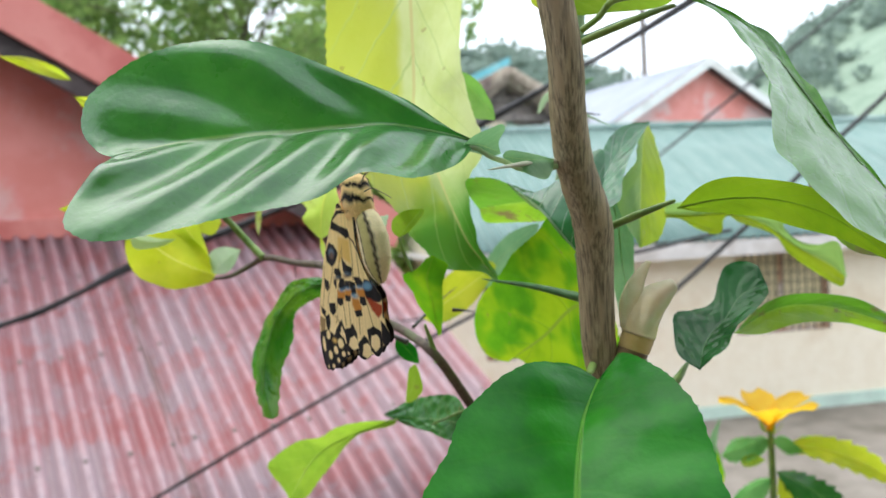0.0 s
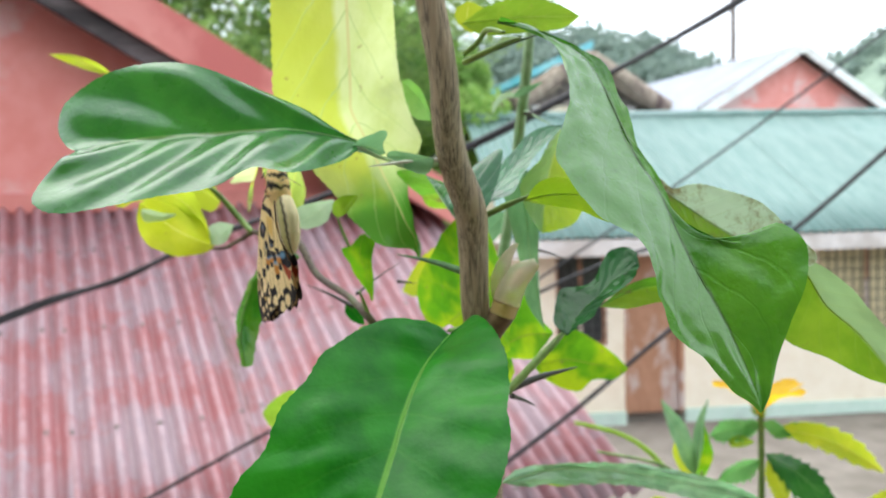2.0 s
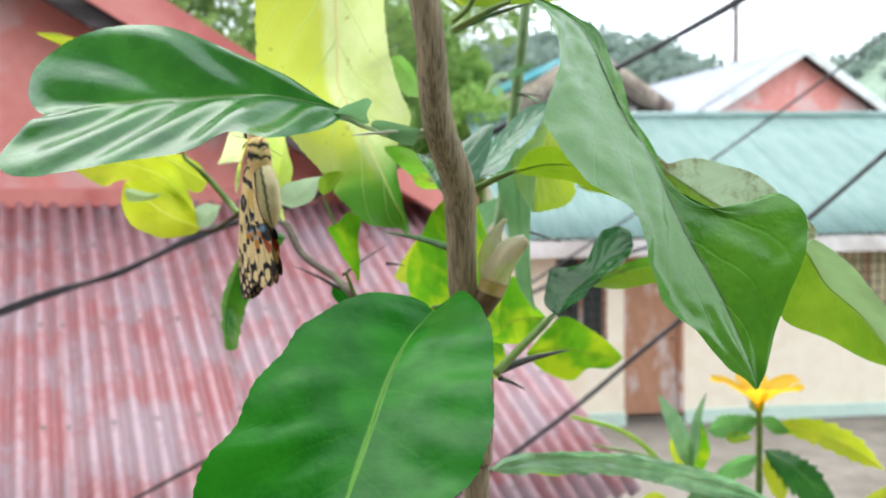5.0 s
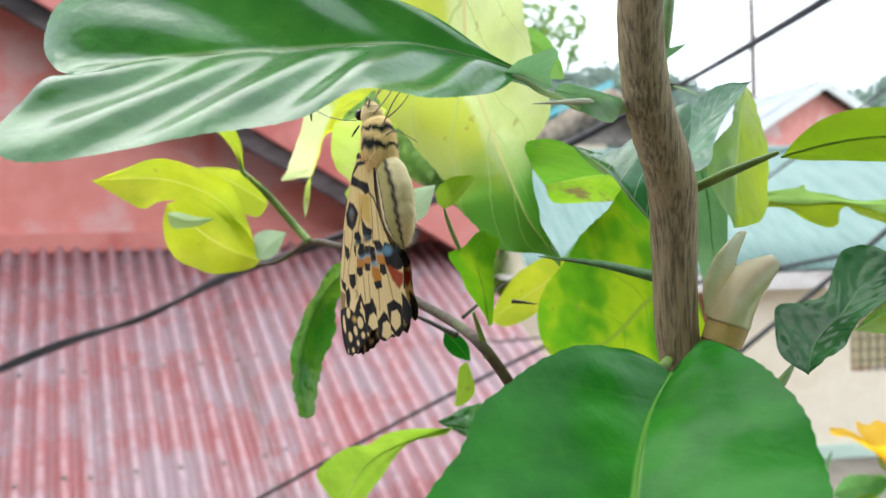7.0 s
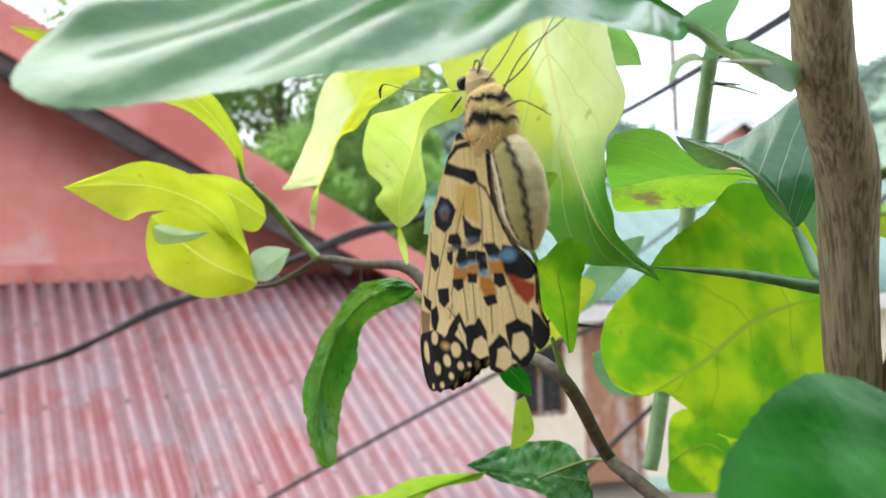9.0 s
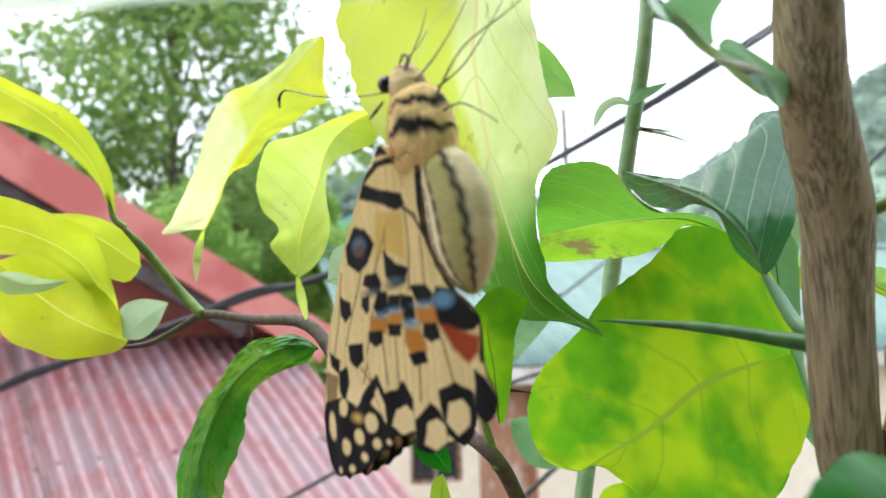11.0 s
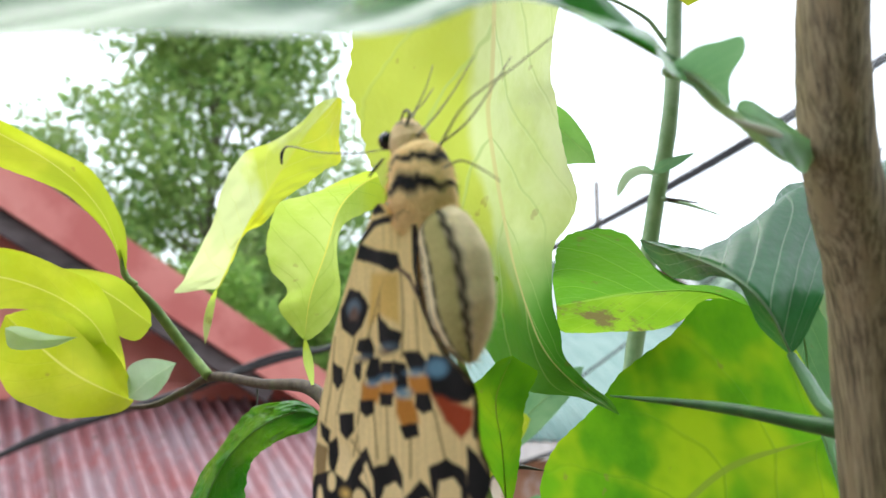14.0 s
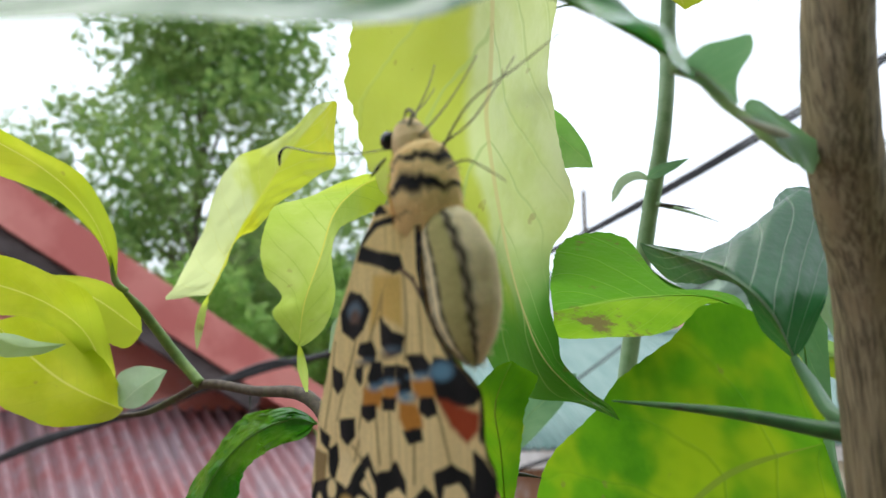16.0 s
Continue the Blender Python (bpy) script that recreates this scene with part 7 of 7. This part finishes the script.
def shell(points, radii, turn, spread):
    """A torn husk: a curved sheet, part of a tube's wall, that follows a line and has a thickness."""
    bm = bmesh.new()
    path = smooth_path(points, radii, 7)
    walls = []
    for inner in (1.0, 0.93):
        rows = []
        for k, (p, rad) in enumerate(path):
            row = []
            for i in range(13):
                a = radians(turn + spread * (i / 12 - 0.5))
                rag = 1 + 0.08 * noise.noise((k * 0.6, i * 0.5, turn))
                row.append(bm.verts.new(p + Vector((math.sin(a), -math.cos(a) * 0.7, 0)) * (rad * inner * rag)))
            rows.append(row)
        for a, b in zip(rows, rows[1:]):
            for i in range(12):
                bm.faces.new((a[i], a[i + 1], b[i + 1], b[i]))
        walls.append(rows)
    for i in range(12):
        bm.faces.new((walls[0][-1][i], walls[0][-1][i + 1], walls[1][-1][i + 1], walls[1][-1][i]))
    for k in range(len(path) - 1):
        for i in (0, 12):
            bm.faces.new((walls[0][k][i], walls[0][k + 1][i], walls[1][k + 1][i], walls[1][k][i]))
    return bm


part("abdomen_tip", tube([(-0.0024, 0, -0.001), (-0.0016, 0, 0.002), (-0.0006, 0, 0.006), (0.0002, 0, 0.0085)], [0.0009, 0.0027, 0.0037, 0.004], 20, 5, 0.05), shell_dark, chrysalis, smooth=True)
part("abdomen_case", tube([(0.0002, 0, 0.0083), (0.0006, 0, 0.0105), (0.001, 0, 0.0125)], [0.0040, 0.0041, 0.0041], 20, 5, 0.05), shell_brown, chrysalis, smooth=True)
part("thorax_case", tube([(0.0009, 0, 0.0122), (0.002, 0, 0.0185), (0.0045, 0, 0.0225), (0.0082, 0, 0.0262)], [0.0043, 0.0043, 0.0036, 0.0014], 20, 6, 0.08), shell_pale, chrysalis, "torn translucent pale shell", smooth=True)
part("shell_flap", shell([(-0.0012, 0, 0.0135), (-0.002, 0, 0.0195), (-0.0012, 0, 0.0255), (0.0012, 0, 0.031)], [0.0026, 0.003, 0.0022, 0.0007], -20, 150), shell_pale, chrysalis, smooth=True)


def motions():
    """Everything in view hangs still."""


motions()
